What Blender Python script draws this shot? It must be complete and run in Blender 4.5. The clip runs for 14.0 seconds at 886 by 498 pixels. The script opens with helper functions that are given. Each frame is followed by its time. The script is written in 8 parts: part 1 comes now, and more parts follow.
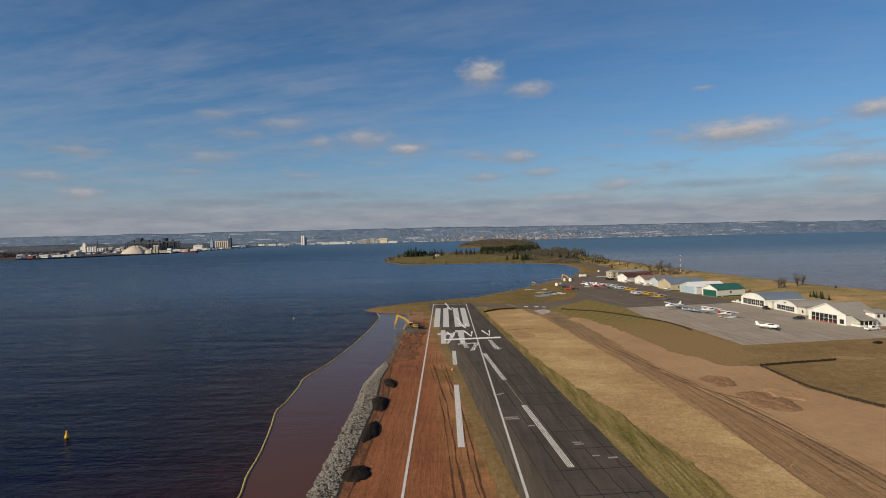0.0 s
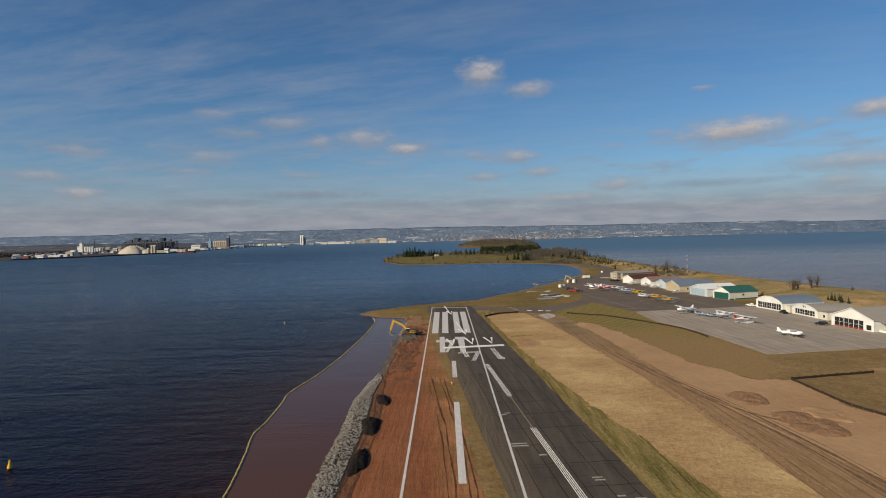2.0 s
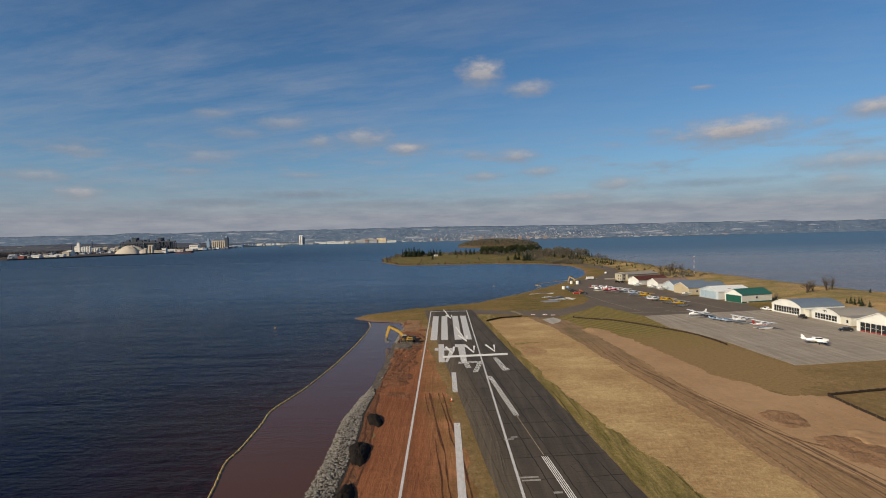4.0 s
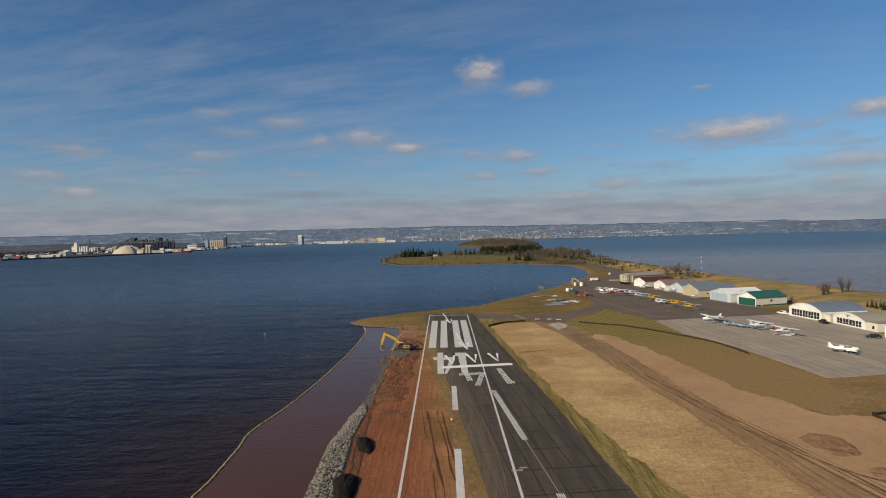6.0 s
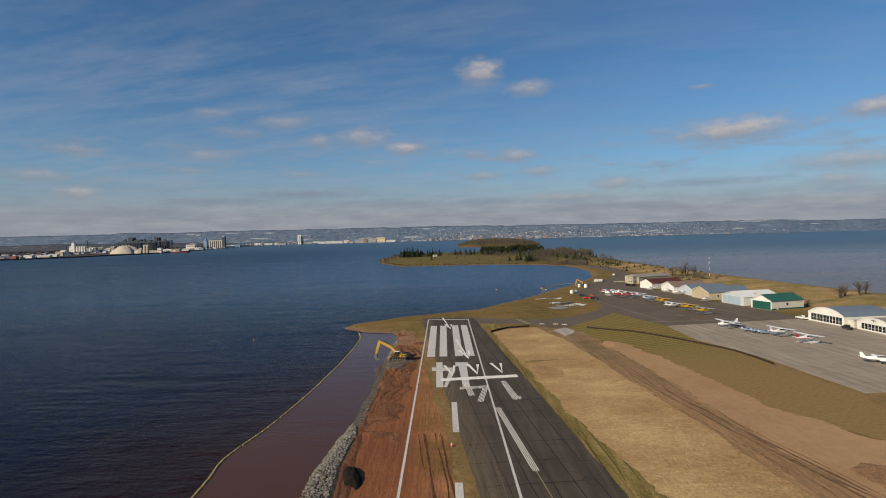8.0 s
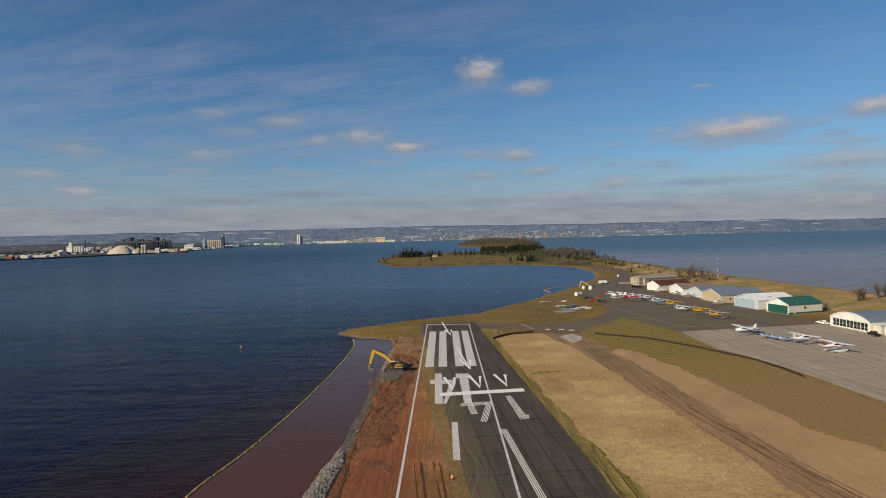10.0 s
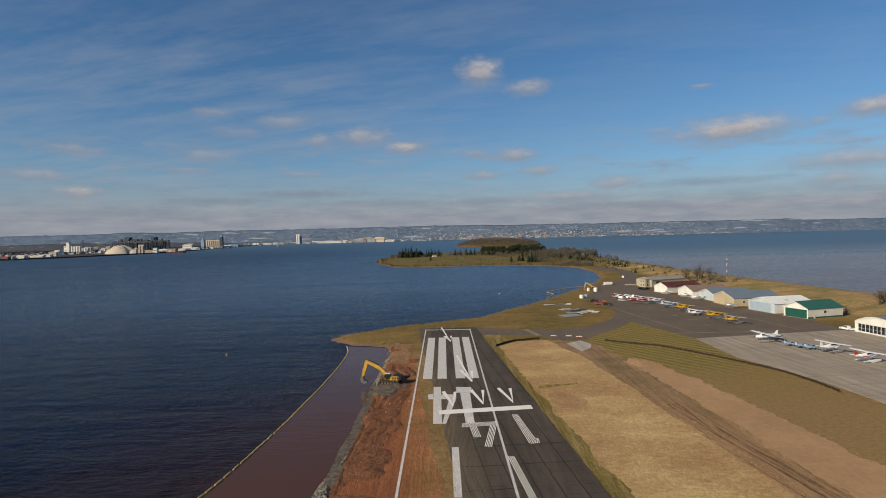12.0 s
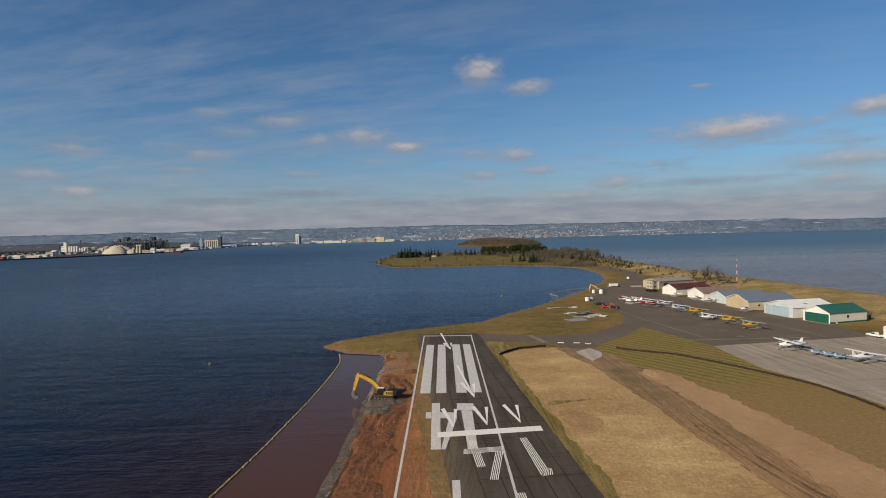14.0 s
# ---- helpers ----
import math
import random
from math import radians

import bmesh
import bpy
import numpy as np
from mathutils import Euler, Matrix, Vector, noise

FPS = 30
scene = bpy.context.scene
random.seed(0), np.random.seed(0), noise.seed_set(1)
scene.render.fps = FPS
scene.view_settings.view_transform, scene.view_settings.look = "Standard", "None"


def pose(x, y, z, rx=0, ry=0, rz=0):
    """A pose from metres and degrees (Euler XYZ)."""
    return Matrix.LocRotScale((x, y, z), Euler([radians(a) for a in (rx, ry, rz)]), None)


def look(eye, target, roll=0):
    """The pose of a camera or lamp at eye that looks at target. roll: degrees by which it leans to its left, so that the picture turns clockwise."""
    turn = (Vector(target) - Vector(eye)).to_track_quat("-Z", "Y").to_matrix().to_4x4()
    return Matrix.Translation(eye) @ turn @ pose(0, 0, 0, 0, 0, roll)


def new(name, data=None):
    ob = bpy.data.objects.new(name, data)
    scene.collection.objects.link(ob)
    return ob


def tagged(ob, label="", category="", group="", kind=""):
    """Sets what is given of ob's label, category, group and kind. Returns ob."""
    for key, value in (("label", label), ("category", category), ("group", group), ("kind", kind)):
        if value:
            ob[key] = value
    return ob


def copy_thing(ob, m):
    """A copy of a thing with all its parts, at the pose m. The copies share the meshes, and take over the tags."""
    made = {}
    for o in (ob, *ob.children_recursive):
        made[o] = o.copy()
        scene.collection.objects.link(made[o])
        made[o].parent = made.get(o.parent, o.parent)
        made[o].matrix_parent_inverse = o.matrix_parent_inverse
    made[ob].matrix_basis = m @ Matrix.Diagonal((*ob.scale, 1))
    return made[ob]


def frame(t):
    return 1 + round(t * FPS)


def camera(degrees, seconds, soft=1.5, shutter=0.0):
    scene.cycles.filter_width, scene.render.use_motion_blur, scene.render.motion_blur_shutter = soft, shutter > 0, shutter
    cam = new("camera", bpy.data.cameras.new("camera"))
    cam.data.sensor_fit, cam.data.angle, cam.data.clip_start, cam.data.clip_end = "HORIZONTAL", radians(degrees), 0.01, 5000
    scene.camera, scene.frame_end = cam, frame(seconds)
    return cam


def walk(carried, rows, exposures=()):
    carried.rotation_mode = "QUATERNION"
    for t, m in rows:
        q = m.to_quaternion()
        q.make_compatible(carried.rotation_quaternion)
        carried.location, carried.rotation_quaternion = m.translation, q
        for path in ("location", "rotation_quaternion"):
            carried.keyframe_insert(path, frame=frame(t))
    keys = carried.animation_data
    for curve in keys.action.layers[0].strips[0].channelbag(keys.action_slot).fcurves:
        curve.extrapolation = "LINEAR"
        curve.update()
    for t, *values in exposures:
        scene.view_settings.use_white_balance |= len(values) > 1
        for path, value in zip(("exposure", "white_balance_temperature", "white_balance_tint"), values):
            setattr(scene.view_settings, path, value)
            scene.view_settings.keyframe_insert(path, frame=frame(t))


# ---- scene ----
cam = camera(76.0, 14.0, soft=1.0)
PATH = [
    (0, (0.236, -33.425, 40.755), (-2.764, 166.503, 36.341), -1.304),
    (1, (0.23, -25.414, 40.834), (-2.67, 174.515, 36.371), -1.311),
    (2, (0.224, -17.623, 40.93), (-2.59, 182.306, 36.416), -1.318),
    (3, (0.218, -10.007, 41.038), (-2.523, 189.922, 36.474), -1.324),
    (4, (0.211, -2.526, 41.156), (-2.466, 197.402, 36.541), -1.331),
    (5, (0.205, 4.856, 41.28), (-2.42, 204.784, 36.614), -1.338),
    (6, (0.199, 12.171, 41.407), (-2.382, 212.099, 36.691), -1.344),
    (7, (0.193, 19.45, 41.533), (-2.35, 219.377, 36.768), -1.351),
    (8, (0.186, 26.716, 41.656), (-2.323, 226.643, 36.842), -1.358),
    (9, (0.18, 33.991, 41.772), (-2.3, 233.917, 36.911), -1.364),
    (10, (0.174, 41.291, 41.877), (-2.279, 241.216, 36.971), -1.371),
    (11, (0.167, 48.631, 41.968), (-2.258, 248.555, 37.02), -1.378),
    (12, (0.161, 56.018, 42.043), (-2.236, 255.942, 37.054), -1.384),
    (13, (0.155, 63.459, 42.097), (-2.212, 263.382, 37.07), -1.391),
    (14, (0.149, 70.956, 42.127), (-2.184, 270.878, 37.066), -1.398),
]
walk(cam, [(t, look(eye, target, roll)) for t, eye, target, roll in PATH], exposures=[(0, 0.0, 6500, 10), (14, 0.0, 6500, 10)])

# ---- sky and sun ----
SUN_TO = Vector((-0.80, -0.60, 0.0)).normalized()
SUN_ELEV = 27.0


class Nodes:
    """Short hand for building a node tree."""

    def __init__(self, tree):
        self.tree = tree
        tree.nodes.clear()

    def add(self, kind, inputs=None, **props):
        n = self.tree.nodes.new(kind)
        for k, v in props.items():
            setattr(n, k, v)
        for k, v in (inputs or {}).items():
            self.put(n.inputs[k], v)
        return n

    def put(self, socket, v):
        if isinstance(v, bpy.types.NodeSocket):
            self.tree.links.new(v, socket)
        elif isinstance(v, bpy.types.Node):
            self.tree.links.new(v.outputs[0], socket)
        else:
            socket.default_value = v

    def math(self, op, a, b=0.0, c=0.0, clamp=False):
        return self.add("ShaderNodeMath", {0: a, 1: b, 2: c}, operation=op, use_clamp=clamp).outputs[0]

    def vmath(self, op, a, b=(0, 0, 0)):
        n = self.add("ShaderNodeVectorMath", {0: a, 1: b}, operation=op)
        return n.outputs["Value"] if op in ("LENGTH", "DOT_PRODUCT") else n.outputs[0]

    def noise(self, vec, scale, detail=4.0, rough=0.55):
        return self.add("ShaderNodeTexNoise", {"Vector": vec, "Scale": scale, "Detail": detail, "Roughness": rough}).outputs[0]

    def ramp(self, fac, lo, hi, a=0.0, b=1.0):
        return self.add("ShaderNodeMapRange", {0: fac, 1: lo, 2: hi, 3: a, 4: b}, clamp=True).outputs[0]

    def mix(self, fac, a, b, blend="MIX"):
        n = self.add("ShaderNodeMix", data_type="RGBA", blend_type=blend)
        self.put(n.inputs[0], fac)
        for s, v in ((n.inputs[6], a), (n.inputs[7], b)):
            self.put(s, (*v, 1) if isinstance(v, tuple) and len(v) == 3 else v)
        return n.outputs[2]

    def scaled(self, vec, s):
        return self.vmath("MULTIPLY", vec, s)


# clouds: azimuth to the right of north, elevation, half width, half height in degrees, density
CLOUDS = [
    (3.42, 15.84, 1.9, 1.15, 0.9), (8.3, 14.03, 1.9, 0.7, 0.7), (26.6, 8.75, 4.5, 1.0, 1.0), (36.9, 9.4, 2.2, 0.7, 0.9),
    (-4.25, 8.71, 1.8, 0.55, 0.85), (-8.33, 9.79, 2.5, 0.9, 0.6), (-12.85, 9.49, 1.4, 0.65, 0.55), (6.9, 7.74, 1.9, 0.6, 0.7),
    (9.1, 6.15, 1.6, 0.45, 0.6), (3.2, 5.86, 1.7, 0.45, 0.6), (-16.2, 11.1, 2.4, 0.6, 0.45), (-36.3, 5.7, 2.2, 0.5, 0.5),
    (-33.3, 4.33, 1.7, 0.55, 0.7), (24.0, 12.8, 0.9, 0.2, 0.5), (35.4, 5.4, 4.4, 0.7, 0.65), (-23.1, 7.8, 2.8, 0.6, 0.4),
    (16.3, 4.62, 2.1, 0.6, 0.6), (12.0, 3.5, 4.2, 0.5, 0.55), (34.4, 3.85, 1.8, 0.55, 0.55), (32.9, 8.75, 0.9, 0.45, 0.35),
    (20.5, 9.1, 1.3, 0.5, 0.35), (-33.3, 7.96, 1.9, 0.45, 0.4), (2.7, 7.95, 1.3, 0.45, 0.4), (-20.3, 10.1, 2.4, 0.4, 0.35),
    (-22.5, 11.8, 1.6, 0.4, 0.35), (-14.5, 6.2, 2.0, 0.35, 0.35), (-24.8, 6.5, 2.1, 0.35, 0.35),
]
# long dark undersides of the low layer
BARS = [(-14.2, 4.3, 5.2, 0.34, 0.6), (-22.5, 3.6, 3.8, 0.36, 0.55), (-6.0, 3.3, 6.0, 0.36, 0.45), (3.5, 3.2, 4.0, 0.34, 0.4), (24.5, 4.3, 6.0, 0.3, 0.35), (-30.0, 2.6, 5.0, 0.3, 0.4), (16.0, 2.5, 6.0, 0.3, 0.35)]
world = bpy.data.worlds.new("sky")
scene.world = world
world.use_nodes = True
N = Nodes(world.node_tree)
sky = N.add("ShaderNodeTexSky", sky_type="NISHITA", sun_disc=False, sun_elevation=radians(SUN_ELEV), sun_rotation=math.atan2(SUN_TO.x, SUN_TO.y) % 6.28319,
            altitude=40, air_density=1.0, dust_density=0.12, ozone_density=4.0)
way = N.add("ShaderNodeTexCoord").outputs["Generated"]
sep = N.add("ShaderNodeSeparateXYZ", {0: way})
up = N.math("MAXIMUM", sep.outputs[2], 0.0)
az = N.math("MULTIPLY", N.math("ARCTAN2", sep.outputs[0], sep.outputs[1]), 57.2958)
el = N.math("MULTIPLY", N.math("ARCSINE", sep.outputs[2]), 57.2958)
angles = N.add("ShaderNodeCombineXYZ", {0: az, 1: el, 2: 0.0}).outputs[0]
# a cloud deck seen in perspective: high thin streaks
flat = N.add("ShaderNodeCombineXYZ", {0: N.math("DIVIDE", sep.outputs[0], N.math("ADD", up, 0.10)), 1: N.math("DIVIDE", sep.outputs[1], N.math("ADD", up, 0.10)), 2: 0.0}).outputs[0]
turned = N.add("ShaderNodeMapping", {"Vector": flat, "Rotation": (0, 0, radians(14))}).outputs[0]
wisp = N.noise(N.scaled(turned, (0.9, 2.6, 1.0)), 1.3, 9.0, 0.66)
wide = N.noise(N.vmath("ADD", flat, (3.1, 1.7, 0)), 0.5, 3.0, 0.5)
west_side = N.ramp(az, -26.0, 16.0, 1.0, 0.35)
cirrus = N.math("MULTIPLY", N.math("MULTIPLY", N.ramp(wisp, 0.40, 0.72), N.ramp(wide, 0.30, 0.56, 0.25, 1.0)), west_side)
cirrus = N.math("MULTIPLY", cirrus, 0.50)
# a low broken grey layer close to the horizon
low = N.noise(N.scaled(angles, (0.06, 0.55, 1.0)), 1.0, 7.0, 0.6)
band = N.ramp(N.math("ADD", el, N.math("MULTIPLY", N.math("SUBTRACT", low, 0.5), 5.0)), 2.2, 7.0, 1.0, 0.0)
deck = N.math("MULTIPLY", N.ramp(low, 0.34, 0.56, 0.35, 1.0), band)
deck = N.math("MAXIMUM", N.math("MULTIPLY", deck, 0.88), N.ramp(el, 2.2, 5.6, 0.95, 0.0))
puffs = N.noise(N.scaled(angles, (0.16, 0.75, 1.0)), 1.0, 6.0, 0.6)
scatter = N.math("MULTIPLY", N.ramp(puffs, 0.50, 0.66), N.math("MULTIPLY", N.ramp(el, 2.5, 5.0), N.ramp(el, 7.0, 11.0, 1.0, 0.0)))
scatter = N.math("MULTIPLY", scatter, 0.5)
# single small cumulus with ragged rims, brighter on top
ragged = N.math("SUBTRACT", N.noise(N.scaled(angles, (0.62, 1.25, 1.0)), 1.0, 7.0, 0.62), 0.5)


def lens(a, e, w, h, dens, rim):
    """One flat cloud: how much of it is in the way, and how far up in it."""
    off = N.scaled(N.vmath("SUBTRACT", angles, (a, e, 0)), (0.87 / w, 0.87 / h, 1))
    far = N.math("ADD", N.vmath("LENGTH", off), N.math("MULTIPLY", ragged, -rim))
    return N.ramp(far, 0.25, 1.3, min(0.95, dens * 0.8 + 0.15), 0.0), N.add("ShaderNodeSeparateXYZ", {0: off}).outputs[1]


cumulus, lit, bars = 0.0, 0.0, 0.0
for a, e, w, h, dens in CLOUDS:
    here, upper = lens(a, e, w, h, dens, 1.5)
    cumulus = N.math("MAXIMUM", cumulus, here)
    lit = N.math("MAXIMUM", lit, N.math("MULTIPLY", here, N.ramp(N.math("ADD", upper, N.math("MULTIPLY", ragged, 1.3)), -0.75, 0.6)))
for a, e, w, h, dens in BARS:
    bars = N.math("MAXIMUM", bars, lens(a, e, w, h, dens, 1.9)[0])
shade = N.ramp(N.noise(N.scaled(angles, (0.2, 1.1, 1.0)), 1.0, 6.0, 0.62), 0.35, 0.66)
thin = N.mix(shade, (4.0, 4.5, 5.5), (4.9, 5.2, 6.0))
grey = N.mix(shade, (3.35, 3.65, 4.4), (4.6, 4.7, 5.2))
puff = N.mix(N.ramp(lit, 0.1, 0.75), (3.7, 3.9, 4.5), (6.6, 6.15, 6.05))
hazy = N.mix(N.ramp(el, 0.0, 15.0, 0.26, 0.0), N.mix(1.0, sky.outputs[0], (0.69, 0.972, 1.125), "MULTIPLY"), (4.3, 4.75, 5.5))
total = N.mix(cirrus, hazy, thin)
total = N.mix(N.math("MAXIMUM", deck, scatter, clamp=True), total, grey)
total = N.mix(cumulus, total, puff)
total = N.mix(bars, total, (2.95, 3.35, 4.1))
back = N.add("ShaderNodeBackground", {"Color": total, "Strength": 0.073})
N.add("ShaderNodeOutputWorld", {0: back.outputs[0]})

sun = new("sun", bpy.data.lights.new("sun", "SUN"))
sun.data.energy, sun.data.angle, sun.data.color = 5.0, radians(0.6), (1.0, 0.845, 0.605)
down = -(SUN_TO * math.cos(radians(SUN_ELEV)) + Vector((0, 0, math.sin(radians(SUN_ELEV)))))
sun.rotation_mode = "QUATERNION"
sun.rotation_quaternion = down.to_track_quat("-Z", "Y")
sun.location = (-200, -150, 300)


# ---- materials ----
def material(name, build):
    m = bpy.data.materials.new(name)
    m.use_nodes = True
    n = Nodes(m.node_tree)
    pos = n.add("ShaderNodeNewGeometry").outputs["Position"]
    got = build(n, pos)
    b = n.add("ShaderNodeBsdfPrincipled", {"Base Color": got["color"] if not isinstance(got["color"], tuple) else (*got["color"], 1), "Roughness": got.get("rough", 0.9), "Metallic": got.get("metal", 0.0),
                                           "IOR": got.get("ior", 1.45), "Specular IOR Level": got.get("spec", 0.3)})
    if "bump" in got:
        n.put(b.inputs["Normal"], n.add("ShaderNodeBump", {"Height": got["bump"], "Strength": got.get("strength", 0.6), "Distance": got.get("dist", 0.1)}).outputs[0])
    if "alpha" in got:
        n.put(b.inputs["Alpha"], got["alpha"])
    if "emit" in got:
        n.put(b.inputs["Emission Color"], (*got["emit"], 1))
        b.inputs["Emission Strength"].default_value = 1.0
    n.add("ShaderNodeOutputMaterial", {0: b.outputs[0]})
    return m


def earth(name, a, b, c, big=0.06, small=1.3, streak=None, stain=0.5, bumpy=0.25, contrast=0.45, ruts=0.0, zone=None, hatch=None, shore=None):
    """Soil or grass: two colours in broad patches, a third in clumps, then grain; streak stretches the grain, ruts adds wheel lines, shore is the colour of the wet rim,
    zone gives a further colour past a line in the plan, hatch draws fine drill rows along a direction."""
    def build(n, p):
        v = n.scaled(p, streak) if streak else p
        broad = n.ramp(n.noise(p, big, 6.0, 0.65), 0.38, 0.62)
        mid = n.ramp(n.noise(v, small * 0.30, 5.0 if streak else 6.0, 0.6 if streak else 0.68), 0.38, 0.66)
        fine = n.noise(n.scaled(p, (1.0, 0.7, 1.0)), small, 7.0, 0.72)
        clump = n.noise(p, small * 2.6, 4.0, 0.7)
        patches = n.ramp(n.noise(n.scaled(p, (0.7, 1.0, 1.0)), big * 1.3, 8.0, 0.72), 0.40, 0.60)
        col = n.mix(broad, a, b)
        for (nx, ny, at, soft), colour in zone or ():
            side = n.math("ADD", n.vmath("DOT_PRODUCT", p, (nx, ny, 0)), n.math("MULTIPLY", n.math("SUBTRACT", n.noise(p, 0.05, 5.0, 0.65), 0.5), soft * 2.2))
            col = n.mix(n.ramp(side, at - soft, at + soft, 0.0, 0.85), col, n.mix(patches, tuple(q * f for q, f in zip(colour, (0.58, 0.70, 0.50))), tuple(q * f for q, f in zip(colour, (1.32, 1.18, 1.10)))))
        col = n.mix(n.math("MULTIPLY", mid, stain), col, c)
        if shore:
            low = n.math("ADD", n.add("ShaderNodeSeparateXYZ", {0: p}).outputs[2], n.math("MULTIPLY", n.math("SUBTRACT", n.noise(p, 0.25, 5.0, 0.65), 0.5), 1.4))
            col = n.mix(n.ramp(low, -1.0, -0.35, 0.9, 0.0), col, shore)
        if ruts:
            warp = n.math("MULTIPLY", n.noise(n.scaled(p, (1, 0.3, 1)), 0.05, 2.0, 0.4), 5.0)
            x = n.math("ADD", n.add("ShaderNodeSeparateXYZ", {0: p}).outputs[0], warp)
            w = n.math("ABSOLUTE", n.math("SUBTRACT", n.math("FRACT", n.math("DIVIDE", x, 2.3)), 0.5))
            line = n.math("MULTIPLY", n.ramp(w, 0.03, 0.10, 1.0, 0.0), n.ramp(n.noise(n.scaled(p, (1, 0.08, 1)), 0.22, 3.0), 0.47, 0.58))
            col = n.mix(n.math("MULTIPLY", line, ruts), col, tuple(q * 0.42 for q in b))
        if hatch:
            along, over = n.vmath("DOT_PRODUCT", p, (hatch[0], hatch[1], 0)), n.vmath("DOT_PRODUCT", p, (-hatch[1], hatch[0], 0))
            col = n.mix(n.math("MULTIPLY", patches, 0.6), col, tuple(q * 0.95 for q in b))
            rows = n.noise(n.add("ShaderNodeCombineXYZ", {0: over, 1: n.math("MULTIPLY", along, 0.22), 2: 0.0}).outputs[0], 1.5, 5.0, 0.68)
            on = n.ramp(n.noise(p, 0.045, 3.0), 0.36, 0.56)
            col = n.mix(n.math("MULTIPLY", n.math("MULTIPLY", n.ramp(rows, 0.52, 0.66), on), 0.4), col, tuple(q * 0.80 for q in b))
            col = n.mix(n.math("MULTIPLY", n.ramp(rows, 0.48, 0.34), 0.3), col, tuple(min(1.0, q * 1.08) for q in c))
        dark = n.math("MULTIPLY", n.ramp(fine, 0.28, 0.72, 1.0 - contrast, 1.0 + contrast * 0.75), n.ramp(clump, 0.3, 0.7, 1.0 - contrast * 0.5, 1.0 + contrast * 0.5))
        col = n.mix(1.0, col, n.add("ShaderNodeCombineColor", {0: dark, 1: dark, 2: dark}).outputs[0], "MULTIPLY")
        return {"color": col, "rough": 0.95, "bump": n.math("ADD", fine, n.math("MULTIPLY", mid, 0.6)), "dist": bumpy, "strength": 0.8, "spec": 0.1}
    return material(name, build)


def plain(name, color, rough=0.6, metal=0.0, spec=0.4, vary=0.12, scale=0.8):
    """Paint, metal or plastic with a little weathering."""
    def build(n, p):
        k = n.ramp(n.noise(p, scale, 5.0, 0.6), 0.3, 0.7, 1.0 - vary, 1.0 + vary * 0.4)
        col = n.mix(1.0, color, n.add("ShaderNodeCombineColor", {0: k, 1: k, 2: k}).outputs[0], "MULTIPLY")
        return {"color": col, "rough": n.ramp(n.noise(p, scale * 3, 3.0), 0.3, 0.7, max(0.02, rough - 0.08), min(1, rough + 0.1)), "metal": metal, "spec": spec}
    return material(name, build)


def ribbed(name, color, pitch, axis, rough=0.5, metal=0.0, vary=0.12):
    """Painted sheet metal with standing ribs."""
    def build(n, p):
        sepn = n.add("ShaderNodeSeparateXYZ", {0: n.add("ShaderNodeTexCoord").outputs["Object"]})
        k = n.ramp(n.noise(p, 0.35, 5.0, 0.6), 0.3, 0.7, 1.0 - vary, 1.0 + vary * 0.4)
        w = n.math("ABSOLUTE", n.math("SUBTRACT", n.math("FRACT", n.math("DIVIDE", sepn.outputs[axis], pitch)), 0.5))
        rib = n.ramp(w, 0.0, 0.16, 0.0, 1.0)
        k2 = n.math("MULTIPLY", k, n.ramp(rib, 0.0, 1.0, 0.86, 1.0))
        col = n.mix(1.0, color, n.add("ShaderNodeCombineColor", {0: k2, 1: k2, 2: k2}).outputs[0], "MULTIPLY")
        return {"color": col, "rough": rough, "metal": metal, "bump": rib, "dist": 0.04, "strength": 0.5}
    return material(name, build)


M_GRASS = earth("dry_grass", (0.27, 0.176, 0.078), (0.195, 0.128, 0.054), (0.33, 0.224, 0.102), 0.035, 0.7, stain=0.35, contrast=0.36, shore=(0.215, 0.135, 0.095), zone=[((0, 1, 262, 10), (0.172, 0.122, 0.040)), ((1, 0, 184, 8), (0.355, 0.262, 0.135)), ((0, 1, 770, 40), (0.120, 0.108, 0.042))])
M_VERGE = earth("verge_grass", (0.200, 0.155, 0.046), (0.128, 0.110, 0.030), (0.36, 0.262, 0.105), 0.06, 1.6, (1.3, 0.12, 1.0), 0.95, 0.3, 0.45, 0.8)
M_STRAW = earth("straw_mulch", (0.55, 0.380, 0.175), (0.350, 0.205, 0.094), (0.62, 0.450, 0.225), 0.042, 1.5, None, 0.4, 0.14, 0.34, hatch=(0.985, -0.17))
M_RED = earth("red_clay", (0.262, 0.102, 0.046), (0.205, 0.077, 0.036), (0.315, 0.140, 0.068), 0.05, 0.8, (1.0, 0.08, 1.0), 0.28, 0.3, 0.2, 0.2, [((1, 0.085, 5.5, 3.0), (0.315, 0.165, 0.080))])
M_TAN = earth("tan_clay", (0.415, 0.262, 0.142), (0.360, 0.218, 0.114), (0.45, 0.295, 0.163), 0.04, 0.5, None, 0.35, 0.12, 0.12, 0.08)
M_TRACK = earth("dirt_track", (0.320, 0.198, 0.103), (0.270, 0.163, 0.083), (0.37, 0.235, 0.124), 0.06, 0.7, (1.5, 0.05, 1.0), 0.5, 0.25, 0.2, 0.6, [((0, 1, 195, 30), (0.205, 0.145, 0.095))])
M_DAMP = earth("damp_clay", (0.200, 0.086, 0.044), (0.140, 0.062, 0.034), (0.27, 0.130, 0.067), 0.12, 0.7, None, 0.5, 0.5, 0.3)
M_BROWN = earth("brown_clay", (0.300, 0.172, 0.092), (0.250, 0.138, 0.072), (0.36, 0.215, 0.118), 0.15, 0.9, None, 0.5, 0.4, 0.25)
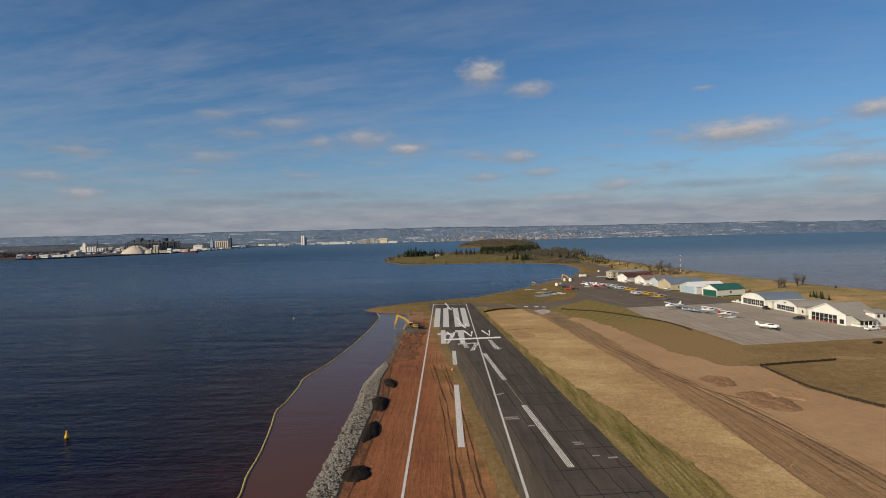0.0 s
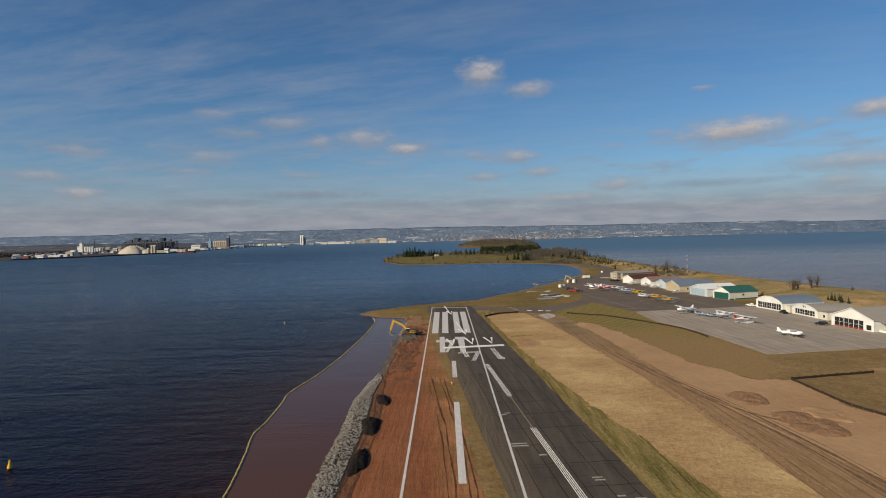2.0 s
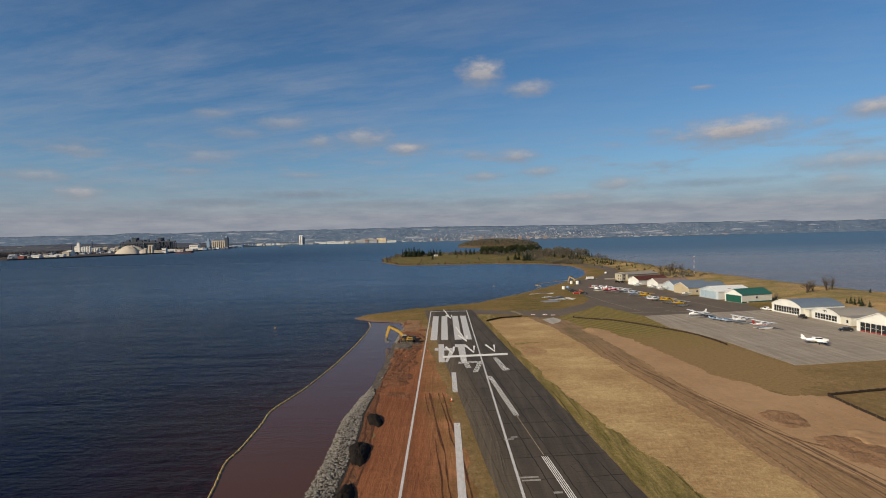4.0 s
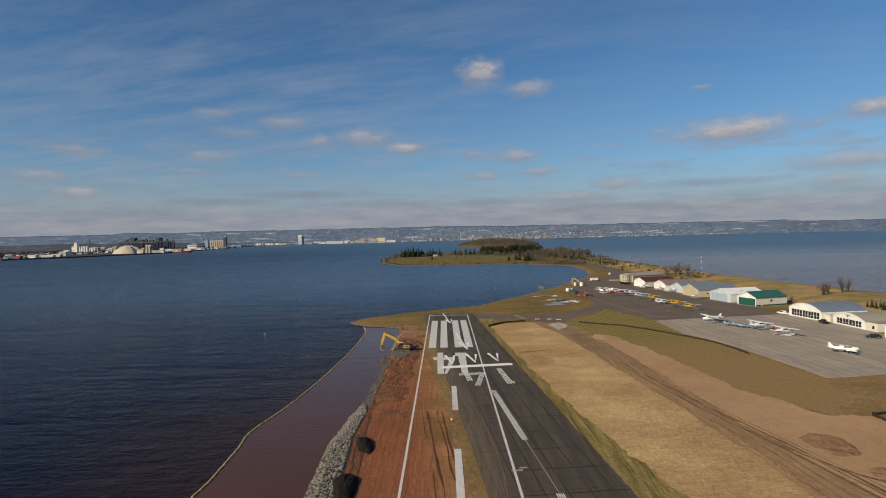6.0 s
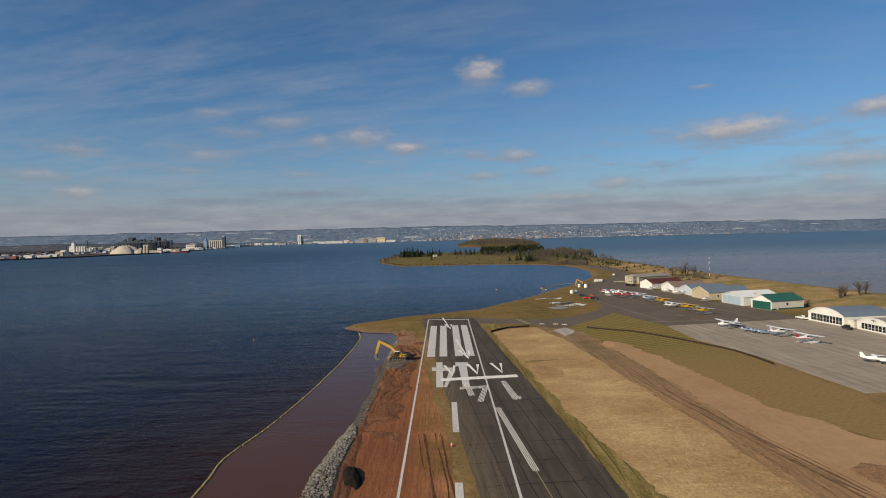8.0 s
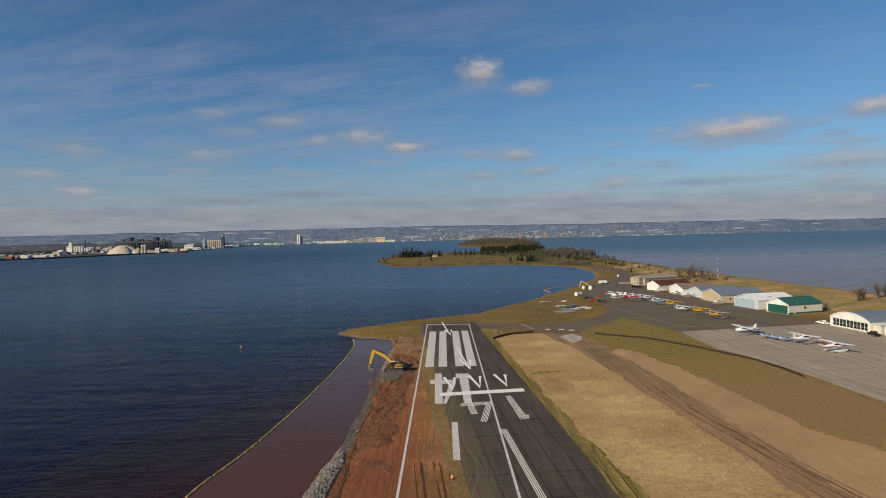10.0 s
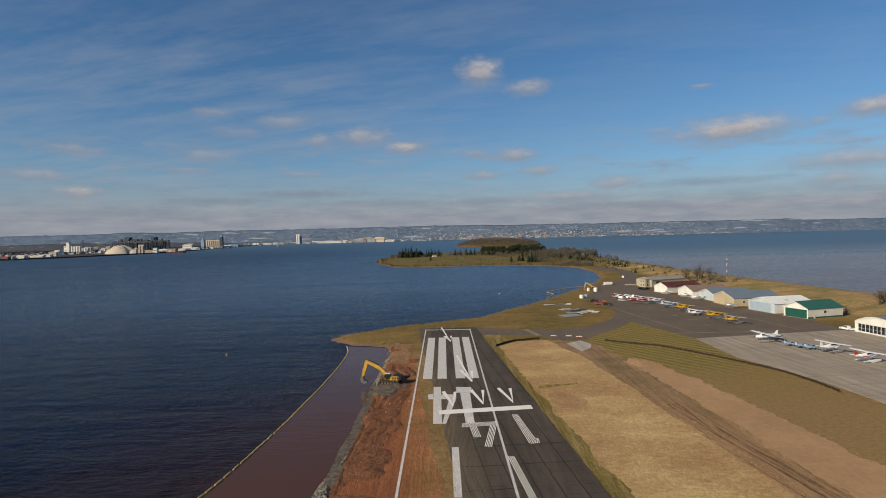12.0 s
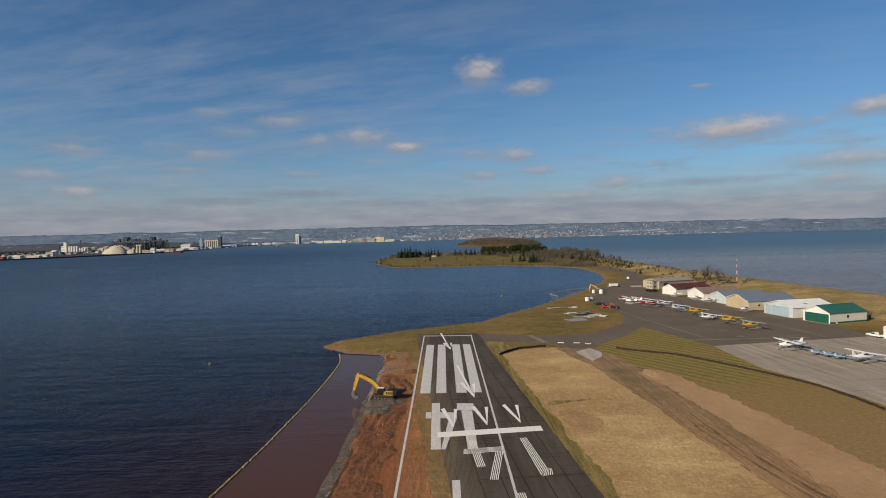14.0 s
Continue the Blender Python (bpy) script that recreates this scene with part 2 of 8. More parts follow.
M_SPOIL = earth("dark_spoil", (0.020, 0.016, 0.013), (0.014, 0.011, 0.010), (0.028, 0.022, 0.017), 0.3, 1.5)
M_BANK = earth("grey_gravel_bank", (0.145, 0.120, 0.095), (0.090, 0.072, 0.056), (0.235, 0.205, 0.17), 0.2, 1.6, contrast=0.6)
M_BARE = earth("bare_reddish_soil", (0.37, 0.220, 0.112), (0.31, 0.172, 0.086), (0.46, 0.310, 0.150), 0.12, 1.2, None, 0.6, 0.15, 0.3)
M_WOOD_FLOOR = earth("woodland_floor", (0.14, 0.095, 0.045), (0.10, 0.068, 0.034), (0.19, 0.13, 0.06), 0.02, 0.2)


def rows_build(n, p):
    v = n.vmath("DOT_PRODUCT", p, (0.83, 0.56, 0))
    warp = n.math("ADD", n.math("MULTIPLY", n.noise(p, 0.03, 2.0), 3.0), n.math("MULTIPLY", n.noise(p, 0.22, 4.0, 0.6), 1.6))
    wave = n.math("MULTIPLY", n.math("SINE", n.math("MULTIPLY", n.math("ADD", v, warp), 1.8)), n.ramp(n.noise(p, 0.07, 3.0), 0.30, 0.5, 0.35, 1.0))
    broad = n.ramp(n.noise(p, 0.035, 4.0), 0.38, 0.62)
    fine = n.noise(p, 0.9, 6.0, 0.7)
    ahead = n.math("ADD", n.add("ShaderNodeSeparateXYZ", {0: p}).outputs[1], n.math("MULTIPLY", n.math("SUBTRACT", n.noise(p, 0.04, 5.0, 0.65), 0.5), 60.0))
    wave = n.math("MULTIPLY", wave, n.ramp(ahead, 200.0, 235.0, 0.0, 1.0))
    green = n.mix(n.ramp(n.math("ADD", wave, n.math("MULTIPLY", n.noise(p, 0.5, 7.0, 0.72), 4.2)), 0.8, 3.4), (0.300, 0.222, 0.078), (0.100, 0.098, 0.024))
    col = n.mix(broad, green, n.mix(0.40, green, (0.26, 0.165, 0.055)))
    col = n.mix(n.ramp(ahead, 192.0, 238.0, 1.0, 0.0), col, (0.262, 0.171, 0.075))
    k = n.math("MULTIPLY", n.ramp(fine, 0.28, 0.72, 0.76, 1.2), n.ramp(n.noise(p, 2.4, 4.0, 0.7), 0.3, 0.7, 0.85, 1.15))
    col = n.mix(1.0, col, n.add("ShaderNodeCombineColor", {0: k, 1: k, 2: k}).outputs[0], "MULTIPLY")
    return {"color": col, "rough": 0.95, "bump": fine, "dist": 0.2, "spec": 0.1}


M_ROWS = material("seeded_grass", rows_build)


def tarmac(name, base, worn, crack=0.5, joint=0.0, streaky=0.6, dust=0.0):
    def build(n, p):
        broad = n.ramp(n.noise(p, 0.06, 5.0, 0.6), 0.35, 0.65)
        streak = n.noise(n.scaled(p, (0.8, 0.05, 1)), 0.7, 5.0, 0.6)
        fine = n.noise(p, 2.5, 5.0, 0.7)
        col = n.mix(n.math("MULTIPLY", n.ramp(streak, 0.42, 0.7), streaky), n.mix(broad, base, worn), tuple(min(1.0, c * 1.45) for c in worn))
        rot = n.add("ShaderNodeMapping", {"Vector": n.vmath("ADD", p, n.scaled(n.add("ShaderNodeTexNoise", {"Vector": p, "Scale": 0.35, "Detail": 5.0}).outputs[1], (0.55, 0.8, 0))), "Rotation": (0, 0, radians(-5.5))}).outputs[0]
        s = n.add("ShaderNodeSeparateXYZ", {0: rot})
        def lines(out, gap, width, keep):
            w = n.math("ABSOLUTE", n.math("SUBTRACT", n.math("FRACT", n.math("DIVIDE", out, gap)), 0.5))
            return n.math("MULTIPLY", n.ramp(w, width / gap / 2, width / gap, 1.0, 0.0), keep)
        part_on = n.ramp(n.noise(p, 0.05, 2.0), 0.42, 0.52)
        cracks = n.math("MAXIMUM", lines(s.outputs[0], 3.75, 0.12, n.ramp(n.noise(p, 0.06, 2.0), 0.30, 0.42)), lines(s.outputs[1], 9.5, 0.17, part_on))
        cracks = n.math("MAXIMUM", cracks, n.math("MULTIPLY", lines(s.outputs[1], 4.3, 0.07, n.ramp(n.noise(p, 0.11, 2.0), 0.46, 0.54)), 0.8))
        web = n.add("ShaderNodeTexVoronoi", {"Vector": n.scaled(rot, (1.25, 0.8, 1.0)), "Scale": 0.17}, feature="DISTANCE_TO_EDGE").outputs[0]
        cracks = n.math("MAXIMUM", cracks, n.math("MULTIPLY", n.ramp(web, 0.003, 0.008, 1.0, 0.0), n.ramp(n.noise(p, 0.045, 3.0), 0.54, 0.60)))
        col = n.mix(n.math("MULTIPLY", cracks, crack), col, tuple(c * 0.28 for c in base))
        if joint:
            joints = n.math("MAXIMUM", lines(s.outputs[0], joint, 0.12, 1.0), lines(s.outputs[1], joint, 0.12, 1.0))
            col = n.mix(n.math("MULTIPLY", joints, 0.35), col, tuple(c * 0.4 for c in base))
        if dust:
            inward = n.math("SUBTRACT", n.vmath("DOT_PRODUCT", p, (1.0, 0.0975, 0)), 15.2)
            trail = n.noise(n.scaled(n.vmath("ADD", p, n.scaled(n.add("ShaderNodeTexNoise", {"Vector": p, "Scale": 0.03, "Detail": 1.0}).outputs[1], (9.0, 0, 0))), (1.0, 0.02, 1.0)), 1.5, 4.0, 0.7)
            blown = n.math("MULTIPLY", n.ramp(inward, 0.5, 7.0, 1.0, 0.0), n.ramp(trail, 0.36, 0.62, 0.25, 1.0))
            col = n.mix(n.math("MULTIPLY", blown, dust), col, (0.20, 0.150, 0.090))
        k = n.ramp(fine, 0.3, 0.7, 0.85, 1.15)
        col = n.mix(1.0, col, n.add("ShaderNodeCombineColor", {0: k, 1: k, 2: k}).outputs[0], "MULTIPLY")
        return {"color": col, "rough": 0.85, "bump": fine, "dist": 0.02, "spec": 0.25}
    return material(name, build)


M_RUNWAY = tarmac("old_runway_asphalt", (0.052, 0.042, 0.033), (0.080, 0.064, 0.049), 0.9, dust=0.6)
M_TAXI = tarmac("taxiway_asphalt", (0.118, 0.092, 0.068), (0.150, 0.117, 0.087), 0.35, streaky=0.22)
M_APRON = tarmac("weathered_concrete", (0.27, 0.225, 0.175), (0.33, 0.28, 0.22), 0.5, 6.0)
M_PAD = tarmac("pale_concrete", (0.34, 0.30, 0.26), (0.39, 0.35, 0.30), 0.2)


def paint_build(color, gone):
    def build(n, p):
        worn = n.ramp(n.noise(p, 1.8, 6.0, 0.7), 0.30, 0.62)
        col = n.mix(n.math("MULTIPLY", worn, gone), color, (0.22, 0.19, 0.165))
        return {"color": col, "rough": 0.7}
    return build


def thin_build(color, cover):
    """A thin coat that the ground shows through: overlaid lines and worn paint."""
    def build(n, p):
        worn = n.ramp(n.noise(n.scaled(p, (1.0, 0.3, 1.0)), 1.6, 6.0, 0.7), 0.30, 0.70, cover + 0.1, cover - 0.12)
        return {"color": color, "rough": 0.7, "alpha": worn}
    return build


M_PAINT = material("white_marking_paint", paint_build((0.88, 0.85, 0.79), 0.20))
# Colour of the overlaid runway graphic, not of ground paint.
M_PALE = material("pale_overlay_lines", thin_build((0.80, 0.77, 0.74), 0.72))
M_SMEAR = material("faint_white_paint", thin_build((0.75, 0.70, 0.62), 0.42))
M_YELLOW_LINE = material("faded_yellow_paint", paint_build((0.36, 0.285, 0.15), 0.5))


def water_build(color, silt, wave, amount, rough, plume=None, spec=0.25):
    def build(n, p):
        big = n.noise(n.scaled(p, (0.8, 1.0, 1.0)), wave * 0.30, 4.0, 0.55)
        w = n.noise(n.scaled(p, (0.85, 1.1, 1.0)), wave, 5.0, 0.65)
        swell = n.noise(n.scaled(p, (0.6, 1.2, 1.0)), wave * 0.085, 5.0, 0.62)
        h = n.math("ADD", n.math("ADD", n.math("MULTIPLY", big, 1.7), w), n.math("MULTIPLY", swell, 2.4))
        k = n.ramp(n.noise(n.scaled(p, (0.5, 1.0, 1.0)), 0.008, 4.0, 0.6), 0.35, 0.65)
        col = n.mix(k, color, silt)
        # Ripple faces are shaded lighter and darker straight in the water colour.
        ripple_tone = 1.0 if not plume else n.ramp(n.noise(n.scaled(p, (1.0, 0.30, 1.0)), 0.55, 6.0, 0.72), 0.30, 0.70, 0.35, 1.65)
        gust = n.noise(n.scaled(p, (0.22, 1.0, 1.0)), 0.016, 7.0, 0.68)
        at = n.add("ShaderNodeSeparateXYZ", {0: p})
        if plume:
            edge = n.math("ADD", at.outputs[0], n.math("MULTIPLY", n.math("SUBTRACT", n.noise(p, 0.018, 5.0, 0.6), 0.5), 70.0))
            near = n.math("MULTIPLY", n.ramp(edge, -84.0, -40.0), n.math("MULTIPLY", n.ramp(at.outputs[1], 190.0, 310.0, 1.0, 0.0), n.ramp(at.outputs[0], -10.0, 0.0, 1.0, 0.0)))
            col = n.mix(n.math("MULTIPLY", near, 0.8), col, plume)
            streaks = n.ramp(n.noise(n.scaled(p, (0.10, 1, 1)), 0.009, 6.0, 0.6), 0.36, 0.62)
            east = n.math("MULTIPLY", n.ramp(at.outputs[0], 200.0, 260.0), streaks)
            east_mud = n.math("MULTIPLY", n.math("MULTIPLY", east, n.ramp(at.outputs[1], 600.0, 1700.0, 1.0, 0.0)), 0.85)
            # Bluer past the silt; mostly stands in for mirrored sky growing with distance.
            open_lake = n.math("MULTIPLY", n.ramp(at.outputs[1], 140.0, 420.0), n.math("MULTIPLY", n.ramp(at.outputs[0], -700.0, -120.0, 0.45, 1.0), n.ramp(at.outputs[0], 150.0, 200.0, 1.0, 0.0)))
            col = n.mix(n.math("MULTIPLY", open_lake, n.ramp(gust, 0.38, 0.62, 0.55, 1.0)), col, (0.0085, 0.042, 0.108))
            # Sky reflected by the bay, painted as a lighter blue base.
            bay = n.math("MULTIPLY", n.ramp(at.outputs[1], 300.0, 520.0), n.ramp(at.outputs[0], -420.0, 60.0, 0.0, 1.0))
            col = n.mix(n.math("MULTIPLY", bay, n.ramp(at.outputs[0], 190.0, 230.0, 1.0, 0.0)), col, (0.034, 0.090, 0.190))
            # Far water paler: horizon sky mirrored and painted into the base colour.
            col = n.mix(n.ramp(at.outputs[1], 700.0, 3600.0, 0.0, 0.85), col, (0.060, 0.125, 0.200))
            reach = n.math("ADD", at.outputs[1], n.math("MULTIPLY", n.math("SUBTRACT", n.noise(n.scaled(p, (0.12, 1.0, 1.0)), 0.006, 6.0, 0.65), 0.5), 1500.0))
            # East side: silty mauve near, then the same painted sky blue farther.
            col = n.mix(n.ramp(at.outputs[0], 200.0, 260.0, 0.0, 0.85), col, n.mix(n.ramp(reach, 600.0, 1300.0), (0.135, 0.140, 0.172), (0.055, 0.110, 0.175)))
            col = n.mix(east_mud, col, (0.190, 0.165, 0.165))
        col = n.mix(1.0, col, n.add("ShaderNodeCombineColor", {0: ripple_tone, 1: ripple_tone, 2: ripple_tone}).outputs[0], "MULTIPLY")
        calm = n.ramp(gust, 0.36, 0.64, 0.35, 1.25)
        west, east_calm = n.ramp(at.outputs[1], 350.0, 2000.0, 1.0, 0.30), n.ramp(at.outputs[1], 220.0, 900.0, 0.7, 0.06)
        lee = n.ramp(at.outputs[0], 60.0, 230.0)
        wind = n.math("ADD", n.math("MULTIPLY", lee, east_calm), n.math("MULTIPLY", n.math("SUBTRACT", 1.0, lee), n.math("MULTIPLY", west, n.ramp(at.outputs[1], 60.0, 280.0, 0.5, 1.0))))
        return {"color": col, "rough": n.ramp(at.outputs[1], 150.0, 1500.0, rough, rough + 0.2), "bump": n.math("MULTIPLY", n.math("MULTIPLY", h, calm), wind), "dist": amount, "strength": 1.0, "ior": 1.33, "spec": spec}
    return build


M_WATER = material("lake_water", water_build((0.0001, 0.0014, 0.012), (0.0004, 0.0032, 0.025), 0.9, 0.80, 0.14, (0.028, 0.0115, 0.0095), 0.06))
M_SILT = material("silty_water", water_build((0.092, 0.040, 0.020), (0.072, 0.031, 0.016), 0.9, 0.05, 0.16, spec=0.28))

def rock_build(n, p):
    r = n.add("ShaderNodeObjectInfo").outputs["Random"]
    i = n.add("ShaderNodeNewGeometry").outputs["Random Per Island"]
    k = n.math("FRACT", n.math("ADD", r, i))
    fine = n.noise(p, 2.2, 5.0, 0.65)
    col = n.mix(k, (0.215, 0.198, 0.175), (0.060, 0.054, 0.047))
    col = n.mix(n.ramp(fine, 0.4, 0.7), col, (0.29, 0.27, 0.24))
    return {"color": col, "rough": 0.9, "bump": fine, "dist": 0.08}


M_ROCK = material("grey_riprap", rock_build)


# ---- building helpers ----
def part(name, bm, mat, parent=None, label="", smooth=False):
    me = bpy.data.meshes.new(name)
    bm.normal_update()
    bm.to_mesh(me)
    bm.free()
    me.materials.append(mat)
    if smooth:
        me.polygons.foreach_set("use_smooth", [True] * len(me.polygons))
    ob = new(name, me)
    if parent is not None:
        ob.parent = parent
    if label:
        ob["label"] = label
    return ob


def thing(name, m, label, category, group="", kind=""):
    ob = new(name)
    ob.empty_display_size = 0.5
    ob.matrix_basis = m
    return tagged(ob, label, category, group, kind)


def box(bm, x0, x1, y0, y1, z0, z1, m=None, bevel=0.0):
    r = bmesh.ops.create_cube(bm, size=1.0)
    vs = r["verts"]
    for v in vs:
        v.co = Vector((x0 + (v.co.x + 0.5) * (x1 - x0), y0 + (v.co.y + 0.5) * (y1 - y0), z0 + (v.co.z + 0.5) * (z1 - z0)))
    if bevel:
        es = list({e for v in vs for e in v.link_edges})
        vs = [v for v in bmesh.ops.bevel(bm, geom=es, offset=bevel, segments=1, affect="EDGES")["verts"]]
        vs = list({w for v in vs for f in v.link_faces for w in f.verts})
    if m is not None:
        bmesh.ops.transform(bm, matrix=m, verts=vs)
    return bm


def new_box(x0, x1, y0, y1, z0, z1, m=None, bevel=0.0):
    return box(bmesh.new(), x0, x1, y0, y1, z0, z1, m, bevel)


def tube(bm, a, b, r0, r1=None, seg=8, caps=True):
    a, b = Vector(a), Vector(b)
    d = b - a
    m = Matrix.Translation((a + b) / 2) @ d.to_track_quat("Z", "Y").to_matrix().to_4x4()
    bmesh.ops.create_cone(bm, cap_ends=caps, segments=seg, radius1=r0, radius2=r0 if r1 is None else r1, depth=d.length, matrix=m)
    return bm


def prism(bm, outline, d0, d1, axis="y"):
    """A solid from a closed outline in a plane, pushed along the third axis."""
    put = {"x": lambda a, b, d: (d, a, b), "y": lambda a, b, d: (a, d, b), "z": lambda a, b, d: (a, b, d)}[axis]
    lo = [bm.verts.new(put(a, b, d0)) for a, b in outline]
    hi = [bm.verts.new(put(a, b, d1)) for a, b in outline]
    n = len(outline)
    bm.faces.new(lo[::-1])
    bm.faces.new(hi)
    for i in range(n):
        bm.faces.new((lo[i], lo[(i + 1) % n], hi[(i + 1) % n], hi[i]))
    bmesh.ops.recalc_face_normals(bm, faces=bm.faces)
    return bm


def loft(bm, rings, caps=True):
    """Skin a list of rings of points, all of one length."""
    vs = [[bm.verts.new(p) for p in ring] for ring in rings]
    n = len(vs[0])
    for a, b in zip(vs, vs[1:]):
        for i in range(n):
            bm.faces.new((a[i], a[(i + 1) % n], b[(i + 1) % n], b[i]))
    if caps:
        bm.faces.new(vs[0][::-1])
        bm.faces.new(vs[-1])
    bmesh.ops.recalc_face_normals(bm, faces=bm.faces)
    return bm


def ragged_line(pts, step, amp, seed, closed=True):
    """An outline cut into short steps and pushed in and out a little."""
    out = []
    n = len(pts)
    for i in range(n if closed else n - 1):
        a, b = Vector((*pts[i], 0)), Vector((*pts[(i + 1) % n], 0))
        d = b - a
        k = max(1, int(d.length / step))
        side = Vector((-d.y, d.x, 0)).normalized()
        for j in range(k):
            p = a + d * j / k
            w = noise.noise(Vector((p.x * 0.11, p.y * 0.11, seed))) + 0.6 * noise.noise(Vector((p.x * 0.45, p.y * 0.45, seed + 9))) + 0.35 * noise.noise(Vector((p.x * 1.4, p.y * 1.4, seed + 4)))
            out.append(p + side * amp * w)
    if not closed:
        out.append(Vector((*pts[-1], 0)))
    return out


def sheet(name, pts, z, mat, label, category, step=3.0, amp=0.5, seed=1.0, thick=0.06):
    """A thin flat layer on the ground with an uneven edge."""
    bm = bmesh.new()
    line = ragged_line(pts, step, amp, seed) if amp else [Vector((*p, 0)) for p in pts]
    vs = [bm.verts.new((p.x, p.y, z)) for p in line]
    f = bm.faces.new(vs)
    if f.calc_area() and f.normal.z < 0:
        f.normal_flip()
    f.normal_update()
    if f.normal.z < 0:
        f.normal_flip()
    low = [bm.verts.new((p.x, p.y, z - thick)) for p in line]
    for i in range(len(vs)):
        j = (i + 1) % len(vs)
        bm.faces.new((vs[i], vs[j], low[j], low[i]))
    bmesh.ops.triangulate(bm, faces=[f])
    bmesh.ops.recalc_face_normals(bm, faces=bm.faces)
    top = [f for f in bm.faces if abs(f.normal.z) > 0.9]
    if top and top[0].normal.z < 0:
        bmesh.ops.reverse_faces(bm, faces=bm.faces)
    return tagged(part(name, bm, mat), label, category, kind="structure")


# ---- land ----
WATER_Z = -1.2
SHORE_NEAR = [(345, -160), (-25, -160), (-24, 57), (-24.5, 104), (-25.7, 128), (-24.3, 146), (-21.6, 167), (-22.3, 195), (-23, 221), (-22.5, 262), (-26, 277), (-38, 280), (-46, 287),
              (-51, 294), (-47, 305), (-38, 313), (-25, 325), (0, 340), (14, 346), (31, 374), (46, 395), (68, 433), (103, 495), (121, 533), (137, 575), (150, 643), (153, 716)]
SHORE_FAR = [(145, 752), (124, 785), (63, 824), (3, 823), (-73, 828), (-84, 858), (-116, 948), (-133, 1115), (-110, 1260), (0, 1360), (120, 1310), (200, 1150), (240, 1020),
             (244, 877), (246, 770), (245, 681), (251, 573), (255, 498), (260, 430), (270, 360), (278, 330), (300, 200), (330, 0)]
SHORE = SHORE_NEAR + SHORE_FAR


def inside_distance(px, py, pts):
    """Signed distance to the shoreline for arrays of places, above zero on land."""
    d = np.full(px.shape, 1e9)
    odd = np.zeros(px.shape, bool)
    for (x0, y0), (x1, y1) in zip(pts, pts[1:] + pts[:1]):
        ex, ey = x1 - x0, y1 - y0
        t = np.clip(((px - x0) * ex + (py - y0) * ey) / (ex * ex + ey * ey), 0, 1)
        d = np.minimum(d, np.hypot(px - x0 - t * ex, py - y0 - t * ey))
        cross = (y0 > py) != (y1 > py)
        with np.errstate(divide="ignore", invalid="ignore"):
            odd ^= cross & (px < (x1 - x0) * (py - y0) / (y1 - y0 if y1 != y0 else 1e-9) + x0)
    return np.where(odd, d, -d)


def wobble(px, py, k, seed):
    """Smooth uneven field from a few waves."""
    r = np.random.RandomState(seed)
    out = 0
    for _ in range(7):
        a, f, s = r.uniform(0, 6.28), k * r.uniform(0.5, 1.9), r.uniform(0, 6.28)
        out = out + np.sin((px * np.cos(a) + py * np.sin(a)) * f + s)
    return out / 7


def land_height(px, py):
    d = inside_distance(px + 1.3 * wobble(px, py, 0.35, 5), py + 1.3 * wobble(px, py, 0.35, 6), SHORE)
    steep = np.where((px < -8) & (py < 272), 0.55, 0.22)
    z = WATER_Z + np.clip(d * steep, -3.0, 1.2)
    # dunes along the open lake, and the low hill of the far point
    dune = np.clip((px - 186 - 0.0 * py) / 30, 0, 1) * np.clip((d - 4) / 25, 0, 1)
    z = z + dune * (2.1 + 1.6 * wobble(px, py, 0.10, 2) + 0.8 * wobble(px, py, 0.3, 3)).clip(0)
    hill = np.clip((py - 820) / 120, 0, 1) * np.clip((d - 4) / 40, 0, 1)
    z = z + hill * (2.5 + 1.5 * wobble(px, py, 0.02, 4))
    return z


def grid_mesh(name, xs, ys, z_of, mat):
    px, py = np.meshgrid(xs, ys)
    pz = z_of(px, py)
    nx, ny = len(xs), len(ys)
    me = bpy.data.meshes.new(name)
    idx = np.arange(nx * ny).reshape(ny, nx)
    quads = np.stack([idx[:-1, :-1], idx[:-1, 1:], idx[1:, 1:], idx[1:, :-1]], -1).reshape(-1, 4)
    keep = pz.ravel()[quads].max(1) > WATER_Z - 2.5
    me.from_pydata(np.stack([px, py, pz], -1).reshape(-1, 3).tolist(), [], quads[keep].tolist())
    me.polygons.foreach_set("use_smooth", [True] * len(me.polygons))
    me.materials.append(mat)
    return new(name, me)


xs = np.arange(-150, 352, 2.5)
ys = np.concatenate([np.arange(-160, 580, 2.5), np.arange(580, 1380, 5.0)])
ground = tagged(grid_mesh("ground", xs, ys, land_height, M_GRASS), "low sandy spit of dry autumn grass", "ground", kind="structure")

bm = bmesh.new()
vs = [bm.verts.new((x, y, WATER_Z)) for x, y in ((-4900, -900), (4900, -900), (4900, 4900), (-4900, 4900))]
bm.faces.new(vs)
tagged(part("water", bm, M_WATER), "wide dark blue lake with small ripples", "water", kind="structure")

BOOM = [(-41.5, 279), (-38.4, 262), (-38.0, 226), (-38.9, 200), (-39.6, 184), (-42.0, 156), (-45.0, 137), (-44.2, 127), (-43.4, 111), (-43.6, 104), (-41.1, 92), (-38.4, 77), (-37.1, 66), (-35.0, 54), (-33.5, 20), (-33, -60)]
sheet("water_silty", BOOM + [(-20, -60), (-20, 262), (-24, 274), (-38, 278)], WATER_Z + 0.03, M_SILT, "calm red-brown silty water inside the floating boom", "water", 4.0, 0.15, 3.0, 0.02)

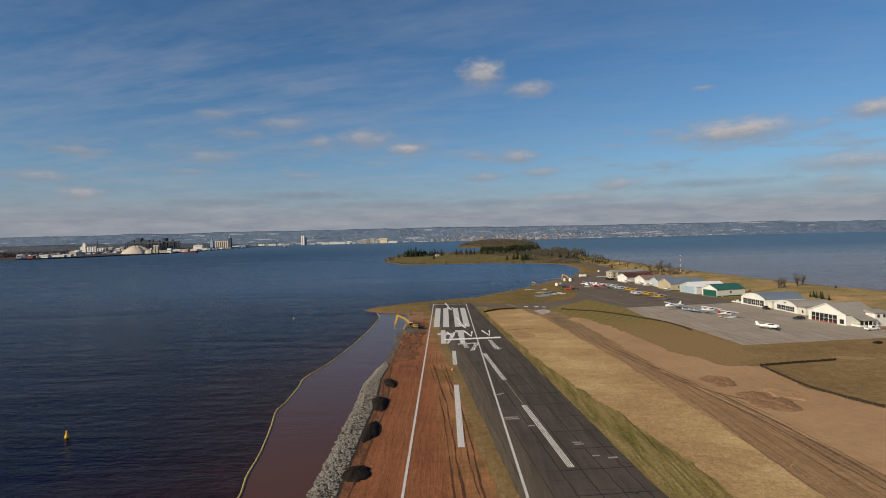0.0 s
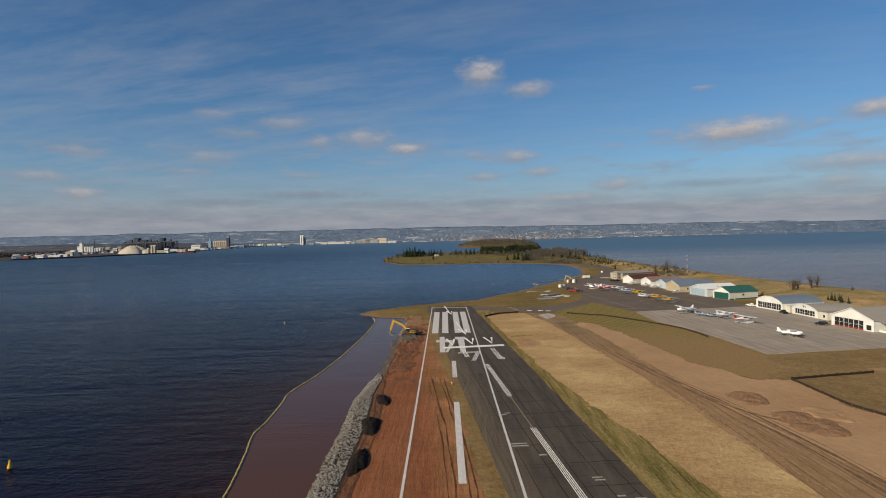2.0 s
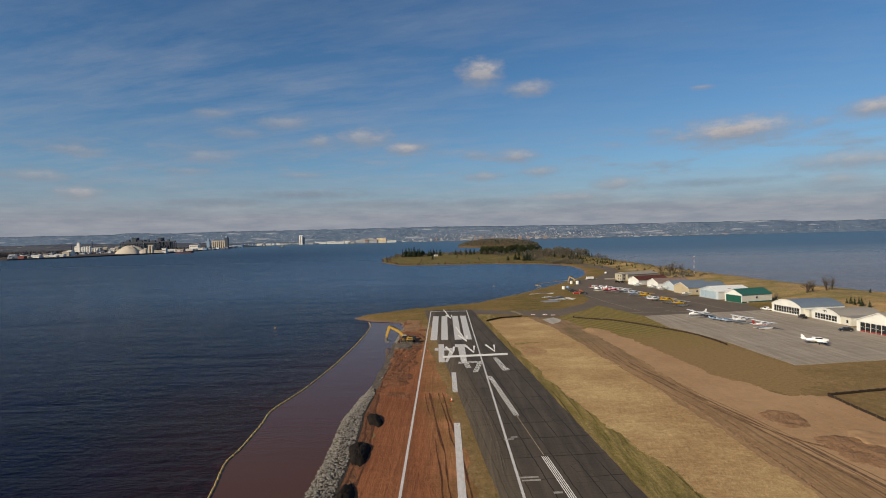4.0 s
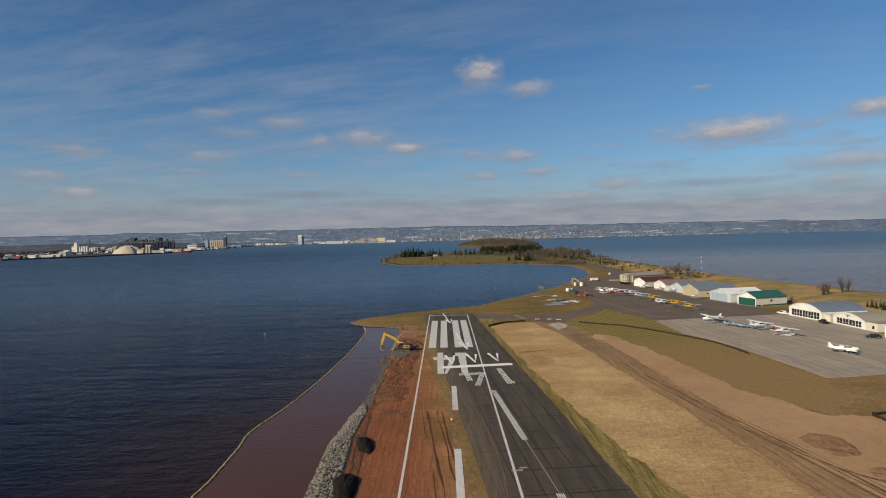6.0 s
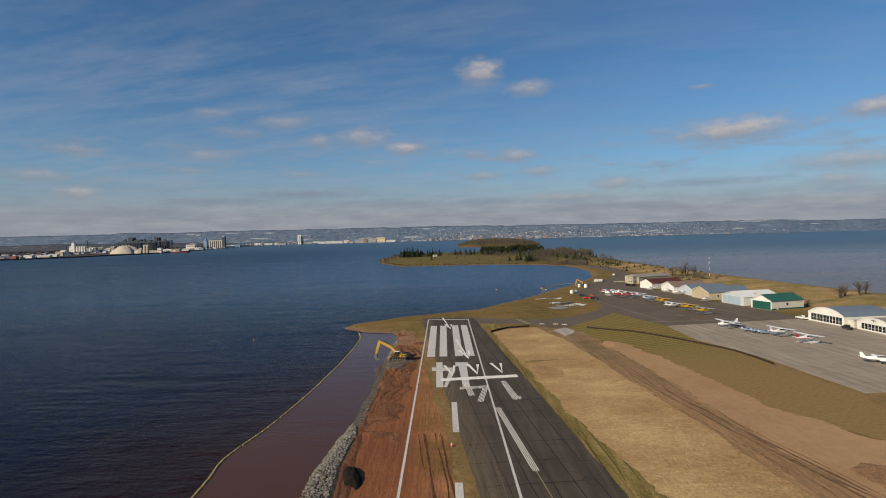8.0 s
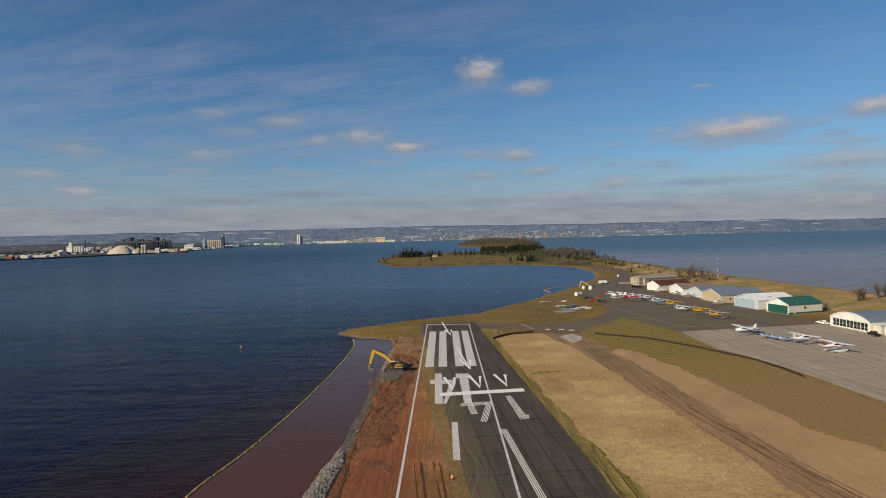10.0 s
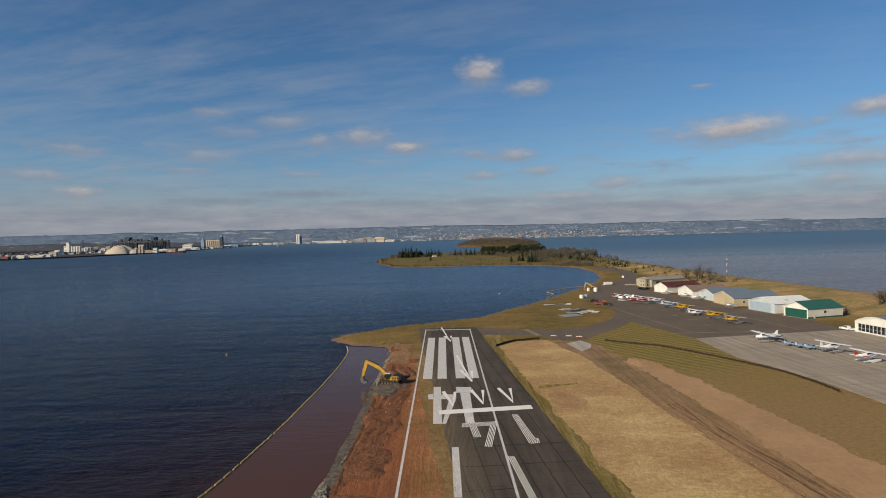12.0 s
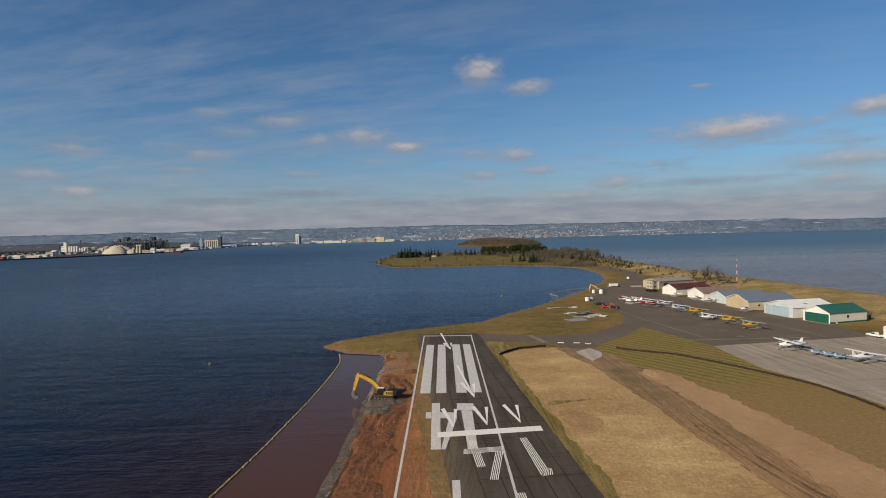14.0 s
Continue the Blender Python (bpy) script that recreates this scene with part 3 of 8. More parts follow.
# ---- worked ground, road and paving ----
sheet("ground_red_clay", [(-17.5, -150), (-17.0, 54), (-16.6, 104), (-18.8, 145), (-20.6, 195), (-21.2, 243), (-22.4, 270), (-15, 275), (-12, 245), (-8.5, 205), (-4.5, 172), (-1, 135), (3.0, 95), (6.0, 60), (9, 20), (20, -150)],
      0.03, M_RED, "bare graded red clay with machine tracks", "dirt", 1.2, 1.1, 2.0)
sheet("ground_verge", [(36.7 - 0.0832 * -150, -150), (12.3, 292), (20, 290), (22, 278), (17, 268), (21, 240), (24.5, 200), (28.5, 155), (32.5, 126), (39, 91), (44, 55), (53.5, 0), (73, -150)],
      0.02, M_VERGE, "greenish strip of mown grass beside the old runway", "grass", 1.1, 1.0, 4.0)
sheet("ground_straw", [(17.6, 266), (25, 276), (38.5, 277), (46, 242), (49.5, 205), (53, 165), (56, 120), (57.2, 80), (57.5, 50), (58.5, -150), (72, -150), (53, 0), (42.6, 55), (37.8, 91), (31.4, 126), (27.0, 155), (23.5, 195), (19.8, 235)],
      0.03, M_STRAW, "seeded soil under pale straw mulch", "field", 1.1, 1.2, 5.0)
sheet("ground_bare_patch", [(24.6, 203), (27.3, 204.5), (31, 201), (33, 194.5), (30, 188.5), (26.2, 190.5), (24.4, 197)], 0.036, M_BARE, "reddish bare patch where the mulch has worn away", "dirt", 0.7, 1.3, 21.0, 0.02)
sheet("ground_scuffed_strip", [(23.8, 210.8), (29, 212.3), (35, 213.2), (34.8, 211.4), (29, 210), (23.7, 208.2)], 0.036, M_VERGE, "dark scuffed strip across the mulch", "dirt", 0.6, 0.6, 22.0, 0.02)
sheet("road_dirt", [(37.5, 277), (51.5, 272), (55.5, 256), (61, 197), (63, 130), (66.5, 97), (70, 72), (71.5, 50), (75.5, -150), (56, -150), (56, 50), (55.7, 80), (54.5, 120), (51.5, 165), (48, 205), (44.5, 242)],
      0.035, M_TRACK, "rutted brown dirt haul road", "road", 1.4, 0.9, 6.0)
sheet("ground_tan_clay", [(57, 238), (60, 242), (63.5, 238), (68.5, 210), (71.5, 185), (74, 160), (82, 137), (91, 135.5), (90.6, 110), (93.6, 101), (97.5, 93), (108, 60), (140, -150), (74, -150), (70, 50), (68.5, 72), (65, 97), (61.5, 130), (59.5, 197), (55, 240)],
      0.04, M_TAN, "smooth bare tan clay", "dirt", 0.8, 1.7, 7.0)
sheet("ground_seeded", [(52.5, 274), (58, 284), (70, 298), (82, 317), (87, 300), (93, 274), (91.3, 238), (95, 222), (97, 204), (101, 166), (96, 150), (84, 135.5), (72.8, 160), (70.3, 185), (67.3, 210), (62.4, 237), (59.5, 241), (56, 241), (54.5, 256)],
      0.022, M_ROWS, "young grass in mown rows", "grass", 0.9, 1.6, 8.0)
sheet("taxiway", [(-15, 311.5), (8.5, 312), (28, 303), (45, 300), (60, 306.5), (75, 324), (85, 347), (87, 373), (84, 407), (99, 452), (113, 497), (128, 509), (137, 527), (151, 558), (163, 592), (168, 625), (167, 655), (162, 685), (160, 720), (168, 735), (178, 716), (185, 698), (187, 670), (184, 631),
                  (172, 577), (158, 540), (148, 512), (142, 492), (139, 478), (142, 432), (147, 398), (150, 360), (156, 332), (161, 313), (160, 300), (158, 284), (93.4, 273.5), (87.5, 298), (82.5, 317), (71, 299), (58.5, 285), (52, 276), (43, 275), (36, 286), (13, 292), (-13.4, 293)],
      0.045, M_TAXI, "dark brown worn asphalt taxiway and ramp", "taxiway", 1.5, 0.5, 9.0)
sheet("apron", [(93.4, 273.5), (158, 285), (161, 262), (164, 238), (162, 203), (167, 202), (172, 186), (158.6, 176), (102.5, 167.6), (100.5, 203), (97.6, 222), (92.5, 240)],
      0.055, M_APRON, "weathered grey concrete parking apron", "apron", 2.0, 0.3, 10.0)
sheet("runway", [(15.2 + 0.0975 * 150, -150), (-15.1, 311), (11.0, 311), (36.7 + 0.0832 * 150, -150)], 0.055, M_RUNWAY, "old cracked dark asphalt runway", "runway", 1.1, 0.3, 11.0)
sheet("pavement_pad", [(43.5, 269), (49.5, 274.5), (52, 267), (50, 260), (45.6, 254.5), (44.2, 262)], 0.06, M_PAD, "small pale concrete pad beside the dirt road", "pavement", 2.0, 0.25, 12.0)

# ---- markings ----
def mark(name, quads, z, mat, label, hatch=0):
    """Flat marking, painted and overlaid alike: quads given corner by corner; hatch cuts each quad into that many
    stripes along its length.
    """
    bm = bmesh.new()
    for q in quads:
        a, b, c, d = (Vector((*p, z)) for p in q)
        for i in range(max(1, hatch)):
            u0, u1 = ((i + 0.25) / hatch, (i + 0.75) / hatch) if hatch else (0.0, 1.0)
            vs = [bm.verts.new(p) for p in (a.lerp(b, u0), a.lerp(b, u1), d.lerp(c, u1), d.lerp(c, u0))]
            f = bm.faces.new(vs)
            f.normal_update()
            if f.normal.z < 0:
                f.normal_flip()
    return tagged(part(name, bm, mat), label, "marking", "runway markings", "structure")


Z_PALE, Z_OLD = 0.085, 0.10


def centre(y):
    return -1.55 + (306.5 - y) * 0.0118


def strip(y0, y1, off, w):
    return [(centre(y0) + off - w / 2, y0), (centre(y0) + off + w / 2, y0), (centre(y1) + off + w / 2, y1), (centre(y1) + off - w / 2, y1)]


# Overlay graphic of the planned runway, laid down as flat marks; no paint there.
mark("edge_line", [strip(307, -100, -9.75, 0.46)], Z_PALE, M_PALE, "long pale overlaid runway edge line across clay and asphalt")
mark("edge_line", [strip(307, -100, 9.75, 0.46)], Z_PALE, M_PALE, "long pale overlaid runway edge line on dark asphalt")
mark("end_line", [[(-11.6, 306.9), (8.5, 305.6), (8.5, 304.2), (-11.6, 305.5)]], Z_PALE + 0.004, M_PALE, "pale overlaid line across the runway end")
for x0 in (-9.5, -5.2, 0.2, 4.2):
    mark("threshold_stripe", [[(x0, 287), (x0 + 2.85, 286.6), (x0 + 3.6, 220.5), (x0 + 0.85, 220.6)]], Z_PALE, M_PALE, "wide pale overlaid threshold stripe")
mark("numeral_four", [[(-5.2, 211.7), (-3.2, 211.6), (-2.5, 181), (-4.5, 181)], [(-6.4, 204.6), (-5.08, 204.5), (-5.0, 199.9), (-6.3, 199.9)], [(-3.0, 204.3), (0.9, 203.9), (0.9, 199.9), (-2.9, 199.9)], [(-0.9, 199.85), (0.9, 199.85), (-1.6, 181), (-2.45, 181)]],
     Z_PALE, M_PALE, "large pale overlaid numeral four, upside down")
mark("numeral_one", [[(1.0, 211.2), (5.1, 210.8), (5.1, 205.2), (1.0, 205.6)], [(2.0, 205.4), (4.6, 205.1), (4.75, 181), (2.8, 181)]], Z_PALE, M_PALE, "large pale overlaid numeral one, upside down")
mark("centre_dash", [strip(167, 145.5, 0.2, 1.35)], Z_PALE, M_PALE, "short pale overlaid centre line dash")
mark("centre_dash", [strip(121, 75, 0.1, 1.35)], Z_PALE, M_PALE, "long pale overlaid centre line dash")

mark("threshold_bar", [[(-3.4, 190.6), (19.0, 193.5), (19.1, 190.4), (-3.3, 187.5)]], Z_OLD, M_PAINT, "solid white bar across the old runway")
for dx, dy in ((0.0, 0.0), (7.45, 1.1), (14.9, 2.2)):
    t = (0.05 + dx, 193.2 + dy)
    mark("arrow_head", [[(t[0] - 3.0, 206.6 + dy), (t[0] - 2.1, 207.4 + dy), (t[0] + 0.1, t[1] + 2.2), (t[0] - 0.05, t[1])], [(t[0] + 0.0, t[1]), (t[0] + 0.06, t[1] + 2.3), (t[0] + 0.2, 206.6 + dy), (t[0] + 1.05, 206.5 + dy)]],
         Z_OLD, M_PAINT, "white chevron of two slanting strokes")
mark("arrow", [[(-4.8, 312), (-4.1, 312.2), (-1.0, 284), (-1.5, 284)], [(-3.4, 289.8), (-2.4, 290.4), (-0.2, 280), (-0.35, 277)], [(-0.34, 277), (-0.18, 280.4), (-0.5, 290.2), (0.2, 290.4)]], Z_OLD, M_PAINT, "long white arrow with an open head")
mark("arrow", [[(1.4, 251.9), (2.0, 252.1), (5.1, 223), (4.5, 223)], [(2.1, 230.4), (3.0, 231), (5.75, 218.6), (5.6, 215.6)], [(5.65, 215.6), (5.8, 218.8), (5.5, 229.2), (6.5, 229.4)]], Z_OLD, M_PAINT, "long white arrow with an open head")
mark("numeral_four", [[(2.9, 185.4), (4.5, 185.6), (5.8, 172.4), (4.1, 172.2)], [(1.85, 178.3), (1.95, 181.0), (9.75, 182.0), (9.5, 179.4)], [(8.0, 179.3), (9.6, 179.4), (7.6, 166.8), (6.0, 166.9)]], Z_OLD + 0.004, M_PAINT, "white striped numeral four, upside down", 5)
mark("numeral_one", [[(13.5, 186.3), (15.0, 186.6), (16.7, 171.2), (15.0, 168.0)], [(15.2, 167.8), (17.3, 168.5), (17.4, 171.0), (16.5, 171.2)]], Z_OLD + 0.004, M_PAINT, "white striped numeral one, upside down", 5)


def old_dash(y0, y1):
    x = lambda y: 26.6 - 0.0981 * y
    mark("centre_dash", [[(x(y0) - 0.68, y0), (x(y0) + 0.68, y0), (x(y1) + 0.68, y1), (x(y1) - 0.68, y1)]], Z_OLD, M_PAINT, "old centre line dash of four thin white stripes", 4)


for y in (161.8, 101.4, 38.5, -22.5):
    old_dash(y, y - 36.6)

# ---- shore works ----
M_FAB = plain("black_fabric", (0.028, 0.019, 0.014), 0.85)
M_POST = plain("grey_wood", (0.16, 0.12, 0.085), 0.8)
M_YELLOW = plain("machine_yellow", (0.52, 0.31, 0.045), 0.45, vary=0.2)
M_BLACK = plain("black_paint", (0.018, 0.018, 0.019), 0.5)
M_STEEL = plain("worn_steel", (0.30, 0.28, 0.26), 0.4, 0.8)
M_RUBBER = plain("rubber", (0.025, 0.024, 0.023), 0.85)
M_FLOAT = plain("boom_yellow", (0.58, 0.40, 0.14), 0.6, vary=0.3, scale=0.05)
M_BUOY = plain("buoy_yellow", (0.75, 0.42, 0.02), 0.5)
M_WHITE = plain("white_paint", (0.78, 0.76, 0.72), 0.45, vary=0.1)
M_ORANGE = plain("orange_plastic", (0.75, 0.16, 0.02), 0.5)
M_GLASS = plain("dark_glass", (0.02, 0.024, 0.03), 0.06, spec=0.6, vary=0.0)

sheet("ground_bench", [(-21.3, -150), (-20.6, 50), (-20.3, 104), (-21.3, 140), (-20.2, 158), (-18.4, 158), (-17.6, 120), (-15.9, 90), (-15.9, 50), (-16, -150)], 0.02, M_DAMP, "trampled brown clay bench above the stones", "dirt", 3.0, 0.5, 13.0)
sheet("ground_gravel_bank", [(-22.6, 150), (-22.3, 195), (-22.6, 214), (-20.9, 216), (-20.4, 195), (-19.8, 165), (-19.4, 150)], 0.012, M_BANK, "narrow grey gravel bank above the water", "bank", 2.0, 0.4, 14.0)


M_BED = earth("dark_gravel", (0.060, 0.050, 0.040), (0.04, 0.034, 0.028), (0.10, 0.085, 0.07), 0.3, 2.0, contrast=0.6)


def soft_noise(px, py, cell, seed, octaves=3):
    """Smooth random field from about -1 to 1."""
    table = np.random.RandomState(seed).uniform(-1, 1, (64, 64))
    out, amp, total = 0.0, 1.0, 0.0
    for o in range(octaves):
        u, v = px / cell * 2 ** o + 7.3 * o, py / cell * 2 ** o + 3.1 * o
        i, j = np.floor(u).astype(int), np.floor(v).astype(int)
        a, b = u - i, v - j
        a, b = a * a * (3 - 2 * a), b * b * (3 - 2 * b)
        at = lambda k, l: table[k % 64, l % 64]
        out = out + amp * ((at(i, j) * (1 - a) + at(i + 1, j) * a) * (1 - b) + (at(i, j + 1) * (1 - a) + at(i + 1, j + 1) * a) * b)
        total, amp = total + amp, amp * 0.5
    return out / total * 1.5


def relief(name, x0, x1, y0, y1, res, rise, mat, label, category, seed, base=0.03, ruts=0.0, cell=5.0, round_=True):
    """A patch of heaped soil, rutted or not, that sinks under the ground at its edges."""
    xs_, ys_ = np.arange(x0, x1 + res, res), np.arange(y0, y1 + res, res)
    cx, cy, hx, hy = (x0 + x1) / 2, (y0 + y1) / 2, (x1 - x0) / 2, (y1 - y0) / 2

    def z_of(px, py):
        near = 1 - ((px - cx) / hx) ** 2 - ((py - cy) / hy) ** 2 if round_ else 1 - np.maximum(((px - cx) / hx) ** 2, ((py - cy) / hy) ** 4)
        edge = near * min(hx, hy) * 0.7 + (1.5 if round_ else 2.2) * soft_noise(px, py, 3.5 if round_ else 6.0, seed) - (0.9 if round_ else 1.4)
        lump = 0.55 + 0.55 * soft_noise(px, py, cell, seed + 2, 4)
        warp = px + 2.5 * soft_noise(px, py, 14.0, seed + 5, 2)
        rut = ruts * np.clip(np.sin(warp * 2.4), -1, 0.2) * np.clip(soft_noise(px, py, 9.0, seed + 7) + 0.3, 0, 1)
        return base + np.clip(edge, -0.4, 1.6) / 1.6 * rise * np.clip(lump, 0.05, 1.6) + np.where(edge > 0.3, rut, 0) + np.where(edge < 0, -0.1, 0.0)

    ob = grid_mesh(name, xs_, ys_, z_of, mat)
    return tagged(ob, label, category, kind="structure")


relief("ground_mud", -21.4, -10.6, 138, 250, 0.35, 0.30, M_DAMP, "churned wet red clay with ruts round the digger", "dirt", 61, ruts=0.22, round_=False)
relief("ground_spoil", 66.3, 76.3, 113.5, 126.5, 0.35, 0.32, M_BROWN, "low brown heap of tipped clay", "dirt", 71, base=0.035, cell=4.0)
relief("ground_spoil_spread", 68.0, 81.5, 91.5, 111.5, 0.35, 0.32, M_BROWN, "brown clay tipped and spread in low lumps", "dirt", 75, base=0.035, cell=3.5)
relief("ground_clay_heap", 76.5, 86.0, 100.0, 113.0, 0.35, 0.5, M_TAN, "faint low heap of pale tan clay", "dirt", 78, base=0.04)
relief("ground_ramp", -22.4, -13.2, 200.5, 217.5, 0.4, 0.5, M_BANK, "grey gravel ramp under the digger", "ramp", 91, base=0.12)
relief("ground_cut", -22.0, -14.0, 241, 278, 0.4, 0.2, M_BROWN, "raw cut of brown clay at the foot of the spit", "dirt", 81, round_=False)


def rock_mesh(seed, rough=0.32):
    r = random.Random(seed)
    bm = bmesh.new()
    bmesh.ops.create_icosphere(bm, subdivisions=1, radius=1.0)
    sx, sy, sz = r.uniform(0.8, 1.25), r.uniform(0.7, 1.1), r.uniform(0.55, 0.85)
    for v in bm.verts:
        k = 1 + r.uniform(-rough, rough * 0.6)
        v.co = Vector((v.co.x * sx * k, v.co.y * sy * k, v.co.z * sz * k))
    return bm


rock_meshes = []
for s in range(7):
    me = bpy.data.meshes.new("rock")
    b = rock_mesh(s)
    b.to_mesh(me)
    b.free()
    me.materials.append(M_ROCK)
    rock_meshes.append(me)


def edge_x(y):
    """The outer foot of the stone bank."""
    return float(np.interp(y, [-160, 57, 104, 128, 146, 167, 195, 221, 262], [-25, -24.2, -24.8, -25.9, -24.4, -21.9, -22.5, -23.1, -22.6]))


def bank_width(y):
    return float(np.interp(y, [-160, 120, 146, 152, 270], [5.0, 5.2, 3.8, 1.9, 1.7]))


def bank_z(d):
    return WATER_Z - 0.05 + min(d * 0.55, 1.2)


def bed_height(px, py):
    """Top of the stone bed: the bank's slope, never under the natural ground."""
    d = px - np.array([edge_x(q) for q in py.ravel()]).reshape(py.shape)
    slope = WATER_Z - 0.05 + np.clip(d * 0.55, -0.6, 1.2)
    return np.minimum(np.maximum(slope, land_height(px, py) + 0.05), 0.05)


bed_y = np.arange(-158, 268, 1.2)
bed_u = np.linspace(-0.12, 1.1, 8)
bx = np.array([[edge_x(q) + u * bank_width(q) for u in bed_u] for q in bed_y])
by = np.repeat(bed_y[:, None], 8, 1)
bz = bed_height(bx, by) + 0.04 * wobble(bx, by, 3.0, 9)
me = bpy.data.meshes.new("ground_stone_bed")
me.from_pydata(np.stack([bx, by, bz], -1).reshape(-1, 3).tolist(), [], [(8 * i + k, 8 * i + k + 1, 8 * i + k + 9, 8 * i + k + 8) for i in range(len(bed_y) - 1) for k in range(7)])
me.materials.append(M_BED)
tagged(new("ground_stone_bed", me), "dark gravel bed under the quarry stones", "bank", kind="structure")

riprap = thing("riprap_bank", Matrix(), "bank of angular grey quarry stones at the waterline", "stone bank", kind="structure")
rr = random.Random(4)
spots = [(rr.uniform(50, 147), rr.random()) for _ in range(300)]
ry = np.array([q[0] for q in spots])
rx = np.array([edge_x(y) + u * bank_width(y) for y, u in spots])
for x, y, z in zip(rx, ry, bed_height(rx, ry)):
    s = rr.uniform(0.22, 0.40)
    ob = new("rock", rr.choice(rock_meshes))
    ob.parent = riprap
    ob.location = (x, y, z + 0.12 * s)
    ob.rotation_euler = (rr.uniform(-0.5, 0.5), rr.uniform(-0.5, 0.5), rr.uniform(0, 6.28))
    ob.scale = (s, s, s)


def joined_copies(name, meshes, places, mat, label, category, kind="stuff", smooth=False):
    """Many small copies joined into one mesh."""
    vs, fs, n = [], [], 0
    data = []
    for me in meshes:
        co = np.empty(len(me.vertices) * 3)
        me.vertices.foreach_get("co", co)
        data.append((co.reshape(-1, 3), [tuple(p.vertices) for p in me.polygons]))
    for k, m in places:
        co, polys = data[k % len(data)]
        a = np.array(m)
        vs.append(co @ a[:3, :3].T + a[:3, 3])
        fs += [tuple(i + n for i in p) for p in polys]
        n += len(co)
    me = bpy.data.meshes.new(name)
    me.from_pydata(np.concatenate(vs).tolist(), [], fs)
    me.materials.append(mat)
    if smooth:
        me.polygons.foreach_set("use_smooth", [True] * len(me.polygons))
    return tagged(new(name, me), label, category, kind=kind)


def spot(x, y, z, s, rz, tilt=0.0, sz=None):
    return Matrix.LocRotScale((x, y, z), Euler((tilt, tilt * 0.7, rz)), (s, s, sz or s))


places = []
spots = [(rr.uniform(-40, 147) if i < 8600 else rr.uniform(147, 268), rr.random()) for i in range(11000)]
ry = np.array([q[0] for q in spots])
rx = np.array([edge_x(y) + u * bank_width(y) for y, u in spots])
for i, (x, y, z) in enumerate(zip(rx, ry, bed_height(rx, ry))):
    places.append((i, spot(x, y, z + rr.uniform(-0.03, 0.10), rr.uniform(0.10, 0.18) + 0.16 * rr.random() ** 3, rr.uniform(0, 6.28), rr.uniform(-0.6, 0.6))))
tip = [(-22.5, 264), (-26, 277), (-38, 280), (-46, 287), (-51, 294), (-47, 305), (-38, 313), (-25, 325), (0, 340), (14, 346), (31, 374), (46, 395), (68, 433), (103, 495), (121, 533)]
for p in ragged_line(tip, 0.55, 0.8, 3.0, closed=False):
    s = rr.uniform(0.10, 0.30)
    places.append((rr.randrange(7), spot(p.x + rr.uniform(-0.9, 0.9), p.y + rr.uniform(-0.9, 0.9), WATER_Z + rr.uniform(-0.05, 0.2), s, rr.uniform(0, 6.28), 0.3)))
stones = joined_copies("small_stones", rock_meshes, places, M_ROCK, "", "")
tagged(stones, "loose small grey stones along the shore", "stones", kind="stuff")


def mound(name, x, y, lx, ly, h, mat, label, category, seed, rz=0.0, group="", flat=1.0):
    """A heap of tipped soil with an uneven skirt."""
    bm = bmesh.new()
    nr, na = 9, 30
    rings = []
    for i in range(nr + 1):
        q = i / nr
        ring = []
        for j in range(na):
            a = 6.2832 * j / na
            w = 1 + 0.36 * noise.noise(Vector((math.cos(a) * 1.3, math.sin(a) * 1.3, seed))) + 0.16 * noise.noise(Vector((math.cos(a) * 4, math.sin(a) * 4, seed)))
            px, py = math.cos(a) * lx / 2 * q * w, math.sin(a) * ly / 2 * q * w
            pz = h * (1 - q ** flat) ** 0.9 if q < 1 else -0.06
            pz += 0.42 * h * noise.noise(Vector((px * 0.9, py * 0.9, seed + 3))) * (1 - q) + (0.22 * noise.noise(Vector((px * 2.6, py * 2.6, seed))) if 0 < q < 1 else 0)
            ring.append((px, py, max(pz, -0.06)))
        rings.append(ring)
    vs = [[bm.verts.new(p) for p in ring] for ring in rings[1:]]
    top = bm.verts.new((0, 0, h))
    for j in range(na):
        bm.faces.new((top, vs[0][j], vs[0][(j + 1) % na]))
    for a, b in zip(vs, vs[1:]):
        for j in range(na):
            bm.faces.new((a[j], b[j], b[(j + 1) % na], a[(j + 1) % na]))
    bmesh.ops.recalc_face_normals(bm, faces=bm.faces)
    ob = part(name, bm, mat, smooth=True)
    ob.matrix_basis = pose(x, y, 0.03, 0, 0, rz)
    return tagged(ob, label, category, group)


for i, (x, y, lx, ly, h) in enumerate(((-17.2, 63.5, 5.8, 6.4, 0.8), (-17.6, 85, 3.8, 12.5, 1.0), (-18.2, 105, 4.0, 13.5, 1.0), (-17.7, 124, 3.2, 10.0, 0.9))):
    mound("soil_mound", x, y, lx, ly, h, M_SPOIL, "heap of nearly black soil on the clay bench", "soil mound", 5.0 + i * 3, i * 9 - 10, "dark soil piles", 2.2)
mound("dirt_mound", -16.5, 213, 9, 6, 0.9, M_BANK, "heap of wet grey spoil beside the digger", "dirt mound", 31.0, 15, "", 1.2)
mound("dirt_mound", 59.5, 236, 8, 12, 0.4, M_TAN, "low heap of tan clay at the end of the bare strip", "dirt mound", 35.0, 0, "", 1.1)


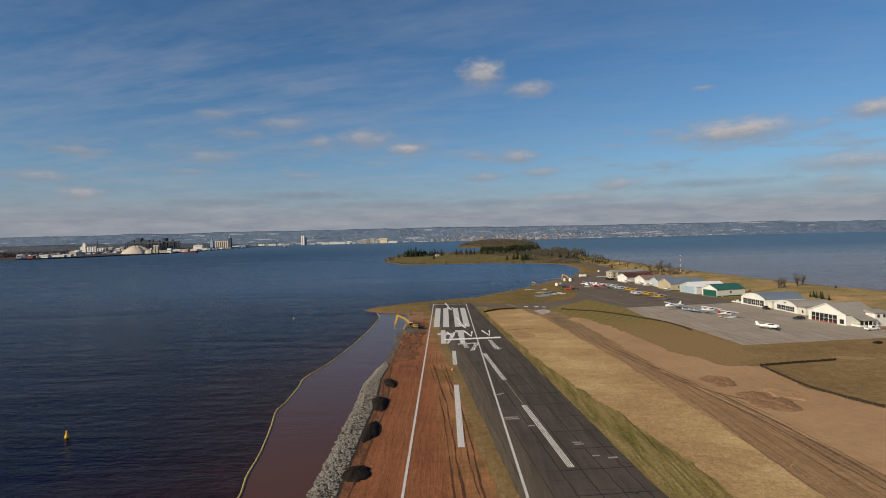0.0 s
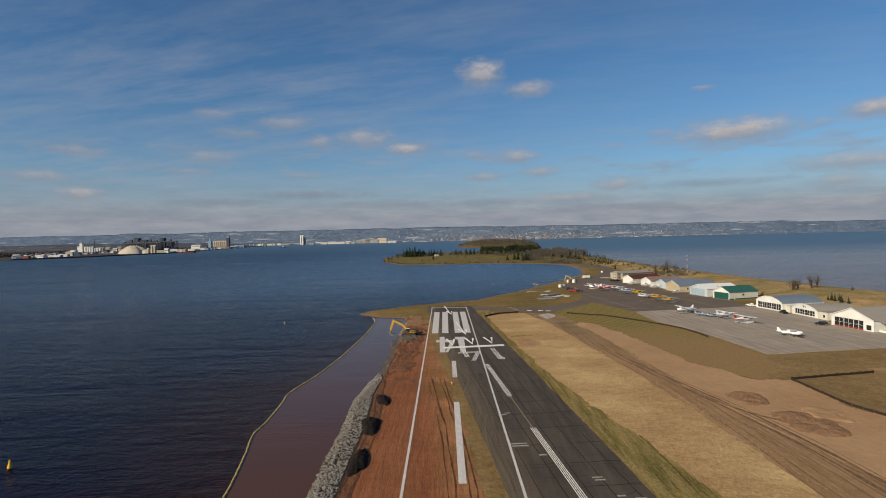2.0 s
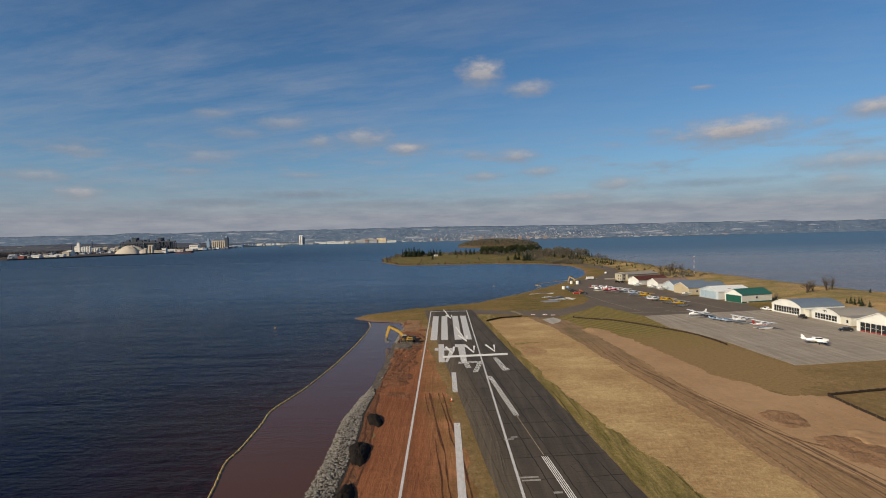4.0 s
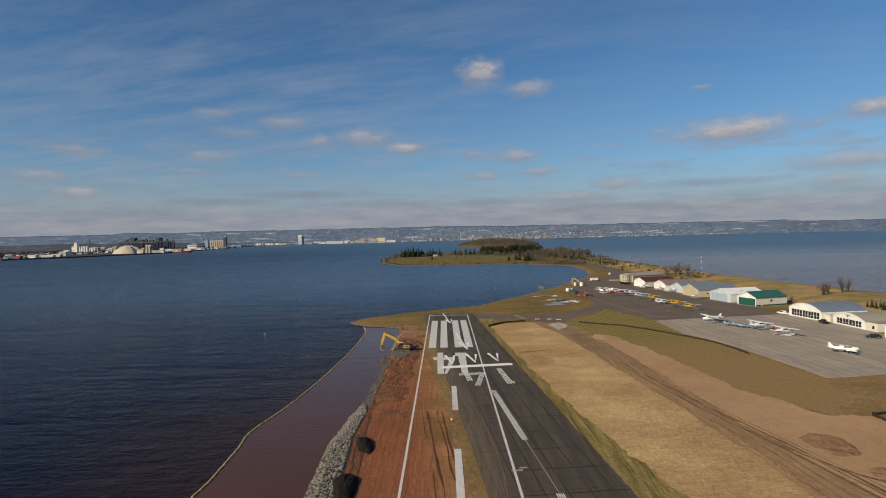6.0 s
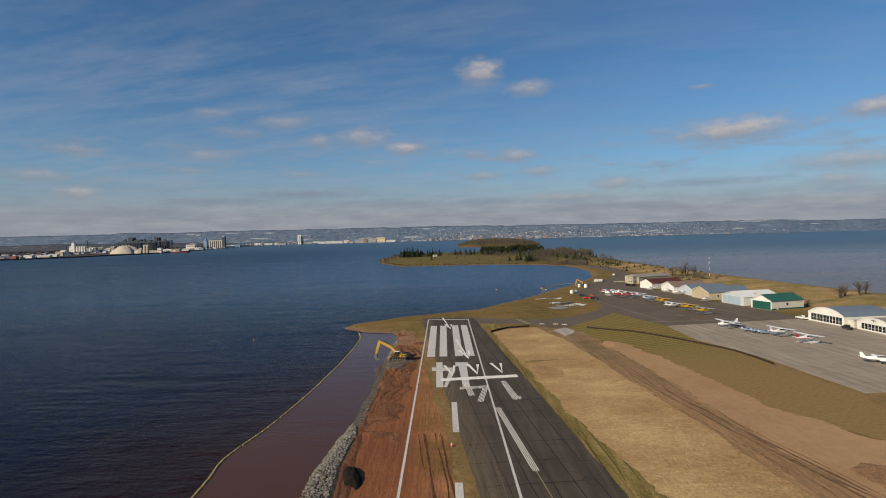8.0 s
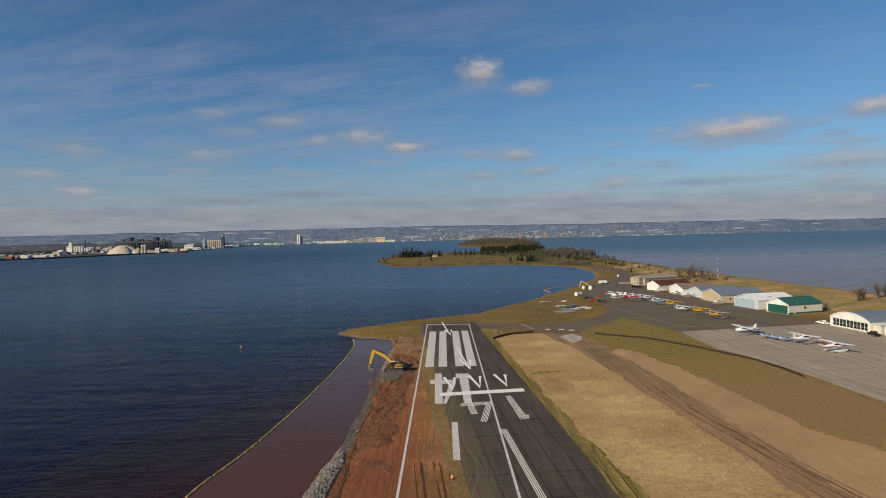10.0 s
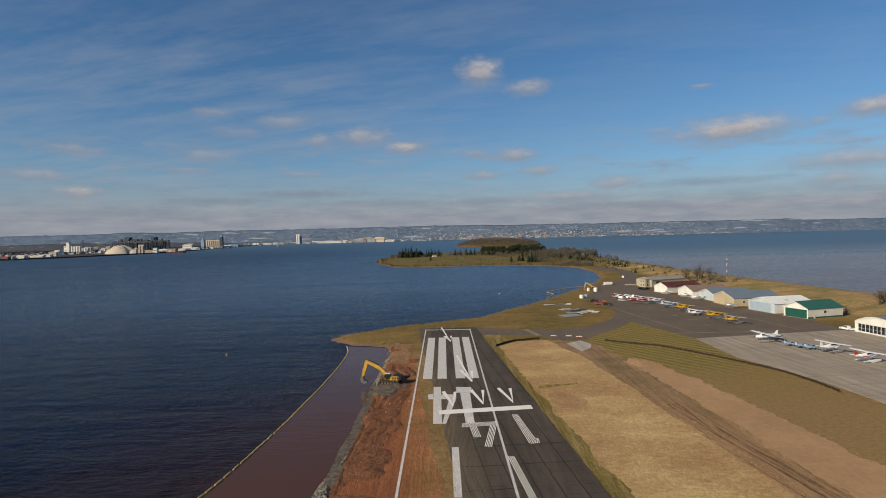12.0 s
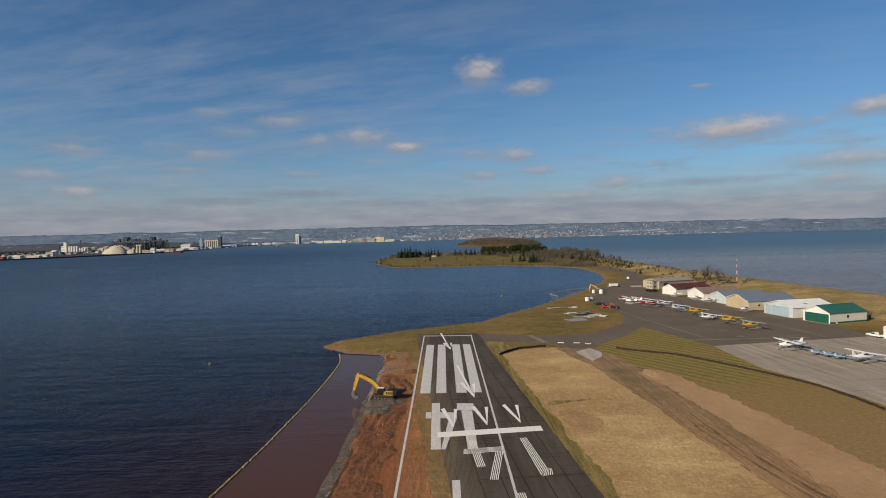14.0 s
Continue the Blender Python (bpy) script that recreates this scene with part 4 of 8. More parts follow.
# ---- floating boom and buoys ----
def smooth_line(pts, step):
    """Points at even steps along a soft curve through the given ones."""
    p = [Vector((*q, 0)) for q in pts]
    out = []
    for i in range(len(p) - 1):
        a, b, c, d = p[max(i - 1, 0)], p[i], p[i + 1], p[min(i + 2, len(p) - 1)]
        for j in range(24):
            t = j / 24
            out.append(0.5 * ((2 * b) + (c - a) * t + (2 * a - 5 * b + 4 * c - d) * t * t + (3 * b - a - 3 * c + d) * t ** 3))
    out.append(p[-1])
    line, left = [out[0]], 0.0
    for a, b in zip(out, out[1:]):
        left += (b - a).length
        if left >= step:
            line.append(b)
            left = 0.0
    return line


bm = bmesh.new()
tube(bm, (-1.18, 0, 0.06), (1.18, 0, 0.06), 0.19, seg=8)
bmesh.ops.bevel(bm, geom=[e for e in bm.edges if abs(e.verts[0].co.x - e.verts[1].co.x) < 0.01], offset=0.05, segments=1, affect="EDGES")
float_me = bpy.data.meshes.new("float")
bm.to_mesh(float_me)
bm.free()
float_me.materials.append(M_FLOAT)
def lay_boom(pts, label):
    boom = thing("floating_boom", Matrix(), label, "boom", "floating booms")
    line = smooth_line(pts, 2.45)
    for a, b in zip(line, line[1:]):
        d = b - a
        ob = new("float", float_me)
        ob.parent = boom
        ob.location = ((a + b) / 2).to_tuple()[:2] + (WATER_Z + 0.03,)
        ob.rotation_euler = (0, 0, math.atan2(d.y, d.x) + rr.uniform(-0.05, 0.05))


lay_boom(BOOM, "yellow floating silt boom of linked tube floats")
lay_boom([(66, 437), (72, 452), (70, 468), (84, 486), (98, 500), (104, 503)], "short yellow floating boom off the far bank")


def buoy(x, y, s, label):
    b = thing("buoy", pose(x, y, WATER_Z), label, "buoy", "buoys")
    bm = bmesh.new()
    loft(bm, [[(math.cos(a) * r * s, math.sin(a) * r * s, z * s) for a in np.linspace(0, 6.2832, 13)[:-1]] for r, z in ((0.45, -0.3), (0.55, 0.0), (0.5, 0.35), (0.28, 0.9), (0.12, 1.5))])
    part("body", bm, M_BUOY, b, smooth=True)
    part("top_mark", new_box(-0.18 * s, 0.18 * s, -0.18 * s, 0.18 * s, 1.45 * s, 1.75 * s, bevel=0.03), M_BUOY, b)
    return b


buoy(-84.5, 88, 0.85, "yellow marker buoy afloat on the dark lake")
buoy(35.0, 461, 0.5, "small pale buoy in the bay")
buoy(-84.7, 267, 0.4, "yellow marker buoy afloat on the dark lake")


# ---- silt fences ----
def silt_fence(pts, label, h=0.85, step=2.4):
    f = thing("silt_fence", Matrix(), label, "fence", "silt fences")
    line = ragged_line(pts, step, 0.25, 3.0, closed=False)
    bm = new_box(-0.035, 0.035, -0.035, 0.035, -0.1, h + 0.12)
    post_me = bpy.data.meshes.new("post")
    bm.to_mesh(post_me)
    bm.free()
    post_me.materials.append(M_POST)
    for p in line:
        ob = new("post", post_me)
        ob.parent = f
        ob.location = (p.x, p.y, 0.04)
        ob.rotation_euler = (rr.uniform(-0.06, 0.06), rr.uniform(-0.06, 0.06), 0)
    for a, b in zip(line, line[1:]):
        d = b - a
        bm = bmesh.new()
        n = 5
        side = Vector((-d.y, d.x, 0)).normalized()
        rows = []
        for k in range(n + 1):
            t = k / n
            sag = -0.14 * math.sin(math.pi * t) * rr.uniform(0.5, 1.3)
            belly = side * 0.12 * math.sin(math.pi * t)
            q = a + d * t
            rows.append([(q.x + belly.x * 0, q.y, 0.0), (q.x + belly.x, q.y + belly.y, h * 0.5), (q.x, q.y, h + sag), (q.x + side.x * 0.03, q.y + side.y * 0.03, h + sag), (q.x + belly.x + side.x * 0.03, q.y + belly.y + side.y * 0.03, h * 0.5), (q.x + side.x * 0.06, q.y + side.y * 0.06, 0.0)])
        loft(bm, rows)
        part("panel", bm, M_FAB, f)
    return f


silt_fence([(58.7, 273), (63, 268.5), (75, 260.5), (82, 249), (88, 238), (93, 227), (96, 219), (97.3, 208), (97.6, 199)], "sagging black silt fence along the seeded slope", 0.75)
silt_fence([(117.6, 141.6), (91.4, 136.2), (90.7, 122), (90.8, 112), (93.6, 102), (97.1, 94.6), (108, 60), (120, 0)], "black silt fence with wooden stakes round bare ground", 0.75)
silt_fence([(16.5, 266.2), (20, 271.5), (24.2, 275.7), (34.8, 279.2)], "short black silt fence beside the taxiway", 0.8)


# ---- digger ----
def excavator(m, s, label, mat=M_YELLOW, folded=False):
    """Tracked digger facing local +x; boom, stick and bucket reach ahead."""
    e = thing("excavator", m @ Matrix.Diagonal((s, s, s, 1)), label, "excavator", "diggers")
    for side in (-1, 1):
        y0 = side * 1.45
        out = [(2.55 + 0.5 * math.cos(a), 0.52 + 0.5 * math.sin(a)) for a in np.linspace(-1.57, 1.57, 7)] + [(-2.55 + 0.5 * math.cos(a), 0.52 + 0.5 * math.sin(a)) for a in np.linspace(1.57, 4.71, 7)]
        tr = part("track", prism(bmesh.new(), out, y0 - 0.3, y0 + 0.3), M_RUBBER, e, "dusty black crawler track")
        for i in range(14):
            part("shoe", new_box(-2.6 + i * 0.37, -2.42 + i * 0.37, y0 - 0.32, y0 + 0.32, 1.0, 1.07), M_STEEL, tr)
        bm = bmesh.new()
        for i in range(6):
            tube(bm, (-2.2 + i * 0.88, y0 + side * 0.28, 0.5), (-2.2 + i * 0.88, y0 + side * 0.36, 0.5), 0.26, seg=10)
        part("roller", bm, M_STEEL, tr)
    part("undercarriage", new_box(-1.3, 1.3, -1.2, 1.2, 0.45, 1.15, bevel=0.1), M_BLACK, e)
    body = part("house", prism(bmesh.new(), [(-2.9, 1.3), (1.5, 1.3), (1.5, 2.1), (0.4, 2.3), (-1.2, 2.45), (-2.9, 2.35)], -1.45, 1.45), mat, e)
    part("counterweight", prism(bmesh.new(), [(-3.55, 1.35), (-2.7, 1.3), (-2.7, 2.5), (-3.3, 2.5), (-3.6, 2.2)], -1.5, 1.5), M_BLACK, e)
    bm = bmesh.new()
    for i in range(4):
        box(bm, -2.6 + i * 0.5, -2.25 + i * 0.5, 1.45, 1.47, 1.55, 2.2)
        box(bm, -2.6 + i * 0.5, -2.25 + i * 0.5, -1.47, -1.45, 1.55, 2.2)
    part("grille", bm, M_BLACK, body)
    part("engine_cover", new_box(-2.6, -0.9, -1.1, 1.1, 2.4, 2.75, bevel=0.12), M_BLACK, body)
    bm = bmesh.new()
    tube(bm, (-1.6, -0.6, 2.6), (-1.6, -0.6, 3.3), 0.1, seg=8)
    part("exhaust", bm, M_BLACK, body)
    cab = part("cab", prism(bmesh.new(), [(-0.2, 1.35), (1.7, 1.35), (1.75, 2.1), (1.35, 3.2), (-0.1, 3.2), (-0.3, 2.4)], 0.45, 1.45), M_BLACK, e)
    part("window", prism(bmesh.new(), [(0.05, 2.15), (1.5, 2.15), (1.22, 3.02), (0.05, 3.02)], 1.45, 1.47), M_GLASS, cab)
    part("window", prism(bmesh.new(), [(0.05, 2.15), (1.5, 2.15), (1.22, 3.02), (0.05, 3.02)], 0.43, 0.45), M_GLASS, cab)
    part("cab_roof", new_box(-0.2, 1.45, 0.4, 1.5, 3.2, 3.3, bevel=0.04), M_WHITE, cab)
    # boom: bent box beam
    boom_o = [(0.7, 1.65), (1.55, 1.85), (2.7, 3.4), (4.0, 4.5), (6.7, 5.9), (7.4, 6.0), (7.3, 6.5), (6.4, 6.65), (3.4, 5.35), (2.0, 4.2), (0.45, 2.25)]
    part("boom", prism(bmesh.new(), boom_o, -0.4, 0.4), mat, e)
    stick_o = [(6.9, 6.9), (7.5, 6.95), (7.9, 6.1), (8.85, 2.25), (8.25, 2.0), (7.0, 5.5)]
    part("stick", prism(bmesh.new(), stick_o, -0.32, 0.32), mat, e)
    bk = part("bucket", prism(bmesh.new(), [(8.25, 2.15), (8.85, 2.2), (9.2, 1.3), (8.9, 0.35), (8.0, -0.15), (7.2, 0.25), (7.0, 0.9), (7.6, 0.7), (8.15, 1.0)], -0.85, 0.85), M_STEEL, e, "worn steel digging bucket")
    bm = bmesh.new()
    for i in range(5):
        prism(bm, [(7.0, 0.95), (7.25, 0.8), (6.75, 1.3)], -0.8 + i * 0.36, -0.66 + i * 0.36)
    part("tooth", bm, M_STEEL, bk)
    for y0 in (-0.55, 0.55):
        bm = bmesh.new()
        tube(bm, (1.6, y0, 1.7), (2.7, y0, 3.2), 0.14, seg=8)
        tube(bm, (2.7, y0, 3.2), (3.5, y0 * 0.65, 4.6), 0.08, seg=8)
        part("hydraulic_cylinder", bm, M_STEEL, e)
    bm = bmesh.new()
    tube(bm, (3.6, 0, 5.5), (5.6, 0, 6.75), 0.14, seg=8)
    tube(bm, (5.6, 0, 6.75), (7.1, 0, 6.8), 0.08, seg=8)
    part("hydraulic_cylinder", bm, M_BLACK, e)
    bm = bmesh.new()
    tube(bm, (7.75, 0, 5.6), (8.6, 0, 4.0), 0.12, seg=8)
    tube(bm, (8.6, 0, 4.0), (8.95, 0, 2.6), 0.07, seg=8)
    part("hydraulic_cylinder", bm, M_STEEL, e)
    return e


excavator(pose(-17.6, 216.6, 0.05, 0, 0, 172), 0.95, "yellow tracked excavator digging at the water's edge")


# ---- small paint patches and markers on the paving ----
def patch(x, y, w, d, label="short worn pale paint patch on asphalt"):
    mark("paint_patch", [[(x - w / 2, y + d / 2 + w * 0.05), (x + w / 2, y + d / 2 + w * 0.12), (x + w / 2, y - d / 2 + w * 0.12), (x - w / 2, y - d / 2 + w * 0.05)]], Z_OLD, M_SMEAR, label)


for x, y, w, d in ((12.6, 92.2, 3.2, 0.6), (12.8, 91.0, 3.2, 0.6), (11.0, 110.3, 2.0, 0.6), (12.2, 111.5, 1.4, 0.6), (23.8, 76.4, 1.8, 0.5), (24.0, 75.4, 1.8, 0.5), (16.4, 86.5, 1.5, 0.7), (25.8, 69.6, 1.4, 0.5), (28.6, 68.6, 1.8, 0.7)):
    patch(x, y, w, d)
mark("runway_centre_seam", [[(26.6 - 0.0981 * 125 - 0.08, 125.0), (26.6 - 0.0981 * 125 + 0.08, 125.0), (26.6 - 0.0981 * 102 + 0.08, 102.0), (26.6 - 0.0981 * 102 - 0.08, 102.0)]], Z_OLD, M_YELLOW_LINE, "thin pale seam along the runway middle")
for dx in (0.0, 1.5):
    mark("hold_line", [[(31.2 + dx, 302.0), (31.7 + dx, 302.0), (35.2 + dx, 286.2), (34.7 + dx, 286.2)]], Z_OLD, M_YELLOW_LINE, "faded yellow hold line across the taxiway")
mark("hold_line", [[(31.75 + 0.0 + 0.222 * k, 302.0 - k), (32.7 + 0.222 * k, 302.0 - k), (32.7 + 0.222 * (k + 0.5), 301.5 - k), (31.75 + 0.222 * (k + 0.5), 301.5 - k)] for k in range(15)], Z_OLD, M_YELLOW_LINE, "faded yellow hold line dashes across the taxiway")
for a, b in (((88.2, 368.9), (90.7, 335.1)), ((90.7, 335.1), (97.7, 287.1)), ((127.9, 380.5), (139.3, 312.0)), ((139.3, 312.0), (141.1, 286.0))):
    mark("taxi_line", [[(a[0] - 0.2, a[1]), (a[0] + 0.2, a[1]), (b[0] + 0.2, b[1]), (b[0] - 0.2, b[1])]], Z_OLD, M_YELLOW_LINE, "faded yellow ramp line")
for x, y in ((109.2, 348.8), (109.2, 332.3), (111.9, 318.9), (111.2, 303.0), (112.1, 290.1), (108.0, 364.0)):
    mark("parking_mark", [[(x - 2.2, y + 0.6), (x + 2.0, y - 1.0), (x + 2.0, y - 1.5), (x - 2.2, y + 0.1)], [(x + 0.3, y + 2.4), (x + 0.6, y + 2.4), (x + 0.2, y - 0.4), (x - 0.1, y - 0.3)]], Z_OLD, M_YELLOW_LINE, "faded parking mark painted on the ramp")
mark("taxi_line", [[(90.5, 285.3), (90.5, 284.7), (134.3, 284.7), (134.3, 285.3)]], Z_OLD, M_YELLOW_LINE, "faded yellow ramp line")


def barricade(x, y, rz):
    b = thing("barricade", pose(x, y, 0.05, 0, 0, rz), "low white and orange airfield barricade on the taxiway", "barricade", "taxiway barricades")
    part("board", new_box(-1.1, 1.1, -0.12, 0.12, 0.12, 0.42, bevel=0.04), M_WHITE, b)
    for x0 in (-0.6, 0.3):
        part("stripe", new_box(x0, x0 + 0.35, -0.13, 0.13, 0.16, 0.38), M_ORANGE, b, "orange stripe")
    for x0 in (-0.8, 0.8):
        part("foot", new_box(x0 - 0.12, x0 + 0.12, -0.4, 0.4, 0.0, 0.14), M_BLACK, b)


for x, y in ((41.2, 284.3), (47.0, 283.3), (50.8, 281.2)):
    barricade(x, y, -10)

# clods of turned clay
places = []
for i in range(260):
    x, y = rr.uniform(-20.5, -9), rr.uniform(160, 262)
    s = rr.uniform(0.06, 0.2) * (1.0 if y < 240 else 0.7)
    places.append((i, spot(x, y, 0.08, s, rr.uniform(0, 6.28), rr.uniform(-0.4, 0.4), s * 0.6)))
for i in range(200):
    x, y = rr.uniform(66, 86), rr.uniform(95, 125)
    s = rr.uniform(0.06, 0.18)
    places.append((i, spot(x, y, 0.06, s, rr.uniform(0, 6.28), 0.2, s * 0.6)))
for i in range(420):
    y = rr.uniform(45, 235)
    x = float(np.interp(y, [50, 80, 120, 165, 205, 242], [57.5, 57.0, 56, 53, 49.5, 46])) + rr.gauss(0.3, 0.5)
    s = rr.uniform(0.08, 0.26)
    places.append((i, spot(x, y, 0.06, s, rr.uniform(0, 6.28), 0.2, s * 0.6)))
for i in range(320):
    y = rr.uniform(60, 236)
    x = float(np.interp(y, [60, 93, 101, 110, 135, 160, 185, 210, 238], [108, 97.5, 93.6, 90.6, 84, 74, 71.5, 68.5, 63.5])) + rr.gauss(-0.4, 0.7)
    s = rr.uniform(0.06, 0.2)
    places.append((i, spot(x, y, 0.07, s, rr.uniform(0, 6.28), 0.2, s * 0.6)))
joined_copies("clay_clods", rock_meshes, places, M_BROWN, "scattered clods of turned red clay", "clods")


def mud_arc(x0, y0, x1, y1, bow, w, z, label="faint dried mud wheel track curving over asphalt"):
    """A curved wheel track of dried mud."""
    bm = bmesh.new()
    rows_ = []
    for k in range(25):
        t = k / 24
        x = x0 + (x1 - x0) * t + bow * math.sin(math.pi * t)
        y = y0 + (y1 - y0) * t
        rows_.append((bm.verts.new((x - w / 2, y, z)), bm.verts.new((x + w / 2, y, z))))
    for (a, b), (c, d) in zip(rows_, rows_[1:]):
        bm.faces.new((a, b, d, c))
    return tagged(part("mud_track", bm, M_MUD), label, "mud track", "mud tracks", "structure")


def mud_build(n, p):
    k = n.ramp(n.noise(p, 1.1, 6.0, 0.7), 0.35, 0.62)
    return {"color": n.mix(k, (0.17, 0.13, 0.09), (0.10, 0.08, 0.06)), "rough": 0.9}


M_MUD = material("dried_mud", mud_build)
for k, (x0, x1, bow) in enumerate(((2.4, 8.0, 1.2), (3.4, 9.0, 1.3), (4.2, 8.4, 1.6))):
    mud_arc(x0, 160 - 3 * k, x1, 98 - 2 * k, bow, 0.2, Z_OLD + 0.008 + 0.004 * k)


# ---- wheel ruts in the soil ----
M_RUT = earth("rutted_wet_clay", (0.125, 0.056, 0.032), (0.090, 0.042, 0.025), (0.17, 0.078, 0.043), 0.3, 1.6)
M_RUT_TAN = earth("rutted_brown_soil", (0.19, 0.115, 0.066), (0.155, 0.093, 0.053), (0.24, 0.15, 0.086), 0.3, 1.6)
rut_r = np.random.RandomState(31)


def rut(pts, w, mat, z, label, gaps=0.35):
    """An uneven, broken ribbon: churned soil along a wheel line, shade along the bench step."""
    line = smooth_line(pts, 0.9)
    t = np.arange(len(line)) * 0.9
    wide = w * np.clip(0.75 + 0.6 * soft_noise(t, t * 0, 3.0, rut_r.randint(1000)) + 0.5 * (soft_noise(t, t * 0, 14.0, rut_r.randint(1000)) + 0.6 - gaps), 0, 1.5)
    sway = 0.25 * soft_noise(t, t * 0, 6.0, rut_r.randint(1000))
    bm = bmesh.new()
    rows_ = []
    for k, p in enumerate(line):
        d = (line[min(k + 1, len(line) - 1)] - line[max(k - 1, 0)]).normalized()
        n_ = Vector((-d.y, d.x, 0))
        c = Vector((p.x, p.y, z)) + n_ * sway[k]
        rows_.append((bm.verts.new(c - n_ * wide[k] / 2), bm.verts.new(c + n_ * wide[k] / 2), wide[k]))
    for (a, b, p), (c, d, q) in zip(rows_, rows_[1:]):
        if p > 0.02 or q > 0.02:
            bm.faces.new((b, a, c, d))
    for v in [v for v in bm.verts if not v.link_faces]:
        bm.verts.remove(v)
    return tagged(part("wheel_rut", bm, mat), label, "wheel rut", "wheel ruts", "structure")


HAUL = [(52.0, 192), (54.2, 170), (57.5, 145), (60.4, 128), (63.2, 112), (65.3, 96), (66.3, 80), (66.6, 62), (67.4, 30), (69, -40)]
for k, (off, w) in enumerate(((-3.4, 0.2), (-0.4, 0.6), (1.0, 0.3), (1.9, 0.65), (3.3, 0.2))):
    rut([(x + off, y) for x, y in HAUL], w, M_RUT_TAN, 0.062 + 0.004 * k, "dark wheel rut pressed into the haul road", 0.15 if w > 0.6 else 0.5)
rut([(60.5, 128), (63.5, 116), (66.5, 108), (70.5, 103)], 0.5, M_RUT_TAN, 0.088, "dark wheel rut leading to tipped clay", 0.2)
rut([(62.0, 120), (65.5, 110), (69.0, 104), (72.0, 101)], 0.4, M_RUT_TAN, 0.092, "dark wheel rut leading to tipped clay", 0.3)
CLAY = [(-12.5, 200), (-9.2, 167), (-6.6, 145), (-4.6, 127), (-2.6, 108), (-1.2, 90), (-0.3, 74), (1.5, 45), (4, 0)]
for k, (off, w) in enumerate(((-0.9, 0.25), (0.3, 0.4), (2.6, 0.25), (3.6, 0.3))):
    rut([(x + off, y) for x, y in CLAY if y < 150], w, M_RUT, 0.062 + 0.004 * k, "dark wheel rut pressed into red clay", 0.5)
# Flat ribbons paint the shade of the bench's step, mixed with ruts.
rut([(-17.0, 30), (-16.9, 60), (-16.4, 90), (-16.9, 108), (-18.6, 132), (-19.6, 150), (-20.0, 165), (-20.0, 190), (-20.2, 206)], 0.55, M_RUT, 0.07, "flat dark ribbon for the shaded, rutted step along the bench edge", 0.1)
rut([(-19.0, 66), (-18.4, 90), (-18.2, 104), (-19.8, 130)], 0.3, M_RUT, 0.074, "flat dark ribbon for the shaded, rutted step along the bench edge", 0.4)


def pin_flag(x, y):
    f = thing("pin_flag", pose(x, y, 0.03), "small orange survey flag on a thin wire", "survey flag", "survey flags")
    bm = bmesh.new()
    tube(bm, (0, 0, 0), (0, 0, 0.9), 0.03, seg=5)
    part("wire", bm, M_STEEL, f)
    part("flag", new_box(0.0, 0.26, -0.015, 0.015, 0.66, 0.9), M_ORANGE, f)


for x, y in ((-15.6, 194.5), (-13.2, 196), (-11.0, 196.4), (-8.8, 197), (-15.9, 188)):
    pin_flag(x, y)


def cone(x, y):
    c = thing("marker_cone", pose(x, y, 0.05), "small orange and white cone at the runway edge", "cone")
    bm = bmesh.new()
    tube(bm, (0, 0, 0.05), (0, 0, 0.9), 0.28, 0.06, 12)
    part("cone_body", bm, M_ORANGE, c)
    bm = bmesh.new()
    tube(bm, (0, 0, 0.42), (0, 0, 0.62), 0.195, 0.15, 12)
    part("band", bm, M_WHITE, c)
    part("base", new_box(-0.35, 0.35, -0.35, 0.35, 0, 0.06), M_BLACK, c)


cone(-0.4, 137.5)

sheet("ground_scrape", [(119, 146.5), (124, 147.5), (128, 145.5), (131, 143), (126, 142.5), (121, 143.5)], 0.03, M_TRACK, "dark scraped patch of bare soil in dry grass", "dirt", 0.8, 0.8, 17.0)
mound("covered_pile", 148.6, 166.3, 3.6, 2.4, 0.7, M_SPOIL, "small pile under a black sheet on the grass", "covered pile", 51.0, 15, "", 2.0)

# ---- hangars ----
def row_frame(s, n):
    """A frame at the near front corner: y along the front, x into the building. Returns it with the front's width."""
    d = Vector((n[0] - s[0], n[1] - s[1], 0))
    w = d.length
    d.normalize()
    m = Matrix(((d.y, d.x, 0, s[0]), (-d.x, d.y, 0, s[1]), (0, 0, 1, 0.03), (0, 0, 0, 1)))
    return m, w


M_W_WHITE = ribbed("white_siding", (0.72, 0.725, 0.70), 0.6, 0)
M_W_CREAM = ribbed("cream_siding", (0.70, 0.685, 0.60), 0.6, 0)
M_W_BEIGE = ribbed("beige_siding", (0.50, 0.42, 0.285), 0.6, 1)
M_W_BLUE = ribbed("pale_blue_siding", (0.34, 0.43, 0.51), 0.6, 1)
M_W_PALE = ribbed("faded_blue_siding", (0.50, 0.57, 0.63), 0.6, 1)
M_W_TAUPE = ribbed("greyish_beige_siding", (0.42, 0.385, 0.31), 0.6, 1)
M_W_GREEN = ribbed("green_siding", (0.016, 0.092, 0.068), 0.45, 1)
M_R_GREEN = ribbed("green_roofing", (0.032, 0.125, 0.092), 0.6, 0, 0.45)
M_R_BLUE = ribbed("blue_grey_roofing", (0.16, 0.20, 0.25), 0.6, 0, 0.5)
M_R_GREY = ribbed("grey_roofing", (0.30, 0.275, 0.24), 0.5, 0, 0.8)
M_R_WHITE = ribbed("white_roofing", (0.80, 0.80, 0.78), 0.6, 0, 0.5)
M_R_RED = ribbed("dark_red_roofing", (0.13, 0.042, 0.030), 0.6, 0, 0.6, vary=0.7)
